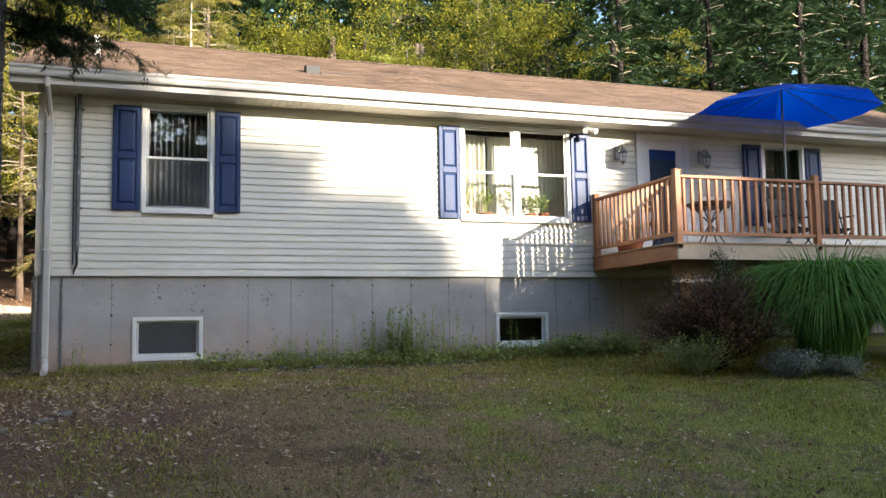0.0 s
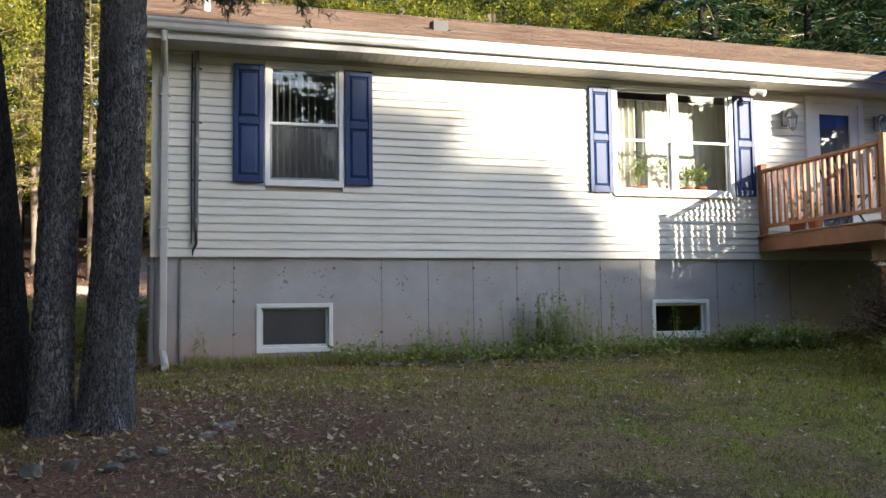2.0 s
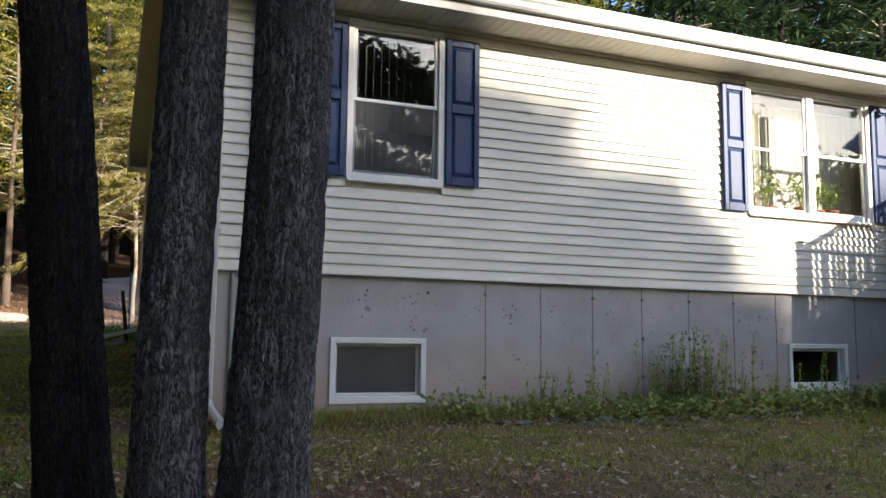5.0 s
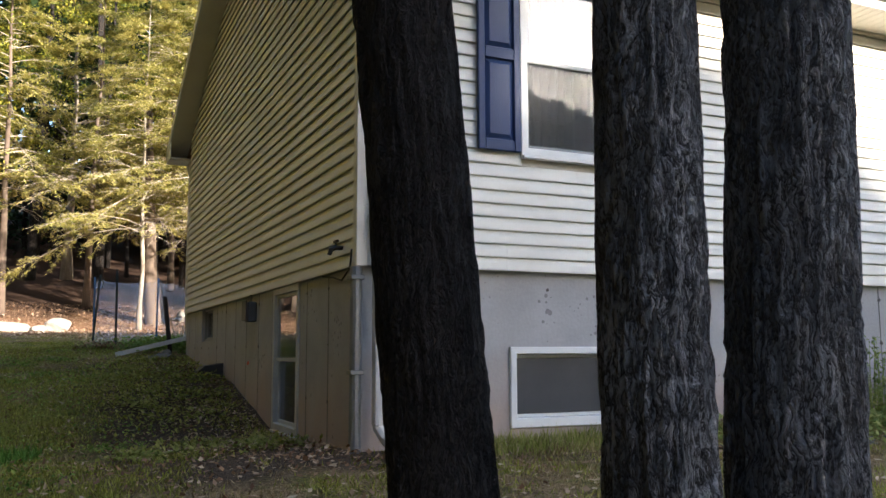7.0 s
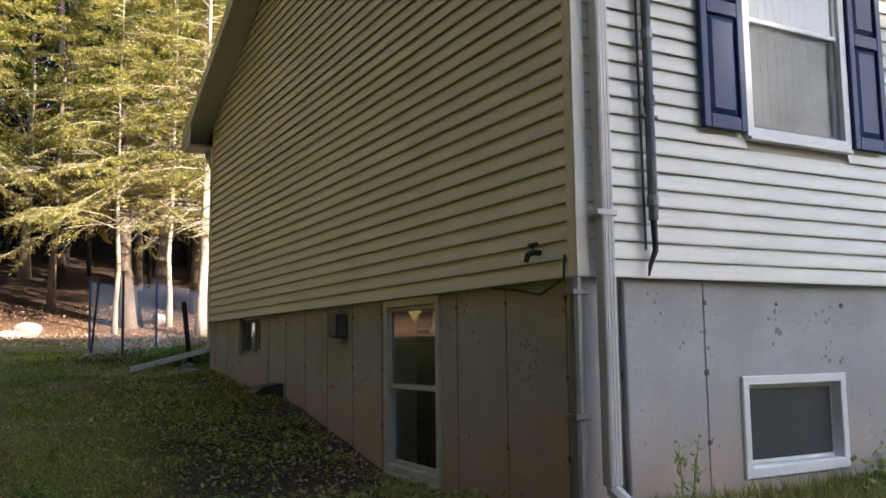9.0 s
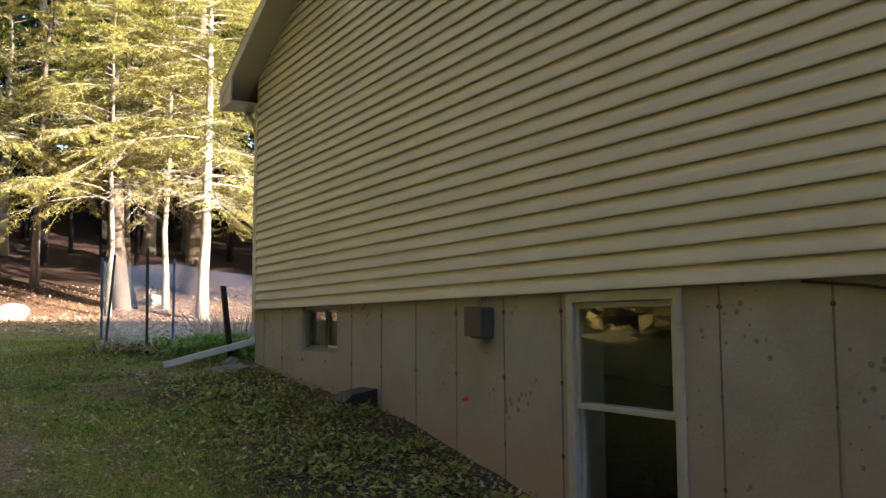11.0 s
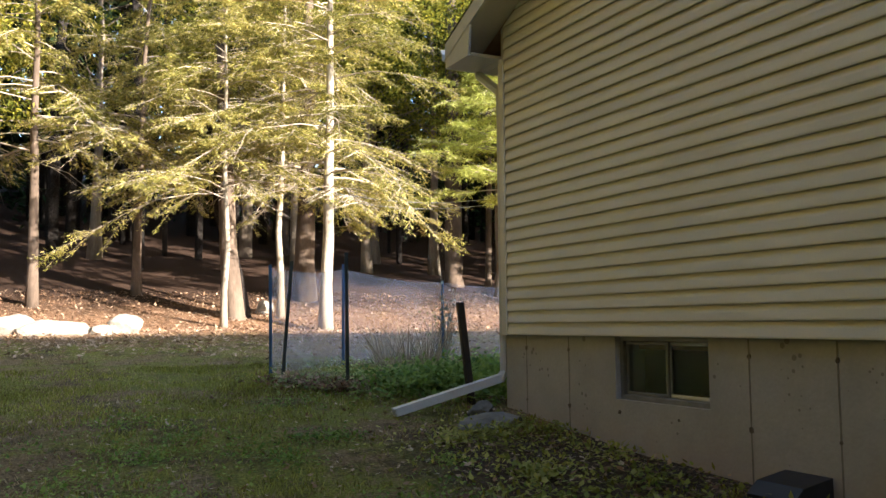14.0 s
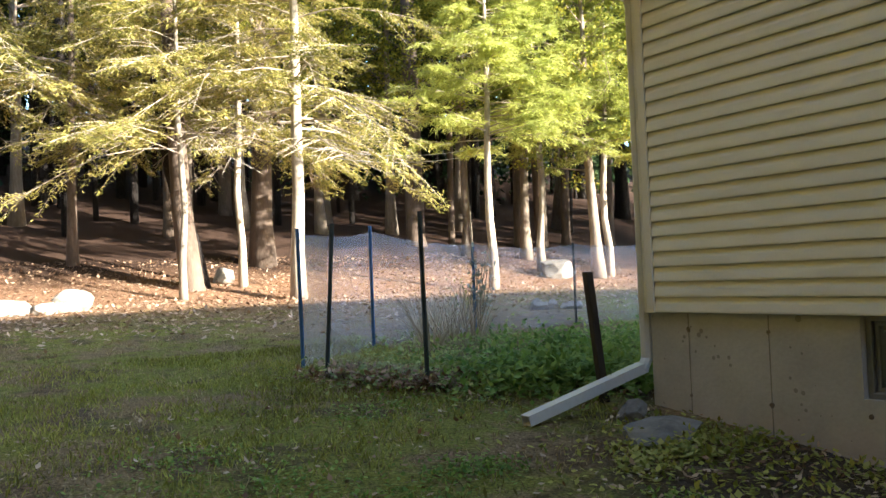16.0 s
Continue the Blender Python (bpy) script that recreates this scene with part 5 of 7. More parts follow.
# ---- the deck ----
PALEBOARD = mat("bleached_boards", (0.42, 0.33, 0.24), (0.58, 0.48, 0.37), 3.0, 0.75, 0.12, 40, 0.2)
DX0, DX1, DY, DZ = 8.27, 15.6, -2.40, 2.64
deck = thing("deck", "raised wooden deck with stained posts and balusters", "deck", (DX0, DY, 0.9))
part("rim_joist", Geo().box(DX0, DY, DZ - 0.24, DX1, DY + 0.04, DZ - 0.027, 0.004), PALEBOARD, deck, "pale bleached board")
part("rim_joist", Geo().box(DX0, DY + 0.041, DZ - 0.24, DX0 + 0.04, -0.02, DZ - 0.027, 0.004), WOOD, deck)
for i in range(17):
    y0 = DY - 0.02 + i * 0.142
    part("deck_board", Geo().box(DX0 - 0.02, y0, DZ - 0.026, DX1, y0 + 0.136, DZ, 0.004), DECKWOOD, deck)
for i in range(1, 18):
    x = DX0 + i * 0.41
    part("joist", Geo().box(x, DY + 0.041, DZ - 0.22, x + 0.038, -0.02, DZ - 0.027), DECKWOOD, deck)
part("beam", Geo().box(DX0 + 0.2, -2.02, DZ - 0.46, DX1, -1.93, DZ - 0.222), DECKWOOD, deck)
for x in (DX0 + 0.35, DX0 + 2.9, DX0 + 5.4):
    part("support_post", Geo().box(x, -2.02, gz(x, -2) - 0.1, x + 0.13, -1.90, DZ - 0.462, 0.006), WOOD, deck)
part("ledger", Geo().box(DX0 + 0.05, -2.2, 2.10, DX0 + 1.5, -2.16, 2.14), PALEBOARD, deck)
posts = [(DX0, DY), (DX0 + 2.38, DY), (DX0 + 4.76, DY), (DX1 - 0.1, DY), (DX0, -0.13)]
for x, y in posts:
    p = part("rail_post", Geo().box(x, y, DZ - 0.10, x + 0.09, y + 0.09, DZ + 1.0, 0.006), WOOD, deck)
    g = Geo().box(x - 0.008, y - 0.008, DZ + 1.0, x + 0.098, y + 0.098, DZ + 1.012)
    g.add([(x - 0.008, y - 0.008, DZ + 1.013), (x + 0.098, y - 0.008, DZ + 1.013), (x + 0.098, y + 0.098, DZ + 1.013), (x - 0.008, y + 0.098, DZ + 1.013), (x + 0.045, y + 0.045, DZ + 1.035)], [(0, 1, 4), (1, 2, 4), (2, 3, 4), (3, 0, 4)])
    part("post_cap", g, WOOD, p)


def railing(x0, y0, x1, y1):
    along_x = abs(x1 - x0) > abs(y1 - y0)
    for z, h, w in ((0.90, 0.04, 0.09), (0.10, 0.05, 0.045)):
        if along_x:
            part("rail", Geo().box(x0, y0 + 0.045 - w / 2, DZ + z, x1, y0 + 0.045 + w / 2, DZ + z + h, 0.004), WOOD, deck)
        else:
            part("rail", Geo().box(x0 + 0.045 - w / 2, y0, DZ + z, x0 + 0.045 + w / 2, y1, DZ + z + h, 0.004), WOOD, deck)
    span = abs(x1 - x0) if along_x else abs(y1 - y0)
    n = int(span / 0.128)
    for i in range(n):
        s = (i + 0.5) * span / n
        cx, cy = (x0 + s, y0 + 0.045) if along_x else (x0 + 0.045, min(y0, y1) + s)
        part("baluster", Geo().box(cx - 0.018, cy - 0.018, DZ + 0.151, cx + 0.018, cy + 0.018, DZ + 0.899), WOOD, deck)


railing(DX0 + 0.09, DY, DX0 + 2.38, DY)
railing(DX0 + 2.47, DY, DX0 + 4.76, DY)
railing(DX0 + 4.85, DY, DX1 - 0.1, DY)
railing(DX0, DY + 0.09, DX0, -0.13)


def build_umbrella():
    x, y = 11.1, -1.3
    u = thing("patio_umbrella", "open bright blue patio umbrella standing on the deck", "umbrella", (x, y, DZ))
    part("pole", Geo().tube([(x, y, DZ), (x, y, 5.28)], 0.019, 10), METAL, u)
    part("base", Geo().tube([(x, y, DZ), (x, y, DZ + 0.04), (x, y, DZ + 0.07)], [0.24, 0.23, 0.05], 20), BLACK, u)
    top, rim, R = 5.34, 4.92, 1.50
    for k in range(8):
        a0, a1 = 2 * math.pi * k / 8 + 0.2, 2 * math.pi * (k + 1) / 8 + 0.2
        g = Geo()
        rows = 6
        v = []
        for i in range(rows + 1):
            s = i / rows
            for a, mid in ((a0, 0), ((a0 + a1) / 2, 1), (a1, 0)):
                rr = R * s * (0.93 if mid else 1.0)
                z = top - (top - rim) * (s ** 1.35) - (0.03 * s if mid else 0)
                v.append((x + math.cos(a) * rr, y + math.sin(a) * rr, z))
        f = [(i * 3 + j, i * 3 + j + 1, i * 3 + 4 + j, i * 3 + 3 + j) for i in range(rows) for j in range(2)]
        part("canopy_panel", g.add(v, f), BLUE_CLOTH, u, smooth=True)
        part("rib", Geo().tube([(x, y, top - 0.03), (x + math.cos(a0) * R * 0.98, y + math.sin(a0) * R * 0.98, rim + 0.0)], 0.007, 5), METAL, u)
    part("finial", Geo().tube([(x, y, top), (x, y, top + 0.06)], [0.02, 0.006], 8), METAL, u)


build_umbrella()


# ---- fittings on the house ----
def build_fittings():
    # corrugated downspout with an elbow at its foot, beside the corner
    zb, x = 1.16, 0.140
    g = Geo()
    g.tube([(x, -0.50, 4.86), (x, -0.48, 4.76), (x, -0.09, 4.50), (x, -0.06, 4.42)], 0.038, 8)
    spout = part("downspout", Geo().box(x - 0.042, -0.096, zb + 0.05, x + 0.042, -0.022, 4.44, 0.008), FASCIA, house, "white aluminium downspout with a kicked-out foot")
    part("gooseneck", g, FASCIA, spout)
    for k in (-0.021, 0.0, 0.021):
        part("rib", Geo().box(x + k - 0.005, -0.099, zb + 0.06, x + k + 0.005, -0.0965, 4.42), FASCIA, spout)
    g = Geo().tube([(x, -0.06, zb + 0.10), (x, -0.065, zb + 0.03), (x + 0.02, -0.16, zb - 0.04), (x + 0.05, -0.60, zb - 0.12)], [0.042, 0.042, 0.043, 0.043], 8)
    part("elbow", g, FASCIA, spout)
    for z in (2.62, 4.2):
        part("strap", Geo().box(x - 0.075, -0.1, z, x + 0.06, -0.018, z + 0.03, 0.003), FASCIA, spout)
    # electric conduit on the siding
    x = 0.50
    g = Geo().tube([(x, -0.045, 2.62), (x, -0.045, 4.77)], 0.028, 10)
    pipe = part("conduit", g, PVC, house, "dark grey electric conduit on the siding")
    for z in (2.70, 3.27, 3.66, 4.3):
        part("coupling", Geo().tube([(x, -0.045, z), (x, -0.045, z + 0.06)], 0.034, 10), METAL if z in (2.70, 3.66) else PVC, pipe)
    for z in (3.2, 3.9, 4.55):
        part("clip", Geo().box(x - 0.05, -0.05, z, x + 0.06, -0.015, z + 0.02, 0.003), PVC, pipe)
    part("cable", Geo().tube([(x, -0.045, 2.64), (x + 0.005, -0.045, 2.45), (x - 0.03, -0.04, 2.37), (x - 0.035, -0.03, 2.31)], [0.02, 0.018, 0.014, 0.006], 8), BLACK, pipe)
    part("thin_cable", Geo().tube([(x - 0.055, -0.03, 4.75), (x - 0.058, -0.03, 3.5), (x - 0.05, -0.03, 2.45)], 0.008, 6), BLACK, pipe)
    # pipes on the concrete
    part("pipe", Geo().tube([(0.325, 0.03, 0.95), (0.325, 0.03, 2.28)], 0.017, 8), METAL, house, "thin grey pipe on the concrete")
    # grey tube and bands added for the light caught by the concrete corner
    part("corner_tube", Geo().tube([(0.0, 0.03, 0.85), (0.0, 0.03, 2.29)], 0.042, 12), METAL, house, "grey upright tube standing in for light on the concrete corner")
    for z in (1.55, 2.2):
        part("bracket", Geo().box(-0.05, -0.02, z, 0.05, 0.08, z + 0.03, 0.004), METAL, house)
    part("wire", Geo().tube([(-0.01, 0.10, 2.42), (-0.02, 0.10, 2.29), (0.0, 0.35, 2.22), (0.015, 0.60, 2.26), (0.02, 0.9, 2.29)], 0.007, 6), BLACK, house)
    # tap
    tap = part("tap", Geo().tube([(0.01, 0.34, 2.455), (-0.05, 0.34, 2.455), (-0.085, 0.34, 2.44), (-0.10, 0.34, 2.40)], [0.016, 0.018, 0.018, 0.015], 8), BLACK, house, "dark brass garden tap on the siding")
    part("tap_handle", Geo().tube([(-0.05, 0.30, 2.50), (-0.05, 0.38, 2.50)], 0.012, 6).tube([(-0.05, 0.34, 2.46), (-0.05, 0.34, 2.50)], 0.007, 6), BLACK, tap)
    # utility box
    box = part("utility_box", Geo().box(-0.065, 3.30, 2.015, 0.03, 3.475, 2.225, 0.012), BOXGREY, house, "grey metal utility box on the concrete")
    part("box_lid", Geo().box(-0.088, 3.29, 2.03, -0.076, 3.505, 2.235, 0.005), BOXGREY, box)
    part("box_conduit", Geo().tube([(-0.01, 3.42, 2.225), (-0.01, 3.42, 2.30)], 0.014, 8), METAL, box)
    part("survey_mark", Geo().prism([(3.63, 1.58), (3.70, 1.565), (3.72, 1.585), (3.655, 1.61)], 0.024, 0.031, "x"), mat("orange_paint", (0.55, 0.06, 0.02), (0.65, 0.10, 0.04), 8, 0.7), house, "orange spray mark on the concrete")
    # roof vents
    def on_roof(y):
        return 5.0 + SLOPE * (y + 0.45)
    part("roof_vent", Geo().prism([(1.2, on_roof(1.2)), (1.2, on_roof(1.2) + 0.15), (1.45, on_roof(1.45) + 0.10), (1.45, on_roof(1.45))], 3.80, 4.02, "x"), BLACK, house, "black box vent on the roof")
    part("roof_flashing", Geo().prism([(1.1, on_roof(1.1) + 0.012), (1.1, on_roof(1.1) + 0.03), (1.55, on_roof(1.55) + 0.03), (1.55, on_roof(1.55) + 0.012)], 4.03, 4.75, "x"), SHINGLE, house)
    part("vent_pipe", Geo().tube([(0.62, 1.3, on_roof(1.3) - 0.05), (0.62, 1.3, on_roof(1.3) + 0.32)], 0.045, 12), TRIM, house, "white plumbing vent pipe through the roof")
    # flood light under the eave
    f = part("flood_light", Geo().tube([(8.13, -0.22, 4.775), (8.13, -0.22, 4.72)], 0.05, 12), TRIM, house, "small white flood light under the eave")
    for s in (-1, 1):
        part("lamp_head", Geo().tube([(8.13, -0.22, 4.715), (8.13 + s * 0.05, -0.27, 4.68), (8.13 + s * 0.10, -0.34, 4.64)], [0.02, 0.03, 0.05], 10), TRIM, f)
    # spouts of the back eave
    part("downspout", Geo().tube([(0.05, DEEP + 0.50, 4.86), (0.05, DEEP + 0.45, 4.74), (0.05, DEEP + 0.09, 4.5), (0.05, DEEP + 0.07, 4.40), (0.05, DEEP + 0.07, 1.98), (0.0, DEEP + 0.07, 1.90)], 0.042, 8), FASCIA, house)


build_fittings()


def wall_lantern(x):
    z = 4.36
    l = thing("wall_lantern", "pewter carriage lantern on a scrolled bracket beside the door", "lantern", (x, -0.01, z), "lanterns beside the door")
    part("back_plate", Geo().box(x - 0.055, -0.045, z - 0.11, x + 0.055, -0.015, z + 0.13, 0.012), METAL, l)
    part("arm", Geo().tube([(x, -0.04, z + 0.02), (x, -0.10, z + 0.12), (x, -0.18, z + 0.12), (x, -0.20, z + 0.05)], 0.012, 8), METAL, l)
    part("roof", Geo().tube([(x, -0.20, z + 0.10), (x, -0.20, z + 0.05), (x, -0.20, z - 0.01)], [0.012, 0.05, 0.085], 8), METAL, l)
    part("cage", Geo().tube([(x, -0.20, z - 0.012), (x, -0.20, z - 0.16)], [0.07, 0.045], 8), GLASS, l)
    part("finial", Geo().tube([(x, -0.20, z - 0.16), (x, -0.20, z - 0.19), (x, -0.20, z - 0.22)], [0.05, 0.025, 0.006], 8), METAL, l)
    for k in range(6):
        a = k * math.pi / 3
        part("cage_bar", Geo().tube([(x + 0.072 * math.cos(a), -0.20 + 0.072 * math.sin(a), z - 0.012), (x + 0.047 * math.cos(a), -0.20 + 0.047 * math.sin(a), z - 0.16)], 0.005, 5), METAL, l)


wall_lantern(8.78)
wall_lantern(10.42)


# ---- behind the windows ----
def vertical_blind(x0, x1, n, y, z0, z1, turn):
    b = thing("vertical_blind", "grey vertical blind with turned slats behind the glass", "blind", ((x0 + x1) / 2, y, z1))
    part("head_rail", Geo().box(x0, y - 0.03, z1, x1, y + 0.03, z1 + 0.04, 0.004), TRIM, b)
    for i in range(n):
        cx = x0 + (i + 0.5) * (x1 - x0) / n
        dx, dy = 0.043 * math.cos(turn), 0.043 * math.sin(turn)
        g = Geo()
        g.add([(cx - dx, y - dy, z0), (cx + dx, y + dy, z0), (cx + dx, y + dy, z1), (cx - dx, y - dy, z1), (cx - dx + 0.002, y - dy + 0.002, z0), (cx + dx + 0.002, y + dy + 0.002, z0), (cx + dx + 0.002, y + dy + 0.002, z1), (cx - dx + 0.002, y - dy + 0.002, z1)],
              [(0, 1, 2, 3), (7, 6, 5, 4), (0, 4, 5, 1), (1, 5, 6, 2), (2, 6, 7, 3), (3, 7, 4, 0)])
        part("slat", g, BLIND, b)


vertical_blind(1.36, 2.22, 11, 0.24, 3.22, 4.64, 1.22)
vertical_blind(11.76, 12.58, 9, 0.24, 3.22, 4.64, 1.15)


def curtain(x0, x1, y, z0, z1):
    c = thing("curtain", "gathered cream curtain behind the window", "curtain", ((x0 + x1) / 2, y, z1))
    g, n = Geo(), 60
    v = []
    for z in (z0, z1):
        for i in range(n + 1):
            s = i / n
            v.append((x0 + (x1 - x0) * s, y + 0.03 * math.sin(s * (x1 - x0) / 0.085 * 6.28) + 0.012 * math.sin(s * 31), z))
    f = [(i, i + 1, n + 2 + i, n + 1 + i) for i in range(n)]
    part("cloth", g.add(v, f), CURTAIN, c, smooth=True)
    part("rod", Geo().tube([(x0 - 0.03, y, z1 + 0.01), (x1 + 0.03, y, z1 + 0.01)], 0.01, 8), TRIM, c)


curtain(5.98, 6.60, 0.42, 2.9, 4.62)
curtain(6.62, 8.45, 0.44, 2.9, 4.62)
solid("window_shelf", Geo().box(5.95, 0.145, 3.20, 7.95, 0.40, 3.235, 0.005), TRIM, "white shelf inside the twin window", "shelf")


def potted_plant(x, y, z, r, h, tall, seed, label, material=None, pot=None):
    rg = np.random.default_rng(seed)
    p = thing("potted_plant", label, "plant", (x, y, z), "potted plants")
    g = Geo().tube([(x, y, z), (x, y, z + h * 0.8), (x, y, z + h * 0.8), (x, y, z + h), (x, y, z + h - 0.015)], [r * 0.72, r * 0.95, r * 1.06, r * 1.08, r * 0.9], 16)
    part("pot", g, pot or TERRACOTTA, p, smooth=False)
    st, quads = Geo(), []
    for k in range(9):
        a, l = rg.random() * 6.28, tall * rg.uniform(0.5, 1.0)
        e = np.array([x + math.cos(a) * l * 0.4, y + math.sin(a) * min(l * 0.25, 0.09), z + h + l])
        st.tube([(x, y, z + h * 0.8), tuple((np.array([x, y, z + h]) + e) / 2 + np.array([0, 0, 0.04])), tuple(e)], [0.005, 0.004, 0.002], 5)
        m = 12
        pos = e + rg.normal(0, 1, (m, 3)) * np.array([0.06, 0.03, 0.06])
        way = unit(rg.normal(0, 1, (m, 3)))
        sd, _ = rot_rows(way)
        quads.append(blades(pos, way, sd, rg.uniform(0.04, 0.08, m), rg.uniform(0.025, 0.05, m)))
    part("stem", st, material or WEED, p)
    part("foliage", quads_mesh("foliage", np.concatenate(quads)), material or WEED, p)


red = "small house plant in a terracotta pot on the window shelf"
potted_plant(6.14, 0.27, 3.236, 0.075, 0.13, 0.30, 1, red)
potted_plant(6.52, 0.27, 3.236, 0.12, 0.10, 0.36, 2, "leggy house plant in a wide terracotta bowl on the shelf")
potted_plant(7.06, 0.27, 3.236, 0.085, 0.14, 0.30, 3, red)
potted_plant(7.30, 0.27, 3.236, 0.09, 0.11, 0.32, 4, red)
potted_plant(7.54, 0.27, 3.236, 0.085, 0.13, 0.24, 5, "bushy house plant in a terracotta pot on the shelf")

# ---- on the deck ----
def bistro_table(x, y):
    t = thing("bistro_table", "round brown bistro table on crossed metal legs on the deck", "table", (x, y, DZ))
    part("tabletop", Geo().tube([(x, y, DZ + 0.70), (x, y, DZ + 0.705), (x, y, DZ + 0.725), (x, y, DZ + 0.73)], [0.34, 0.36, 0.36, 0.345], 28), DARKWOOD, t)
    part("apron", Geo().tube([(x, y, DZ + 0.655), (x, y, DZ + 0.70)], 0.30, 24), DARKWOOD, t)
    for a in (0.5, 2.07, 3.64, 5.21):
        part("leg", Geo().tube([(x - 0.26 * math.cos(a), y - 0.26 * math.sin(a), DZ + 0.69), (x + 0.05 * math.cos(a), y + 0.05 * math.sin(a), DZ + 0.35), (x + 0.28 * math.cos(a), y + 0.28 * math.sin(a), DZ)], 0.011, 7), BLACK, t)


def bistro_chair(x, y, turn, seat_mat, label, sling=False):
    c = thing("patio_chair", label, "chair", (0, 0, 0), "chairs on the deck")
    w, d = (0.21, 0.20) if not sling else (0.26, 0.24)
    for s in (-1, 1):
        part("leg", Geo().tube([(s * w, -d, 0), (s * w, d * 0.6, 0.44), (s * w, d + 0.06, 0.9)], 0.012, 7), BLACK, c)
        part("leg", Geo().tube([(s * w * 0.9, d, 0), (s * w * 0.9, -d, 0.45)], 0.012, 7), BLACK, c)
        if sling:
            part("arm", Geo().tube([(s * w, -d, 0.64), (s * w, d, 0.66)], 0.014, 7), BLACK, c)
    if sling:
        part("seat", Geo().prism([(-d, 0.42), (d, 0.38), (d, 0.395), (-d, 0.435)], -w, w, "x"), seat_mat, c)
        part("backrest", Geo().prism([(d - 0.02, 0.40), (d + 0.14, 1.0), (d + 0.155, 1.0), (d - 0.005, 0.40)], -w, w, "x"), seat_mat, c)
    else:
        for k in range(6):
            part("seat_slat", Geo().box(-w, -d + k * 0.068, 0.44, w, -d + k * 0.068 + 0.055, 0.458, 0.004), seat_mat, c)
        for k in range(3):
            part("back_slat", Geo().box(-w, d * 0.75 + 0.03 + k * 0.015, 0.62 + k * 0.09, w, d * 0.75 + 0.048 + k * 0.015, 0.685 + k * 0.09, 0.004), seat_mat, c)
    c.location = (x, y, DZ)
    c.rotation_euler = (0, 0, turn)


DARKWOOD = mat("dark_brown_wood", (0.10, 0.045, 0.025), (0.18, 0.085, 0.045), 5, 0.55, 0.08, 60, 0.2)
SLING = mat("dark_sling_cloth", (0.030, 0.028, 0.028), (0.05, 0.046, 0.045), 5, 0.7, 0.1, 150, 0.15)
bistro_table(9.62, -1.30)
bistro_chair(8.95, -1.0, 1.3, DARKWOOD, "folding bistro chair with brown wooden slats")
bistro_chair(11.75, -0.75, 0.2, SLING, "patio chair with a dark sling seat", True)
bistro_chair(12.45, -0.8, -0.3, SLING, "patio chair with a dark sling seat", True)
potted_plant(8.62, -0.42, DZ, 0.13, 0.22, 0.30, 8, "young plant in a terracotta pot on the deck")
potted_plant(8.62, -0.78, DZ, 0.11, 0.18, 0.22, 9, "young plant in a terracotta pot on the deck")

# ---- stones, pipe and cover along the house ----
def rock(x, y, sx, sy, sz, seed, material, label, group="", sink=0.25, turn=0.0, name="rock"):
    """An angular stone: a subdivided ball pushed about by noise and cut by a few planes."""
    rg = random.Random(seed)
    bm = bmesh.new()
    bmesh.ops.create_icosphere(bm, subdivisions=3, radius=1.0)
    planes = [(Vector((rg.gauss(0, 1), rg.gauss(0, 1), rg.gauss(0.2, 0.8))).normalized(), rg.uniform(0.45, 0.8)) for _ in range(11)]
    for v in bm.verts:
        p = v.co.copy()
        for n, d in planes:
            k = p.dot(n)
            if k > d:
                p -= n * (k - d)
        p *= 1 + 0.10 * noise.noise(p * 2.5 + Vector((seed, 0, 0))) + 0.05 * noise.noise(p * 7 + Vector((seed, 3, 0)))
        v.co = Vector((p.x * sx, p.y * sy, p.z * sz))
    me = bpy.data.meshes.new("rock")
    bm.to_mesh(me)
    bm.free()
    me.materials.append(material)
    ob = new(name, me)
    ob.location = (x, y, gz(x, y) + sz * (1 - 2 * sink) * 0.75)
    ob.rotation_euler = (0, 0, turn)
    return tagged(ob, label, "rock", group)


pale, slab = "pale sunlit boulder at the edge of the woods", "flat grey field stone lying in the grass"
rock(-2.95, 20.2, 0.8, 0.4, 0.27, 1, STONE, pale, "boulders", 0.35)
rock(-1.75, 20.3, 0.5, 0.38, 0.30, 2, STONE, pale, "boulders", 0.32, 0.5)
rock(-2.2, 20.0, 0.25, 0.2, 0.16, 3, STONE, pale, "boulders")
rock(-3.9, 20.4, 0.6, 0.4, 0.3, 4, STONE, pale, "boulders")
rock(1.9, 23.2, 0.35, 0.3, 0.25, 13, STONE, pale, "boulders")
rock(10.9, 22.2, 0.75, 0.5, 0.48, 5, STONE, pale, "boulders", turn=-0.3)
for k, (x, y) in enumerate(((4.6, 15.2), (4.9, 15.3), (5.15, 15.1), (4.75, 15.5))):
    rock(x, y, 0.2, 0.16, 0.14, 20 + k, STONE, "small grey stone in a loose pile", "stone pile", turn=k)
rock(-0.42, 7.85, 0.46, 0.34, 0.085, 6, SLATE, "broad flat slab of stone beside the foundation", "", 0.36, 0.4, "stone_slab")
rock(-0.30, 8.25, 0.16, 0.12, 0.09, 7, SLATE, slab)
r5 = random.Random(5)
for k in range(20):
    x = 2.6 + k * 0.19 + r5.uniform(-0.07, 0.07)
    y = -0.72 + r5.uniform(-0.12, 0.12)
    rock(x, y, r5.uniform(0.07, 0.16), r5.uniform(0.06, 0.10), r5.uniform(0.02, 0.045), 40 + k, SLATE, slab, "edging stones", 0.42, turn=r5.uniform(-0.5, 0.5))
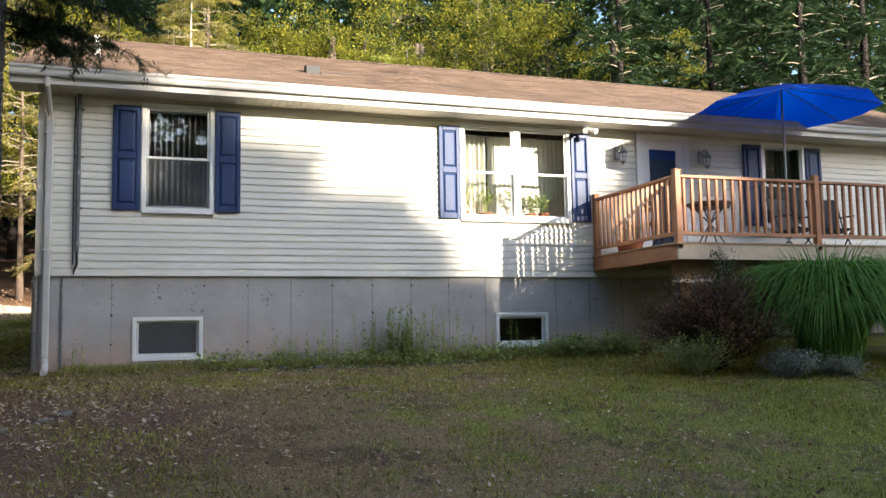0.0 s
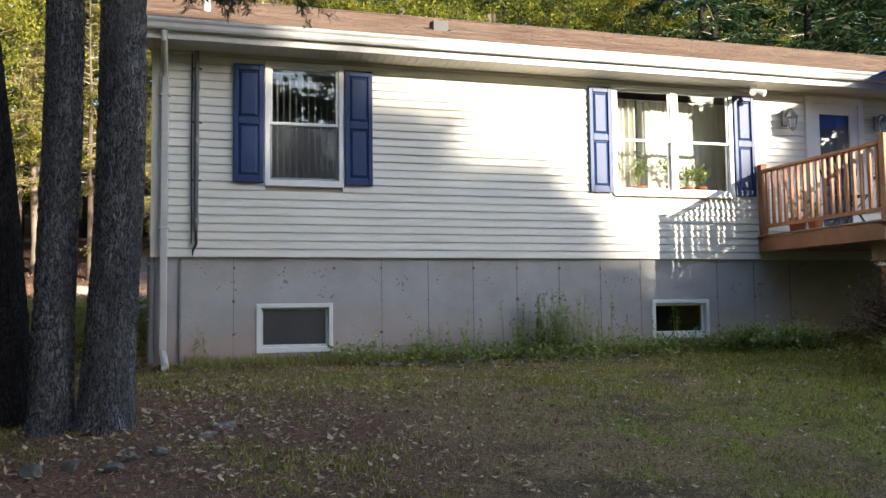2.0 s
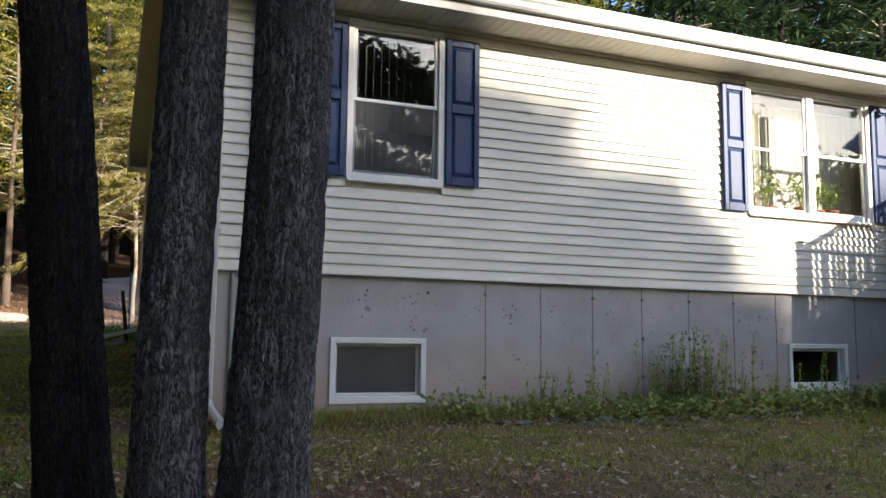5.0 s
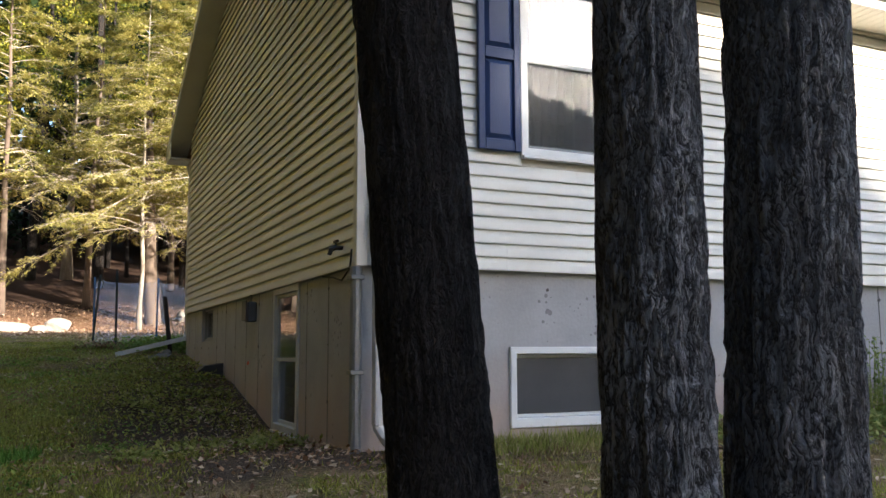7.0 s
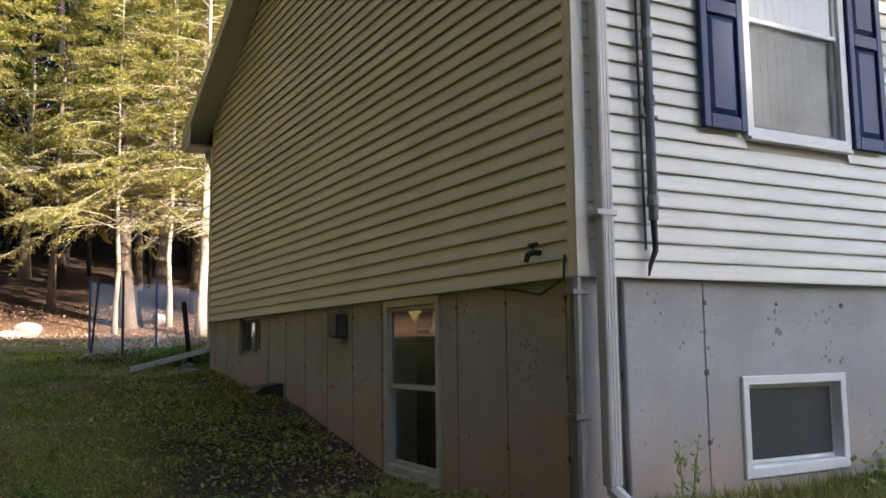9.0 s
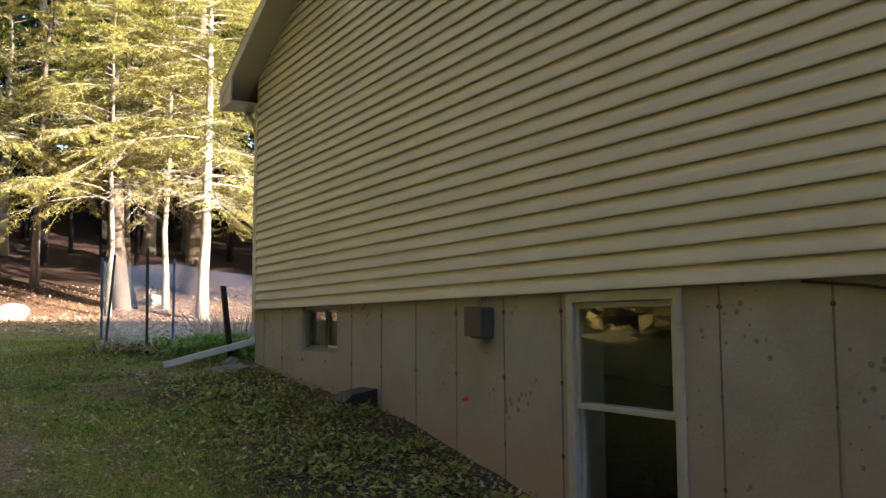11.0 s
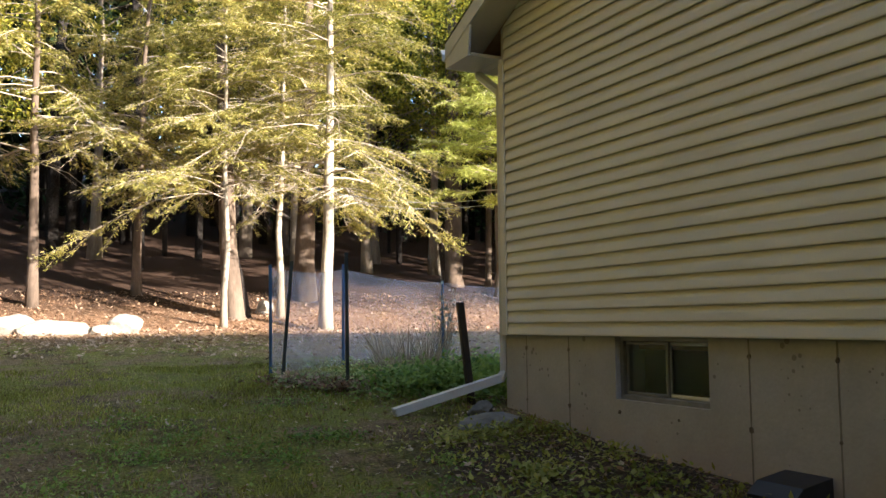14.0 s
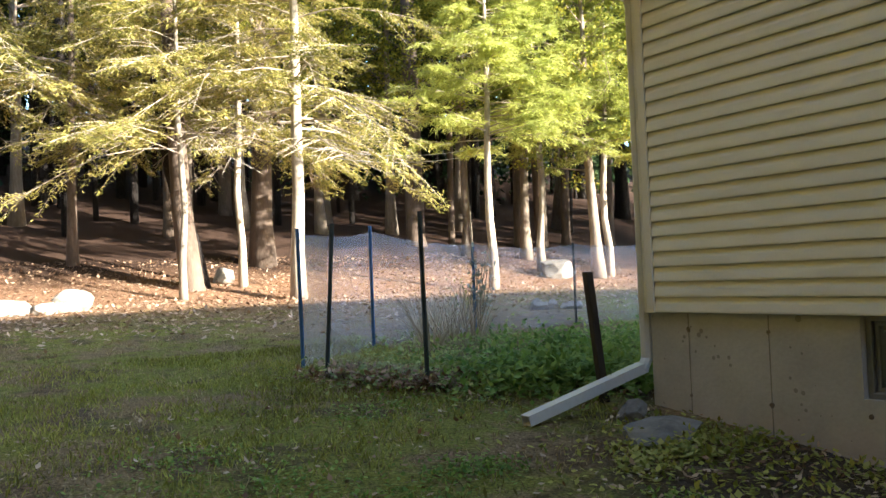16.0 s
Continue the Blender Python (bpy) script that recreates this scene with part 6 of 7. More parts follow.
for k, (x, y) in enumerate(((-0.72, -4.75), (-0.42, -4.88), (-0.20, -4.80), (0.02, -4.90), (0.13, -4.72), (-0.95, -4.7), (0.30, -4.62))):
    rock(x, y, r5.uniform(0.06, 0.11), r5.uniform(0.05, 0.08), r5.uniform(0.04, 0.07), 70 + k, SLATE, "small grey stone before the tree trunks", "stones by the trunks", turn=k)
rock(0.72, -3.9, 0.17, 0.10, 0.03, 90, SLATE, slab, "", 0.42, 0.3)
rock(0.60, -4.2, 0.13, 0.08, 0.02, 91, SLATE, slab, "", 0.42, 1.0)

spout = thing("downspout_extension", "white downspout extension lying across the ground", "pipe", (-0.5, 8.47, 1.75))
d = (Vector((-1.0, 8.48, 1.66)) - Vector((0.02, 8.46, 1.92)))
a, b = Vector((0.02, 8.46, 1.92)), Vector((-1.0, 8.48, 1.67))
g = Geo()
up = Vector((0, 0, 1)) - d.normalized() * d.normalized().z
side = d.normalized().cross(up.normalized())
v = []
for p in (a, b):
    for s, t in ((-1, -1), (1, -1), (1, 1), (-1, 1)):
        v.append(p + side * s * 0.042 + up.normalized() * t * 0.034)
for p in (b, b - d.normalized() * 0.2):
    for s, t in ((-1, -1), (1, -1), (1, 1), (-1, 1)):
        v.append(p + side * s * 0.037 + up.normalized() * t * 0.029)
f = [(i, (i + 1) % 4, 4 + (i + 1) % 4, 4 + i) for i in range(4)] + [(4 + i, 4 + (i + 1) % 4, 8 + (i + 1) % 4, 8 + i) for i in range(4)] + [(8 + i, 8 + (i + 1) % 4, 12 + (i + 1) % 4, 12 + i) for i in range(4)] + [(0, 3, 2, 1), (12, 13, 14, 15)]
part("pipe", g.add(v, f), FASCIA, spout)

cover = thing("drain_cover", "black plastic cover on the ground against the foundation", "cover", (-0.10, 5.22, gz(-0.1, 5.2)))
zc = gz(-0.1, 5.2)
g = Geo()
g.prism([(-0.26, zc - 0.05), (-0.28, zc + 0.05), (-0.20, zc + 0.115), (0.02, zc + 0.15), (0.02, zc - 0.05)], 5.07, 5.38, "y")
part("hood", g, BLACK, cover)
part("rim", Geo().box(-0.30, 5.05, zc - 0.03, 0.02, 5.40, zc + 0.025, 0.008), BLACK, cover)

# ---- the netted garden plot ----
GREENPOST = mat("green_steel", (0.012, 0.02, 0.018), (0.025, 0.035, 0.03), 8, 0.55, 0.05, 60, 0.2)
BLUEPOST = mat("blue_paint", (0.03, 0.09, 0.20), (0.05, 0.13, 0.27), 8, 0.55, 0.05, 60, 0.2)
OLDWOOD = mat("old_dark_wood", (0.018, 0.013, 0.010), (0.05, 0.036, 0.026), 9, 0.9, 0.3, 40, 0.3, stretch=(1, 1, 0.2))
fence = thing("garden_fence", "netting hung on thin metal stakes round a garden plot", "fence", (0, 11, 1.8))
stakes = [(-1.20, 11.50, 3.09, BLUEPOST, -0.02), (-1.25, 10.90, 3.09, GREENPOST, 0.10), (-0.92, 9.78, 3.10, GREENPOST, -0.02), (0.0, 12.4, 3.18, BLUEPOST, 0.0), (1.75, 13.0, 3.02, BLUEPOST, 0.0), (3.4, 13.0, 3.0, GREENPOST, 0.0), (6.5, 13.2, 3.05, GREENPOST, 0.0)]
for x, y, zt, m, lean in stakes:
    z0 = gz(x, y) - 0.1
    g = Geo().box(x - 0.017, y - 0.006, z0, x + 0.017, y + 0.006, zt).box(x - 0.005, y - 0.02, z0, x + 0.005, y + 0.006, zt)
    g.v = [(vx + lean * (vz - z0) / 1.4, vy, vz) for vx, vy, vz in g.v]
    part("stake", g, m, fence)


def net_run(pts, sag):
    g = Geo()
    n, rows = 16, 6
    for (x0, y0, t0), (x1, y1, t1) in zip(pts, pts[1:]):
        v = []
        for j in range(rows + 1):
            for i in range(n + 1):
                s = i / n
                x, y = x0 + (x1 - x0) * s, y0 + (y1 - y0) * s
                top = t0 + (t1 - t0) * s - sag * math.sin(math.pi * s)
                bot = gz(x, y) + 0.01
                q = j / rows
                bulge = 0.04 * math.sin(math.pi * q) * math.sin(9 * s + x0)
                v.append((x, y + bulge, bot + (top - bot) * q))
        g.add(v, [(j * (n + 1) + i, j * (n + 1) + i + 1, (j + 1) * (n + 1) + i + 1, (j + 1) * (n + 1) + i) for j in range(rows) for i in range(n)])
    part("netting", g, NET, fence, "fine pale plastic netting")


net_run([(-1.20, 11.50, 3.05), (0.0, 12.4, 3.12), (1.75, 13.0, 3.0), (3.4, 13.0, 2.98), (6.5, 13.2, 3.02)], 0.05)
net_run([(-1.20, 11.50, 3.05), (-1.20, 10.90, 3.0)], 0.03)
net_run([(-1.20, 10.90, 2.2), (-0.92, 9.78, 1.95)], 0.12)
g = Geo().box(-0.032, -0.025, 0, 0.032, 0.025, 0.95, 0.006)
z0 = gz(-0.17, 8.65) - 0.05
g.v = [(-0.17 + vx - 0.12 * vz, 8.65 + vy, z0 + vz) for vx, vy, vz in g.v]
solid("wooden_stake", g, OLDWOOD, "dark weathered wooden stake leaning by the house corner", "stake")

# service wires between the trees
for dz in (0.0, 0.16):
    pts = [(2.9 + 0.45 * i, 21.0 + 0.06 * i, 5.35 + dz - 0.3 * math.sin(math.pi * i / 12) * 0.7 + 0.03 * i) for i in range(13)]
    solid("service_wire", Geo().tube(pts, 0.010, 6), METAL, "slack pale service wire between the trees", "wire", "service wires")


# ---- plants ----
def tuft(name, seed, n, x, y, z, spread, height, arch, width, material, label, category, segs=6, group=""):
    """A clump of arching blades, each a narrow ribbon."""
    rg = np.random.default_rng(seed)
    quads = []
    for k in range(n):
        a = rg.random() * 2 * math.pi
        r0 = spread[0] * math.sqrt(rg.random())
        out = spread[1] * rg.uniform(0.25, 1.0)
        h = height * rg.uniform(0.6, 1.05)
        w = width * rg.uniform(0.7, 1.3)
        ts = np.linspace(0, 1, segs + 1)
        far = arch * out / spread[1]
        rr = r0 + out * ts ** 1.35
        zz = z + h * (ts * (1 + 1.5 * far) - 2.35 * far * ts ** 2)
        pts = np.stack([x + rr * math.cos(a), y + rr * math.sin(a), zz], 1)
        sd = np.array([-math.sin(a), math.cos(a), 0.0]) * w / 2
        sd = sd + rg.normal(0, w * 0.15, 3)
        wid = (1 - ts ** 2 * 0.9)[:, None]
        l, r = pts - sd * wid, pts + sd * wid
        quads.append(np.stack([l[:-1], r[:-1], r[1:], l[1:]], 1))
    ob = thing(name, label, category, (x, y, z), group)
    part("blade_mass", quads_mesh("blade_mass", np.concatenate(quads)), material, ob)["kind"] = "stuff"
    return ob


tuft("ornamental_grass", 3, 4200, 9.85, -3.4, gz(9.85, -3.4), (0.35, 1.45), 2.0, 0.95, 0.017, TALLGRASS, "tall arching clump of green ornamental grass before the deck", "ornamental grass", 7)
tuft("ornamental_grass", 4, 2600, 11.5, -3.2, gz(11.5, -3.2), (0.3, 1.3), 2.0, 0.95, 0.017, TALLGRASS, "tall arching clump of green ornamental grass before the deck", "ornamental grass", 7)


def bush(name, seed, x, y, r, h, twigs, leaves, leaf, material, label, category="shrub", twigmat=None):
    """A shrub of many arching twigs with small leaves along them."""
    rg = np.random.default_rng(seed)
    z = gz(x, y)
    b = thing(name, label, category, (x, y, z))
    wood, quads = Geo(), []
    for k in range(twigs):
        a = rg.random() * 6.28
        out = r * rg.uniform(0.3, 1.05)
        hh = h * rg.uniform(0.45, 1.05) * (1 - 0.35 * (out / r) ** 2)
        ts = np.linspace(0, 1, 5)
        line = np.stack([x + math.cos(a) * out * ts ** 1.2, y + math.sin(a) * out * ts ** 1.2, z + hh * (1.25 * ts - 0.25 * ts ** 3)], 1) + rg.normal(0, 0.03, (5, 3)) * ts[:, None]
        wood.tube([tuple(p) for p in line], [0.007, 0.006, 0.005, 0.004, 0.002], 4, False)
        q = rg.uniform(0.25, 1.0, leaves)
        pos = np.stack([np.interp(q, ts, line[:, i]) for i in range(3)], 1) + rg.normal(0, 0.05, (leaves, 3))
        way = unit(rg.normal(0, 1, (leaves, 3)))
        sd, _ = rot_rows(way)
        quads.append(blades(pos, way, sd, leaf * rg.uniform(0.6, 1.4, leaves), leaf * 0.6 * rg.uniform(0.6, 1.4, leaves)))
    part("branchwork", wood, twigmat or TWIG, b)["kind"] = "stuff"
    part("foliage", quads_mesh("foliage", np.concatenate(quads)), material, b)["kind"] = "stuff"
    return b


SILVER = leaf_mat("silver_leaves", (0.16, 0.19, 0.16), (0.27, 0.31, 0.27), (0.38, 0.42, 0.37), 0.3)
bush("barberry_bush", 5, 8.2, -3.25, 1.0, 1.35, 320, 70, 0.04, RUSTBUSH, "dark reddish-brown barberry bush before the deck", twigmat=BARK_DARK)
bush("green_shrub", 6, 7.75, -3.45, 0.6, 0.6, 90, 60, 0.035, WEED, "low green shrub at the foot of the barberry")
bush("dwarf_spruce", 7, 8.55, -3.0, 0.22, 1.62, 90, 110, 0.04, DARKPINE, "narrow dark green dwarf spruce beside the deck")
bush("silver_plant", 8, 8.75, -3.95, 0.4, 0.35, 70, 50, 0.035, SILVER, "low silvery grey plant in the flower bed")
bush("silver_plant", 9, 9.35, -4.1, 0.35, 0.25, 60, 50, 0.035, SILVER, "low silvery grey plant in the flower bed")
bush("fern", 10, 7.35, -0.9, 0.4, 0.35, 50, 40, 0.05, WEED, "low green ferny plant beside the deck", "fern")
bush("fern", 11, 8.1, -1.0, 0.45, 0.35, 50, 40, 0.05, WEED, "low green ferny plant beside the deck", "fern")
bush("currant_bush", 12, 1.75, 13.2, 0.28, 1.0, 10, 6, 0.06, WEED, "thin sapling inside the garden plot", "sapling")
bush("sapling", 13, 1.78, 12.95, 0.22, 1.55, 12, 14, 0.075, SILVER, "slender pale-leaved sapling in the garden plot", "sapling")
for k in range(3):
    tuft("dry_stalk_clump", 30 + k, 60, 0.35 + 0.33 * k, 11.8 + 0.1 * k, gz(0.5, 11.8), (0.18, 0.42), 0.62, 0.05, 0.010, DRYSTALK, "bundle of dry brown stalks in the garden plot", "stalks", 5, "dry stalks")


def cover_patch(name, seed, n, pts, spread, height, leaf, material, label):
    """Low leaves over a patch of ground."""
    rg = np.random.default_rng(seed)
    c = np.array(pts)[rg.integers(0, len(pts), n)]
    xy = c[:, :2] + rg.normal(0, 1, (n, 2)) * c[:, 2:3] * spread
    keep = ~((xy[:, 0] > -0.02) & (xy[:, 1] > 0.0) & (xy[:, 1] < DEEP + 0.02) & (xy[:, 0] < LONG))
    xy = xy[keep]
    n = len(xy)
    z = ground_z(xy[:, 0], xy[:, 1]) + rg.random(n) ** 1.5 * height
    base = np.stack([xy[:, 0], xy[:, 1], z], 1)
    way = unit(rg.normal(0, 1, (n, 3)) * np.array([1, 1, 0.5]) + np.array([0, 0, 0.35]))
    sd, _ = rot_rows(way)
    q = blades(base, way, sd, leaf * rg.uniform(0.6, 1.4, n), leaf * 0.7 * rg.uniform(0.6, 1.4, n))
    return tagged(part(name, quads_mesh(name, q), material), label, "plants", kind="stuff")


cover_patch("garden_greens", 60, 9000, [(0.9, 9.9, 0.55), (1.7, 10.4, 0.6), (0.2, 9.5, 0.4), (2.6, 11.0, 0.7), (-0.2, 9.3, 0.3), (0.5, 9.0, 0.3)], 1.0, 0.20, 0.07, GARDENLEAF, "low green plants growing in the garden plot")
cover_patch("garden_weeds", 61, 4000, [(-0.8, 10.4, 0.4), (-0.5, 9.6, 0.35), (0.0, 11.0, 0.5), (1.0, 12.0, 0.6)], 1.0, 0.12, 0.05, WEED, "weeds among the garden stakes")


cover_patch("bank_weeds", 62, 4200, [(-0.5, 4.5, 0.5), (-0.6, 6.0, 0.5), (-0.9, 7.0, 0.5), (-1.4, 5.2, 0.6), (-0.5, 7.6, 0.35), (-1.2, 3.4, 0.6)], 1.0, 0.06, 0.042, GRASSBLADE, "small leafy weeds on the bank beside the foundation")
cover_patch("post_weeds", 63, 1200, [(-1.25, 10.8, 0.14), (-0.92, 9.75, 0.14), (-1.1, 10.2, 0.2)], 1.0, 0.10, 0.06, LITTER, "dead leaves caught at the foot of the netting")


def fern_plant(x, y, seed, tall=1.0):
    """A tall weed: a stalk with many small leaves."""
    rg = np.random.default_rng(seed)
    z, h = gz(x, y), rg.uniform(0.35, 0.85) * tall
    w = thing("weed", "tall leafy weed against the foundation", "weed", (x, y, z), "weeds along the foundation")
    top = np.array([x + rg.normal(0, 0.05), y + rg.normal(0, 0.03) - 0.03, z + h])
    st = Geo().tube([(x, y, z - 0.03), tuple((np.array([x, y, z]) + top) / 2 + rg.normal(0, 0.015, 3)), tuple(top)], [0.006, 0.005, 0.002], 5, False)
    part("stalk", st, WEED, w)
    m = int(70 * h + 20)
    q = rg.uniform(0.1, 1.02, m)
    base = np.array([x, y, z]) + np.outer(q, top - np.array([x, y, z])) + rg.normal(0, 0.016, (m, 3))
    way = unit(rg.normal(0, 1, (m, 3)) * np.array([1, 1, 0.4]) + np.array([0, 0, 0.3]))
    sd, _ = rot_rows(way)
    part("foliage", quads_mesh("foliage", blades(base, way, sd, 0.075 * (1.15 - q * 0.6) * rg.uniform(0.6, 1.3, m), 0.022 * rg.uniform(0.6, 1.3, m))), WEED, w)


rw = random.Random(9)
for k in range(46):
    fern_plant(rw.gauss(4.95, 0.50), rw.uniform(-0.50, -0.12), 200 + k)
for k in range(30):
    fern_plant(rw.uniform(3.0, 6.4), rw.uniform(-0.55, -0.10), 300 + k, 0.55)
for k in range(16):
    fern_plant(rw.uniform(0.4, 7.6), rw.uniform(-0.3, -0.08), 260 + k, 0.6)
cover_patch("wall_weeds", 64, 5200, [(3.2, -0.35, 0.25), (3.9, -0.40, 0.28), (4.6, -0.42, 0.30), (5.2, -0.45, 0.30), (5.8, -0.45, 0.28), (6.3, -0.55, 0.25), (7.2, -0.6, 0.3), (7.9, -0.8, 0.35), (2.4, -0.25, 0.2)], 1.0, 0.20, 0.06, WEED, "low weeds along the foot of the foundation")


def grass(name, seed, n, xr, yr, height, width, material, label, mask=None):
    rg = np.random.default_rng(seed)
    x, y = rg.uniform(*xr, n), rg.uniform(*yr, n)
    keep = ~((x > -0.02) & (y > 0.04) & (y < DEEP) & (x < LONG))
    if mask is not None:
        keep &= mask(x, y, rg)
    x, y = x[keep], y[keep]
    n = len(x)
    base = np.stack([x, y, ground_z(x, y) - 0.01], 1)
    way = unit(rg.normal(0, 0.55, (n, 3)) * np.array([1, 1, 0]) + np.array([0, 0, 1.0]))
    a = rg.random(n) * 6.28
    sd = np.stack([np.cos(a), np.sin(a), np.zeros(n)], 1)
    q = blades(base, way, sd, height * rg.uniform(0.5, 1.3, n), width * rg.uniform(0.6, 1.3, n))
    return tagged(part(name, quads_mesh(name, q), material), label, "grass", kind="stuff")


def cloud(x, y, size, seed):
    """Smooth noise from 0 to 1 over the plan, with patches of about the given size."""
    tab = np.random.default_rng(seed).random((64, 64))
    u, v = x / size + 1000, y / size + 1000
    i, j = np.floor(u).astype(int), np.floor(v).astype(int)
    a, b = u - i, v - j
    a, b = a * a * (3 - 2 * a), b * b * (3 - 2 * b)
    i, j, k, l = i % 64, j % 64, (i + 1) % 64, (j + 1) % 64
    return (tab[i, j] * (1 - a) + tab[k, j] * a) * (1 - b) + (tab[i, l] * (1 - a) + tab[k, l] * a) * b


def green_share(x, y):
    """Green grows in patches, more towards the deck and beside the house."""
    patch = (cloud(x, y, 1.3, 1) - 0.5) * 1.7 + (cloud(x, y, 0.45, 2) - 0.5) * 1.5 + (cloud(x, y, 0.16, 3) - 0.5) * 1.1
    east = 0.02 + 0.85 * np.clip((x - 3.0) / 5, 0, 1)
    side = 0.40 * np.clip((y + 4) / 3.5, 0, 1) * (x < 0.8)
    bank = np.clip((x + 1.9) / 1.0, 0, 1) * (y > -0.8) * (y < 7.6) * (x < 0.1)
    return np.clip(np.maximum(east, side) + patch * 0.8 - 0.6 * bank, 0.01, 1)


def patchy(x, y, rg):
    return rg.random(len(x)) < green_share(x, y)


def sparse(x, y, rg):
    """Dry grass fills what the green leaves, in tufts, and is thin on the bank and round the trunks."""
    bank = np.clip((x + 1.9) / 1.0, 0, 1) * (y > -0.8) * (y < 7.6) * (x < 0.1)
    trunks = np.exp(-((x + 0.1) ** 2 + (y + 4.3) ** 2) / 2.6)
    return rg.random(len(x)) < np.clip(0.15 + 1.1 * cloud(x, y, 0.22, 4) - 0.5 * green_share(x, y) - 0.8 * bank - 0.5 * trunks, 0.02, 1)


DRYGRASS = leaf_mat("dry_grass", (0.085, 0.058, 0.025), (0.27, 0.195, 0.090), (0.52, 0.41, 0.22), 0.25)
grass("lawn_grass", 70, 230000, (-2.5, 11), (-9.0, 0.0), 0.055, 0.008, GRASSBLADE, "short uneven green lawn grass", patchy)
grass("side_lawn_grass", 75, 250000, (-5.8, 0.1), (-4.0, 13), 0.055, 0.008, GRASSBLADE, "short patchy green grass beside the house", patchy)
grass("dry_grass", 71, 120000, (-3.5, 11), (-9.0, 0), 0.045, 0.008, DRYGRASS, "short dry brown grass between the green", sparse)
grass("side_dry_grass", 76, 70000, (-5.8, 2), (-4, 18), 0.045, 0.008, DRYGRASS, "short dry grass on the lawn beside the house", sparse)
grass("strip_grass", 72, 9000, (0.35, 7.2), (-0.5, 0.03), 0.13, 0.008, STRIPGRASS, "long grass along the foot of the foundation")
grass("strip_dry_grass", 73, 3000, (0.35, 5.0), (-0.6, 0.03), 0.11, 0.008, DRYGRASS, "long dry grass along the foot of the foundation")
grass("near_clump", 74, 1500, (-2.6, -1.9), (1.5, 2.4), 0.13, 0.010, TALLGRASS, "fresh green clump of grass in the lawn", lambda x, y, rg: ((x + 2.25) ** 2 + (y - 1.9) ** 2) < 0.10)


rc = random.Random(31)
spots = [(rc.uniform(-5.2, -1.2), rc.uniform(-3.0, 9.5), rc.uniform(0.08, 0.30)) for k in range(120)]
cover_patch("lawn_clover", 65, 26000, spots, 1.0, 0.035, 0.032, GARDENLEAF, "low leafy clumps of clover and moss in the lawn")
spots = [(rc.uniform(-1.4, -0.15), rc.uniform(0.6, 7.6), rc.uniform(0.06, 0.20)) for k in range(45)]
cover_patch("bank_clover", 66, 6000, spots, 1.0, 0.07, 0.045, STRIPGRASS, "small green plants on the bare bank")


def litter(name, seed, n, xr, yr, size, label, mask=None, material=None):
    """Fallen leaves, curled, lying about."""
    rg = np.random.default_rng(seed)
    x, y = rg.uniform(*xr, n), rg.uniform(*yr, n)
    keep = ~((x > -0.02) & (y > 0.04) & (y < DEEP) & (x < LONG))
    if mask is not None:
        keep &= mask(x, y, rg)
    x, y = x[keep], y[keep]
    n = len(x)
    base = np.stack([x, y, ground_z(x, y) + rg.uniform(0.012, 0.04, n)], 1)
    way = unit(rg.normal(0, 1, (n, 3)) * np.array([1, 1, 0.28]))
    sd = unit(np.cross(way, np.array([0, 0, 1.0])) + rg.normal(0, 0.25, (n, 3)))
    q = blades(base, way, sd, size * rg.uniform(0.5, 1.4, n), size * 0.75 * rg.uniform(0.5, 1.3, n))
    q[:, 2, 2] += size * rg.uniform(-0.05, 0.3, n)
    return tagged(part(name, quads_mesh(name, q), material or LITTER), label, "leaves", kind="stuff")


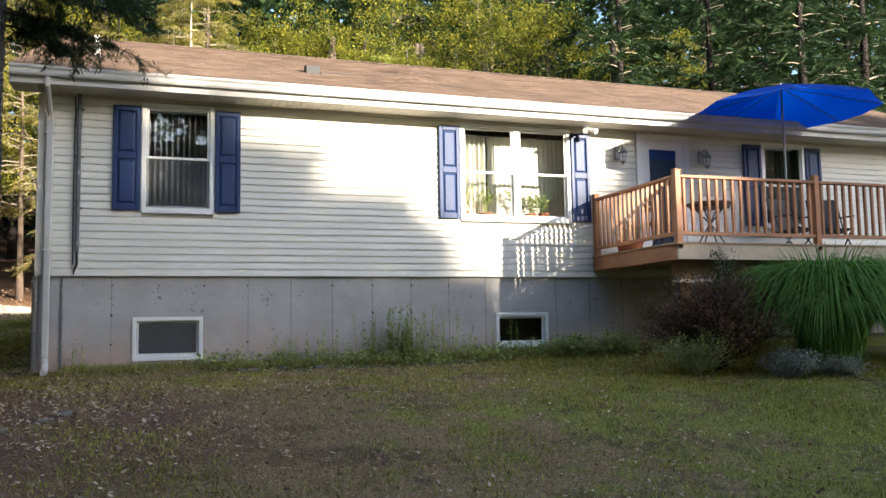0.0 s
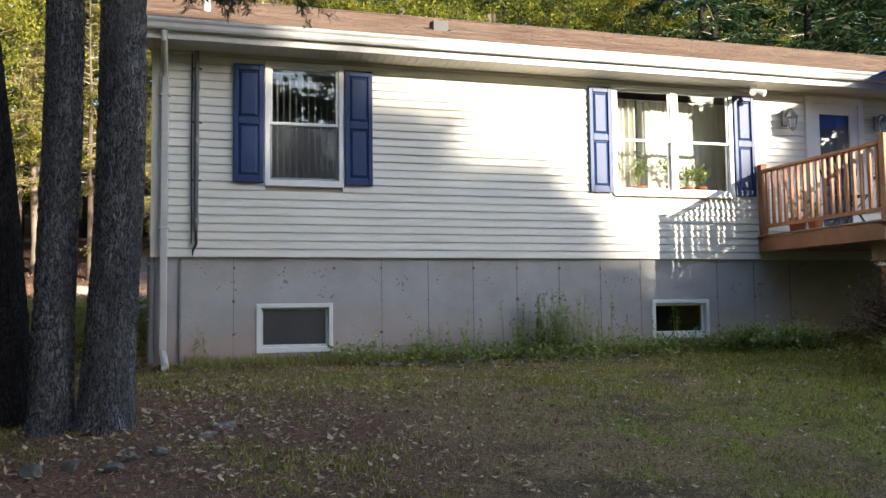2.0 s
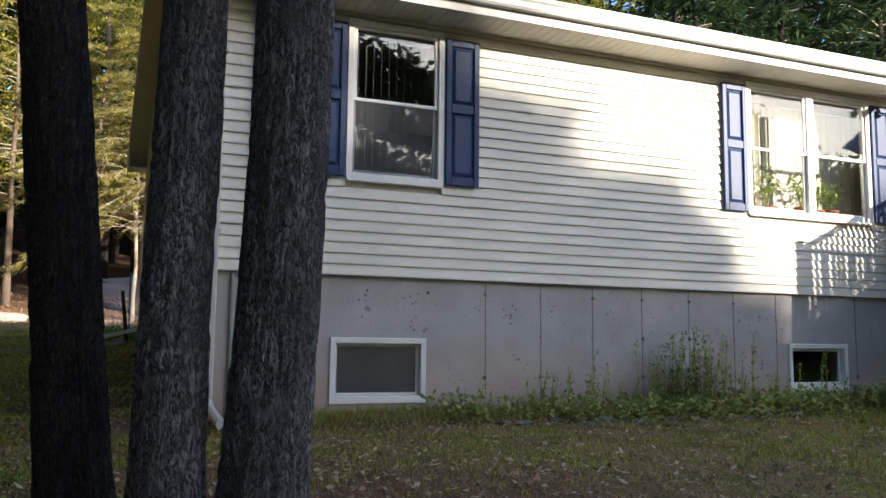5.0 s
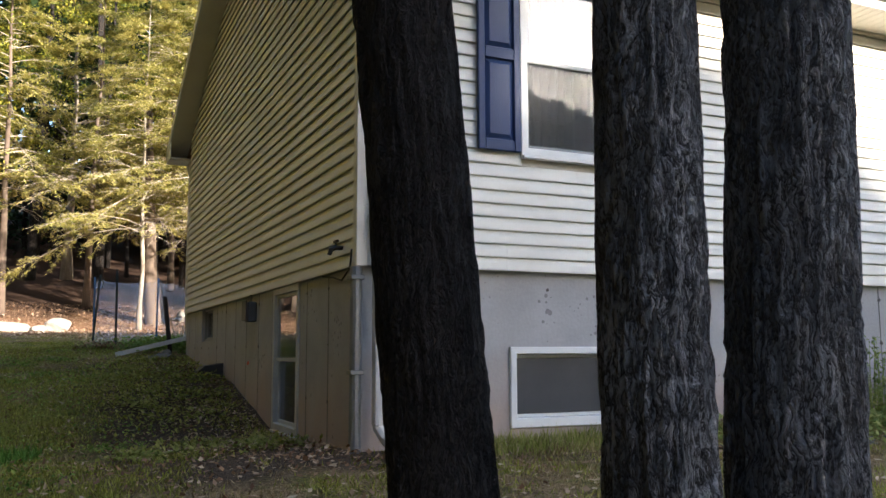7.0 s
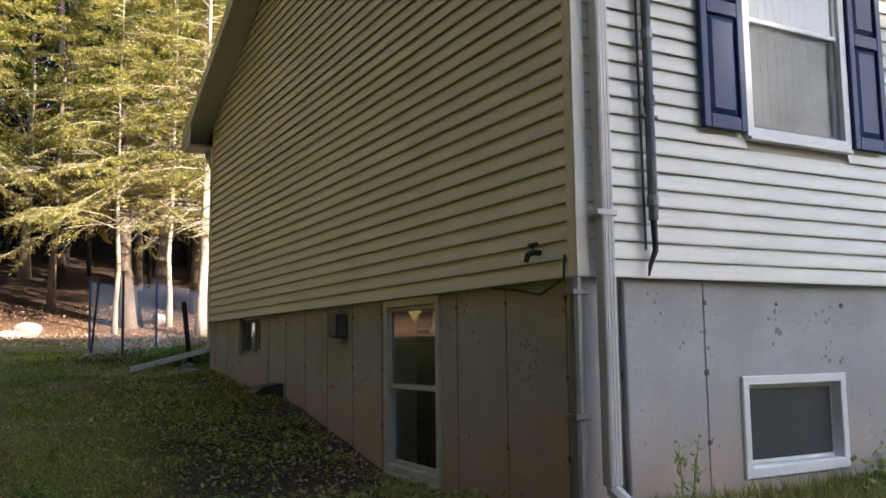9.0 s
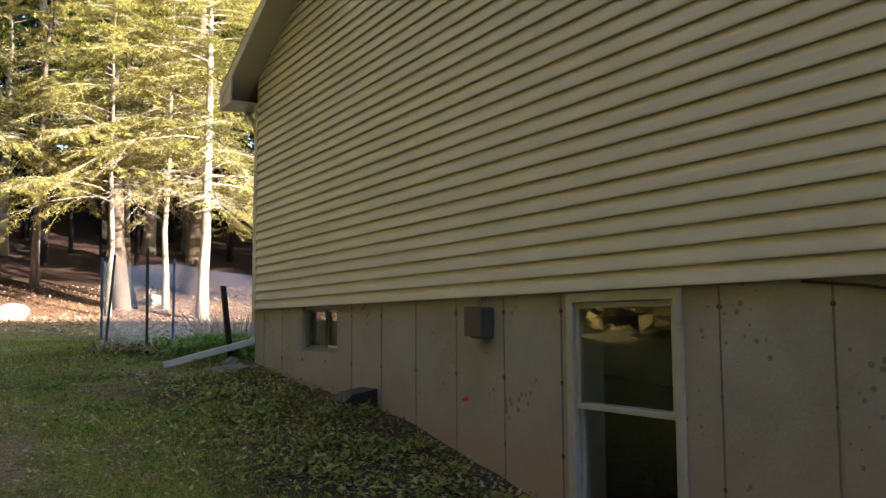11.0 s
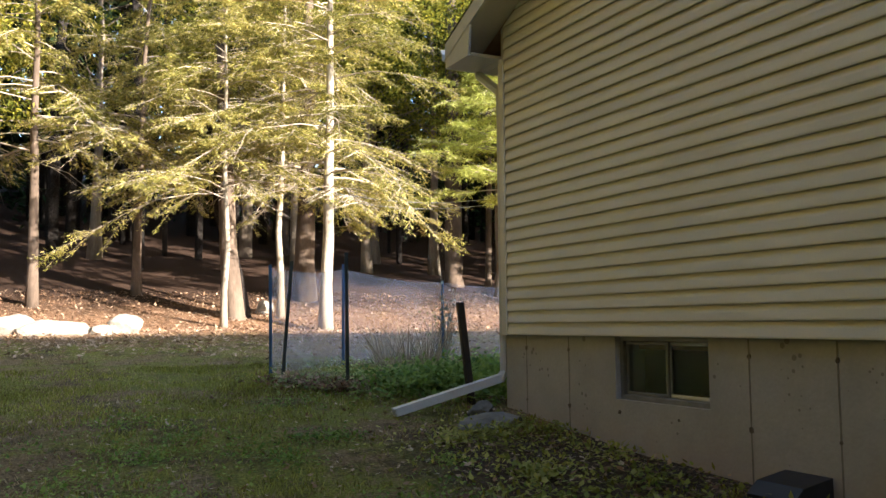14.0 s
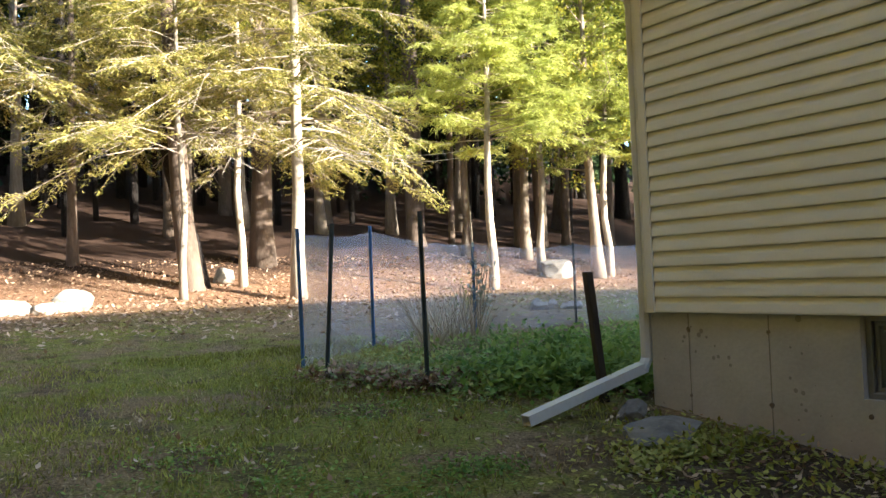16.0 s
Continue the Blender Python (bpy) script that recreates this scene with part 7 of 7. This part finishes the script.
litter("fallen_leaves", 80, 9000, (-5.5, 10), (-10, 0), 0.045, "dry brown and pale leaves strewn over the lawn")
litter("trunk_leaves", 84, 9000, (-3.5, 3.5), (-7.5, -0.9), 0.05, "thick reddish-brown leaf litter round the tree trunks", lambda x, y, rg: rg.random(len(x)) < np.exp(-((x - 0.3) ** 2 + (y + 4.0) ** 2) / 5.0) * (0.3 + cloud(x, y, 0.5, 5)))
litter("fallen_leaves_side", 81, 6000, (-6, 1), (-4, 10), 0.042, "dry leaves strewn over the lawn beside the house")
litter("leaf_drift", 82, 6000, (-1.9, 0.02), (-0.6, 7.5), 0.042, "drift of dead leaves against the foundation", lambda x, y, rg: rg.random(len(x)) < np.exp(x / 0.9))
litter("forest_leaves", 83, 22000, (-7, 14), (13.5, 26), 0.085, "pale dry leaves covering the ground before the woods", lambda x, y, rg: rg.random(len(x)) < np.clip((y - 13.5) / 6, 0.08, 1), PALELITTER)

# drooping evergreen bough by the stout trunk
def bough(tree, p0, ways, seed):
    rg = np.random.default_rng(seed)
    wood, quads = Geo(), []
    for az, ln, drop, z in ways:
        ts = np.linspace(0, 1, 6)
        o = np.array(p0) + np.array([0, 0, z])
        line = o + np.outer(ts * ln, [math.cos(az), math.sin(az), 0.15]) - np.outer(ts ** 2 * drop, [0, 0, 1])
        wood.tube([tuple(p) for p in line], [0.016, 0.013, 0.01, 0.008, 0.006, 0.003], 5, False)
        for j in range(34):
            s = rg.uniform(0.2, 1)
            b = np.array([np.interp(s, ts, line[:, i]) for i in range(3)])
            tw = unit(np.array([math.cos(az) * 0.6, math.sin(az) * 0.6, -0.35]) + rg.normal(0, 0.5, 3))
            e = b + tw * rg.uniform(0.12, 0.32)
            wood.tube([tuple(b), tuple(e)], [0.004, 0.002], 3, False)
            m = 60
            q = rg.random(m)
            base = b + np.outer(q, e - b) + rg.normal(0, 0.012, (m, 3))
            way = unit(tw * 0.6 + rg.normal(0, 0.6, (m, 3)))
            sd, _ = rot_rows(way)
            quads.append(blades(base, way, sd, rg.uniform(0.05, 0.10, m), rg.uniform(0.008, 0.014, m)))
    bo = part("bough", wood, BARK_DARK, tree)
    part("needles", quads_mesh("needles", np.concatenate(quads)), DARKPINE, bo, "dark green needles")["kind"] = "stuff"


bough(tree_c, (0.02, -3.84, 4.28), [(0.2, 1.35, 0.40, 0.15), (-0.25, 1.2, 0.35, 0.35), (0.5, 1.0, 0.3, 0.1), (0.0, 1.3, 0.3, 0.5), (-0.6, 1.0, 0.3, 0.45), (0.3, 1.5, 0.45, 0.65), (-0.1, 0.9, 0.45, 0.2), (0.9, 0.9, 0.35, 0.3)], 90)
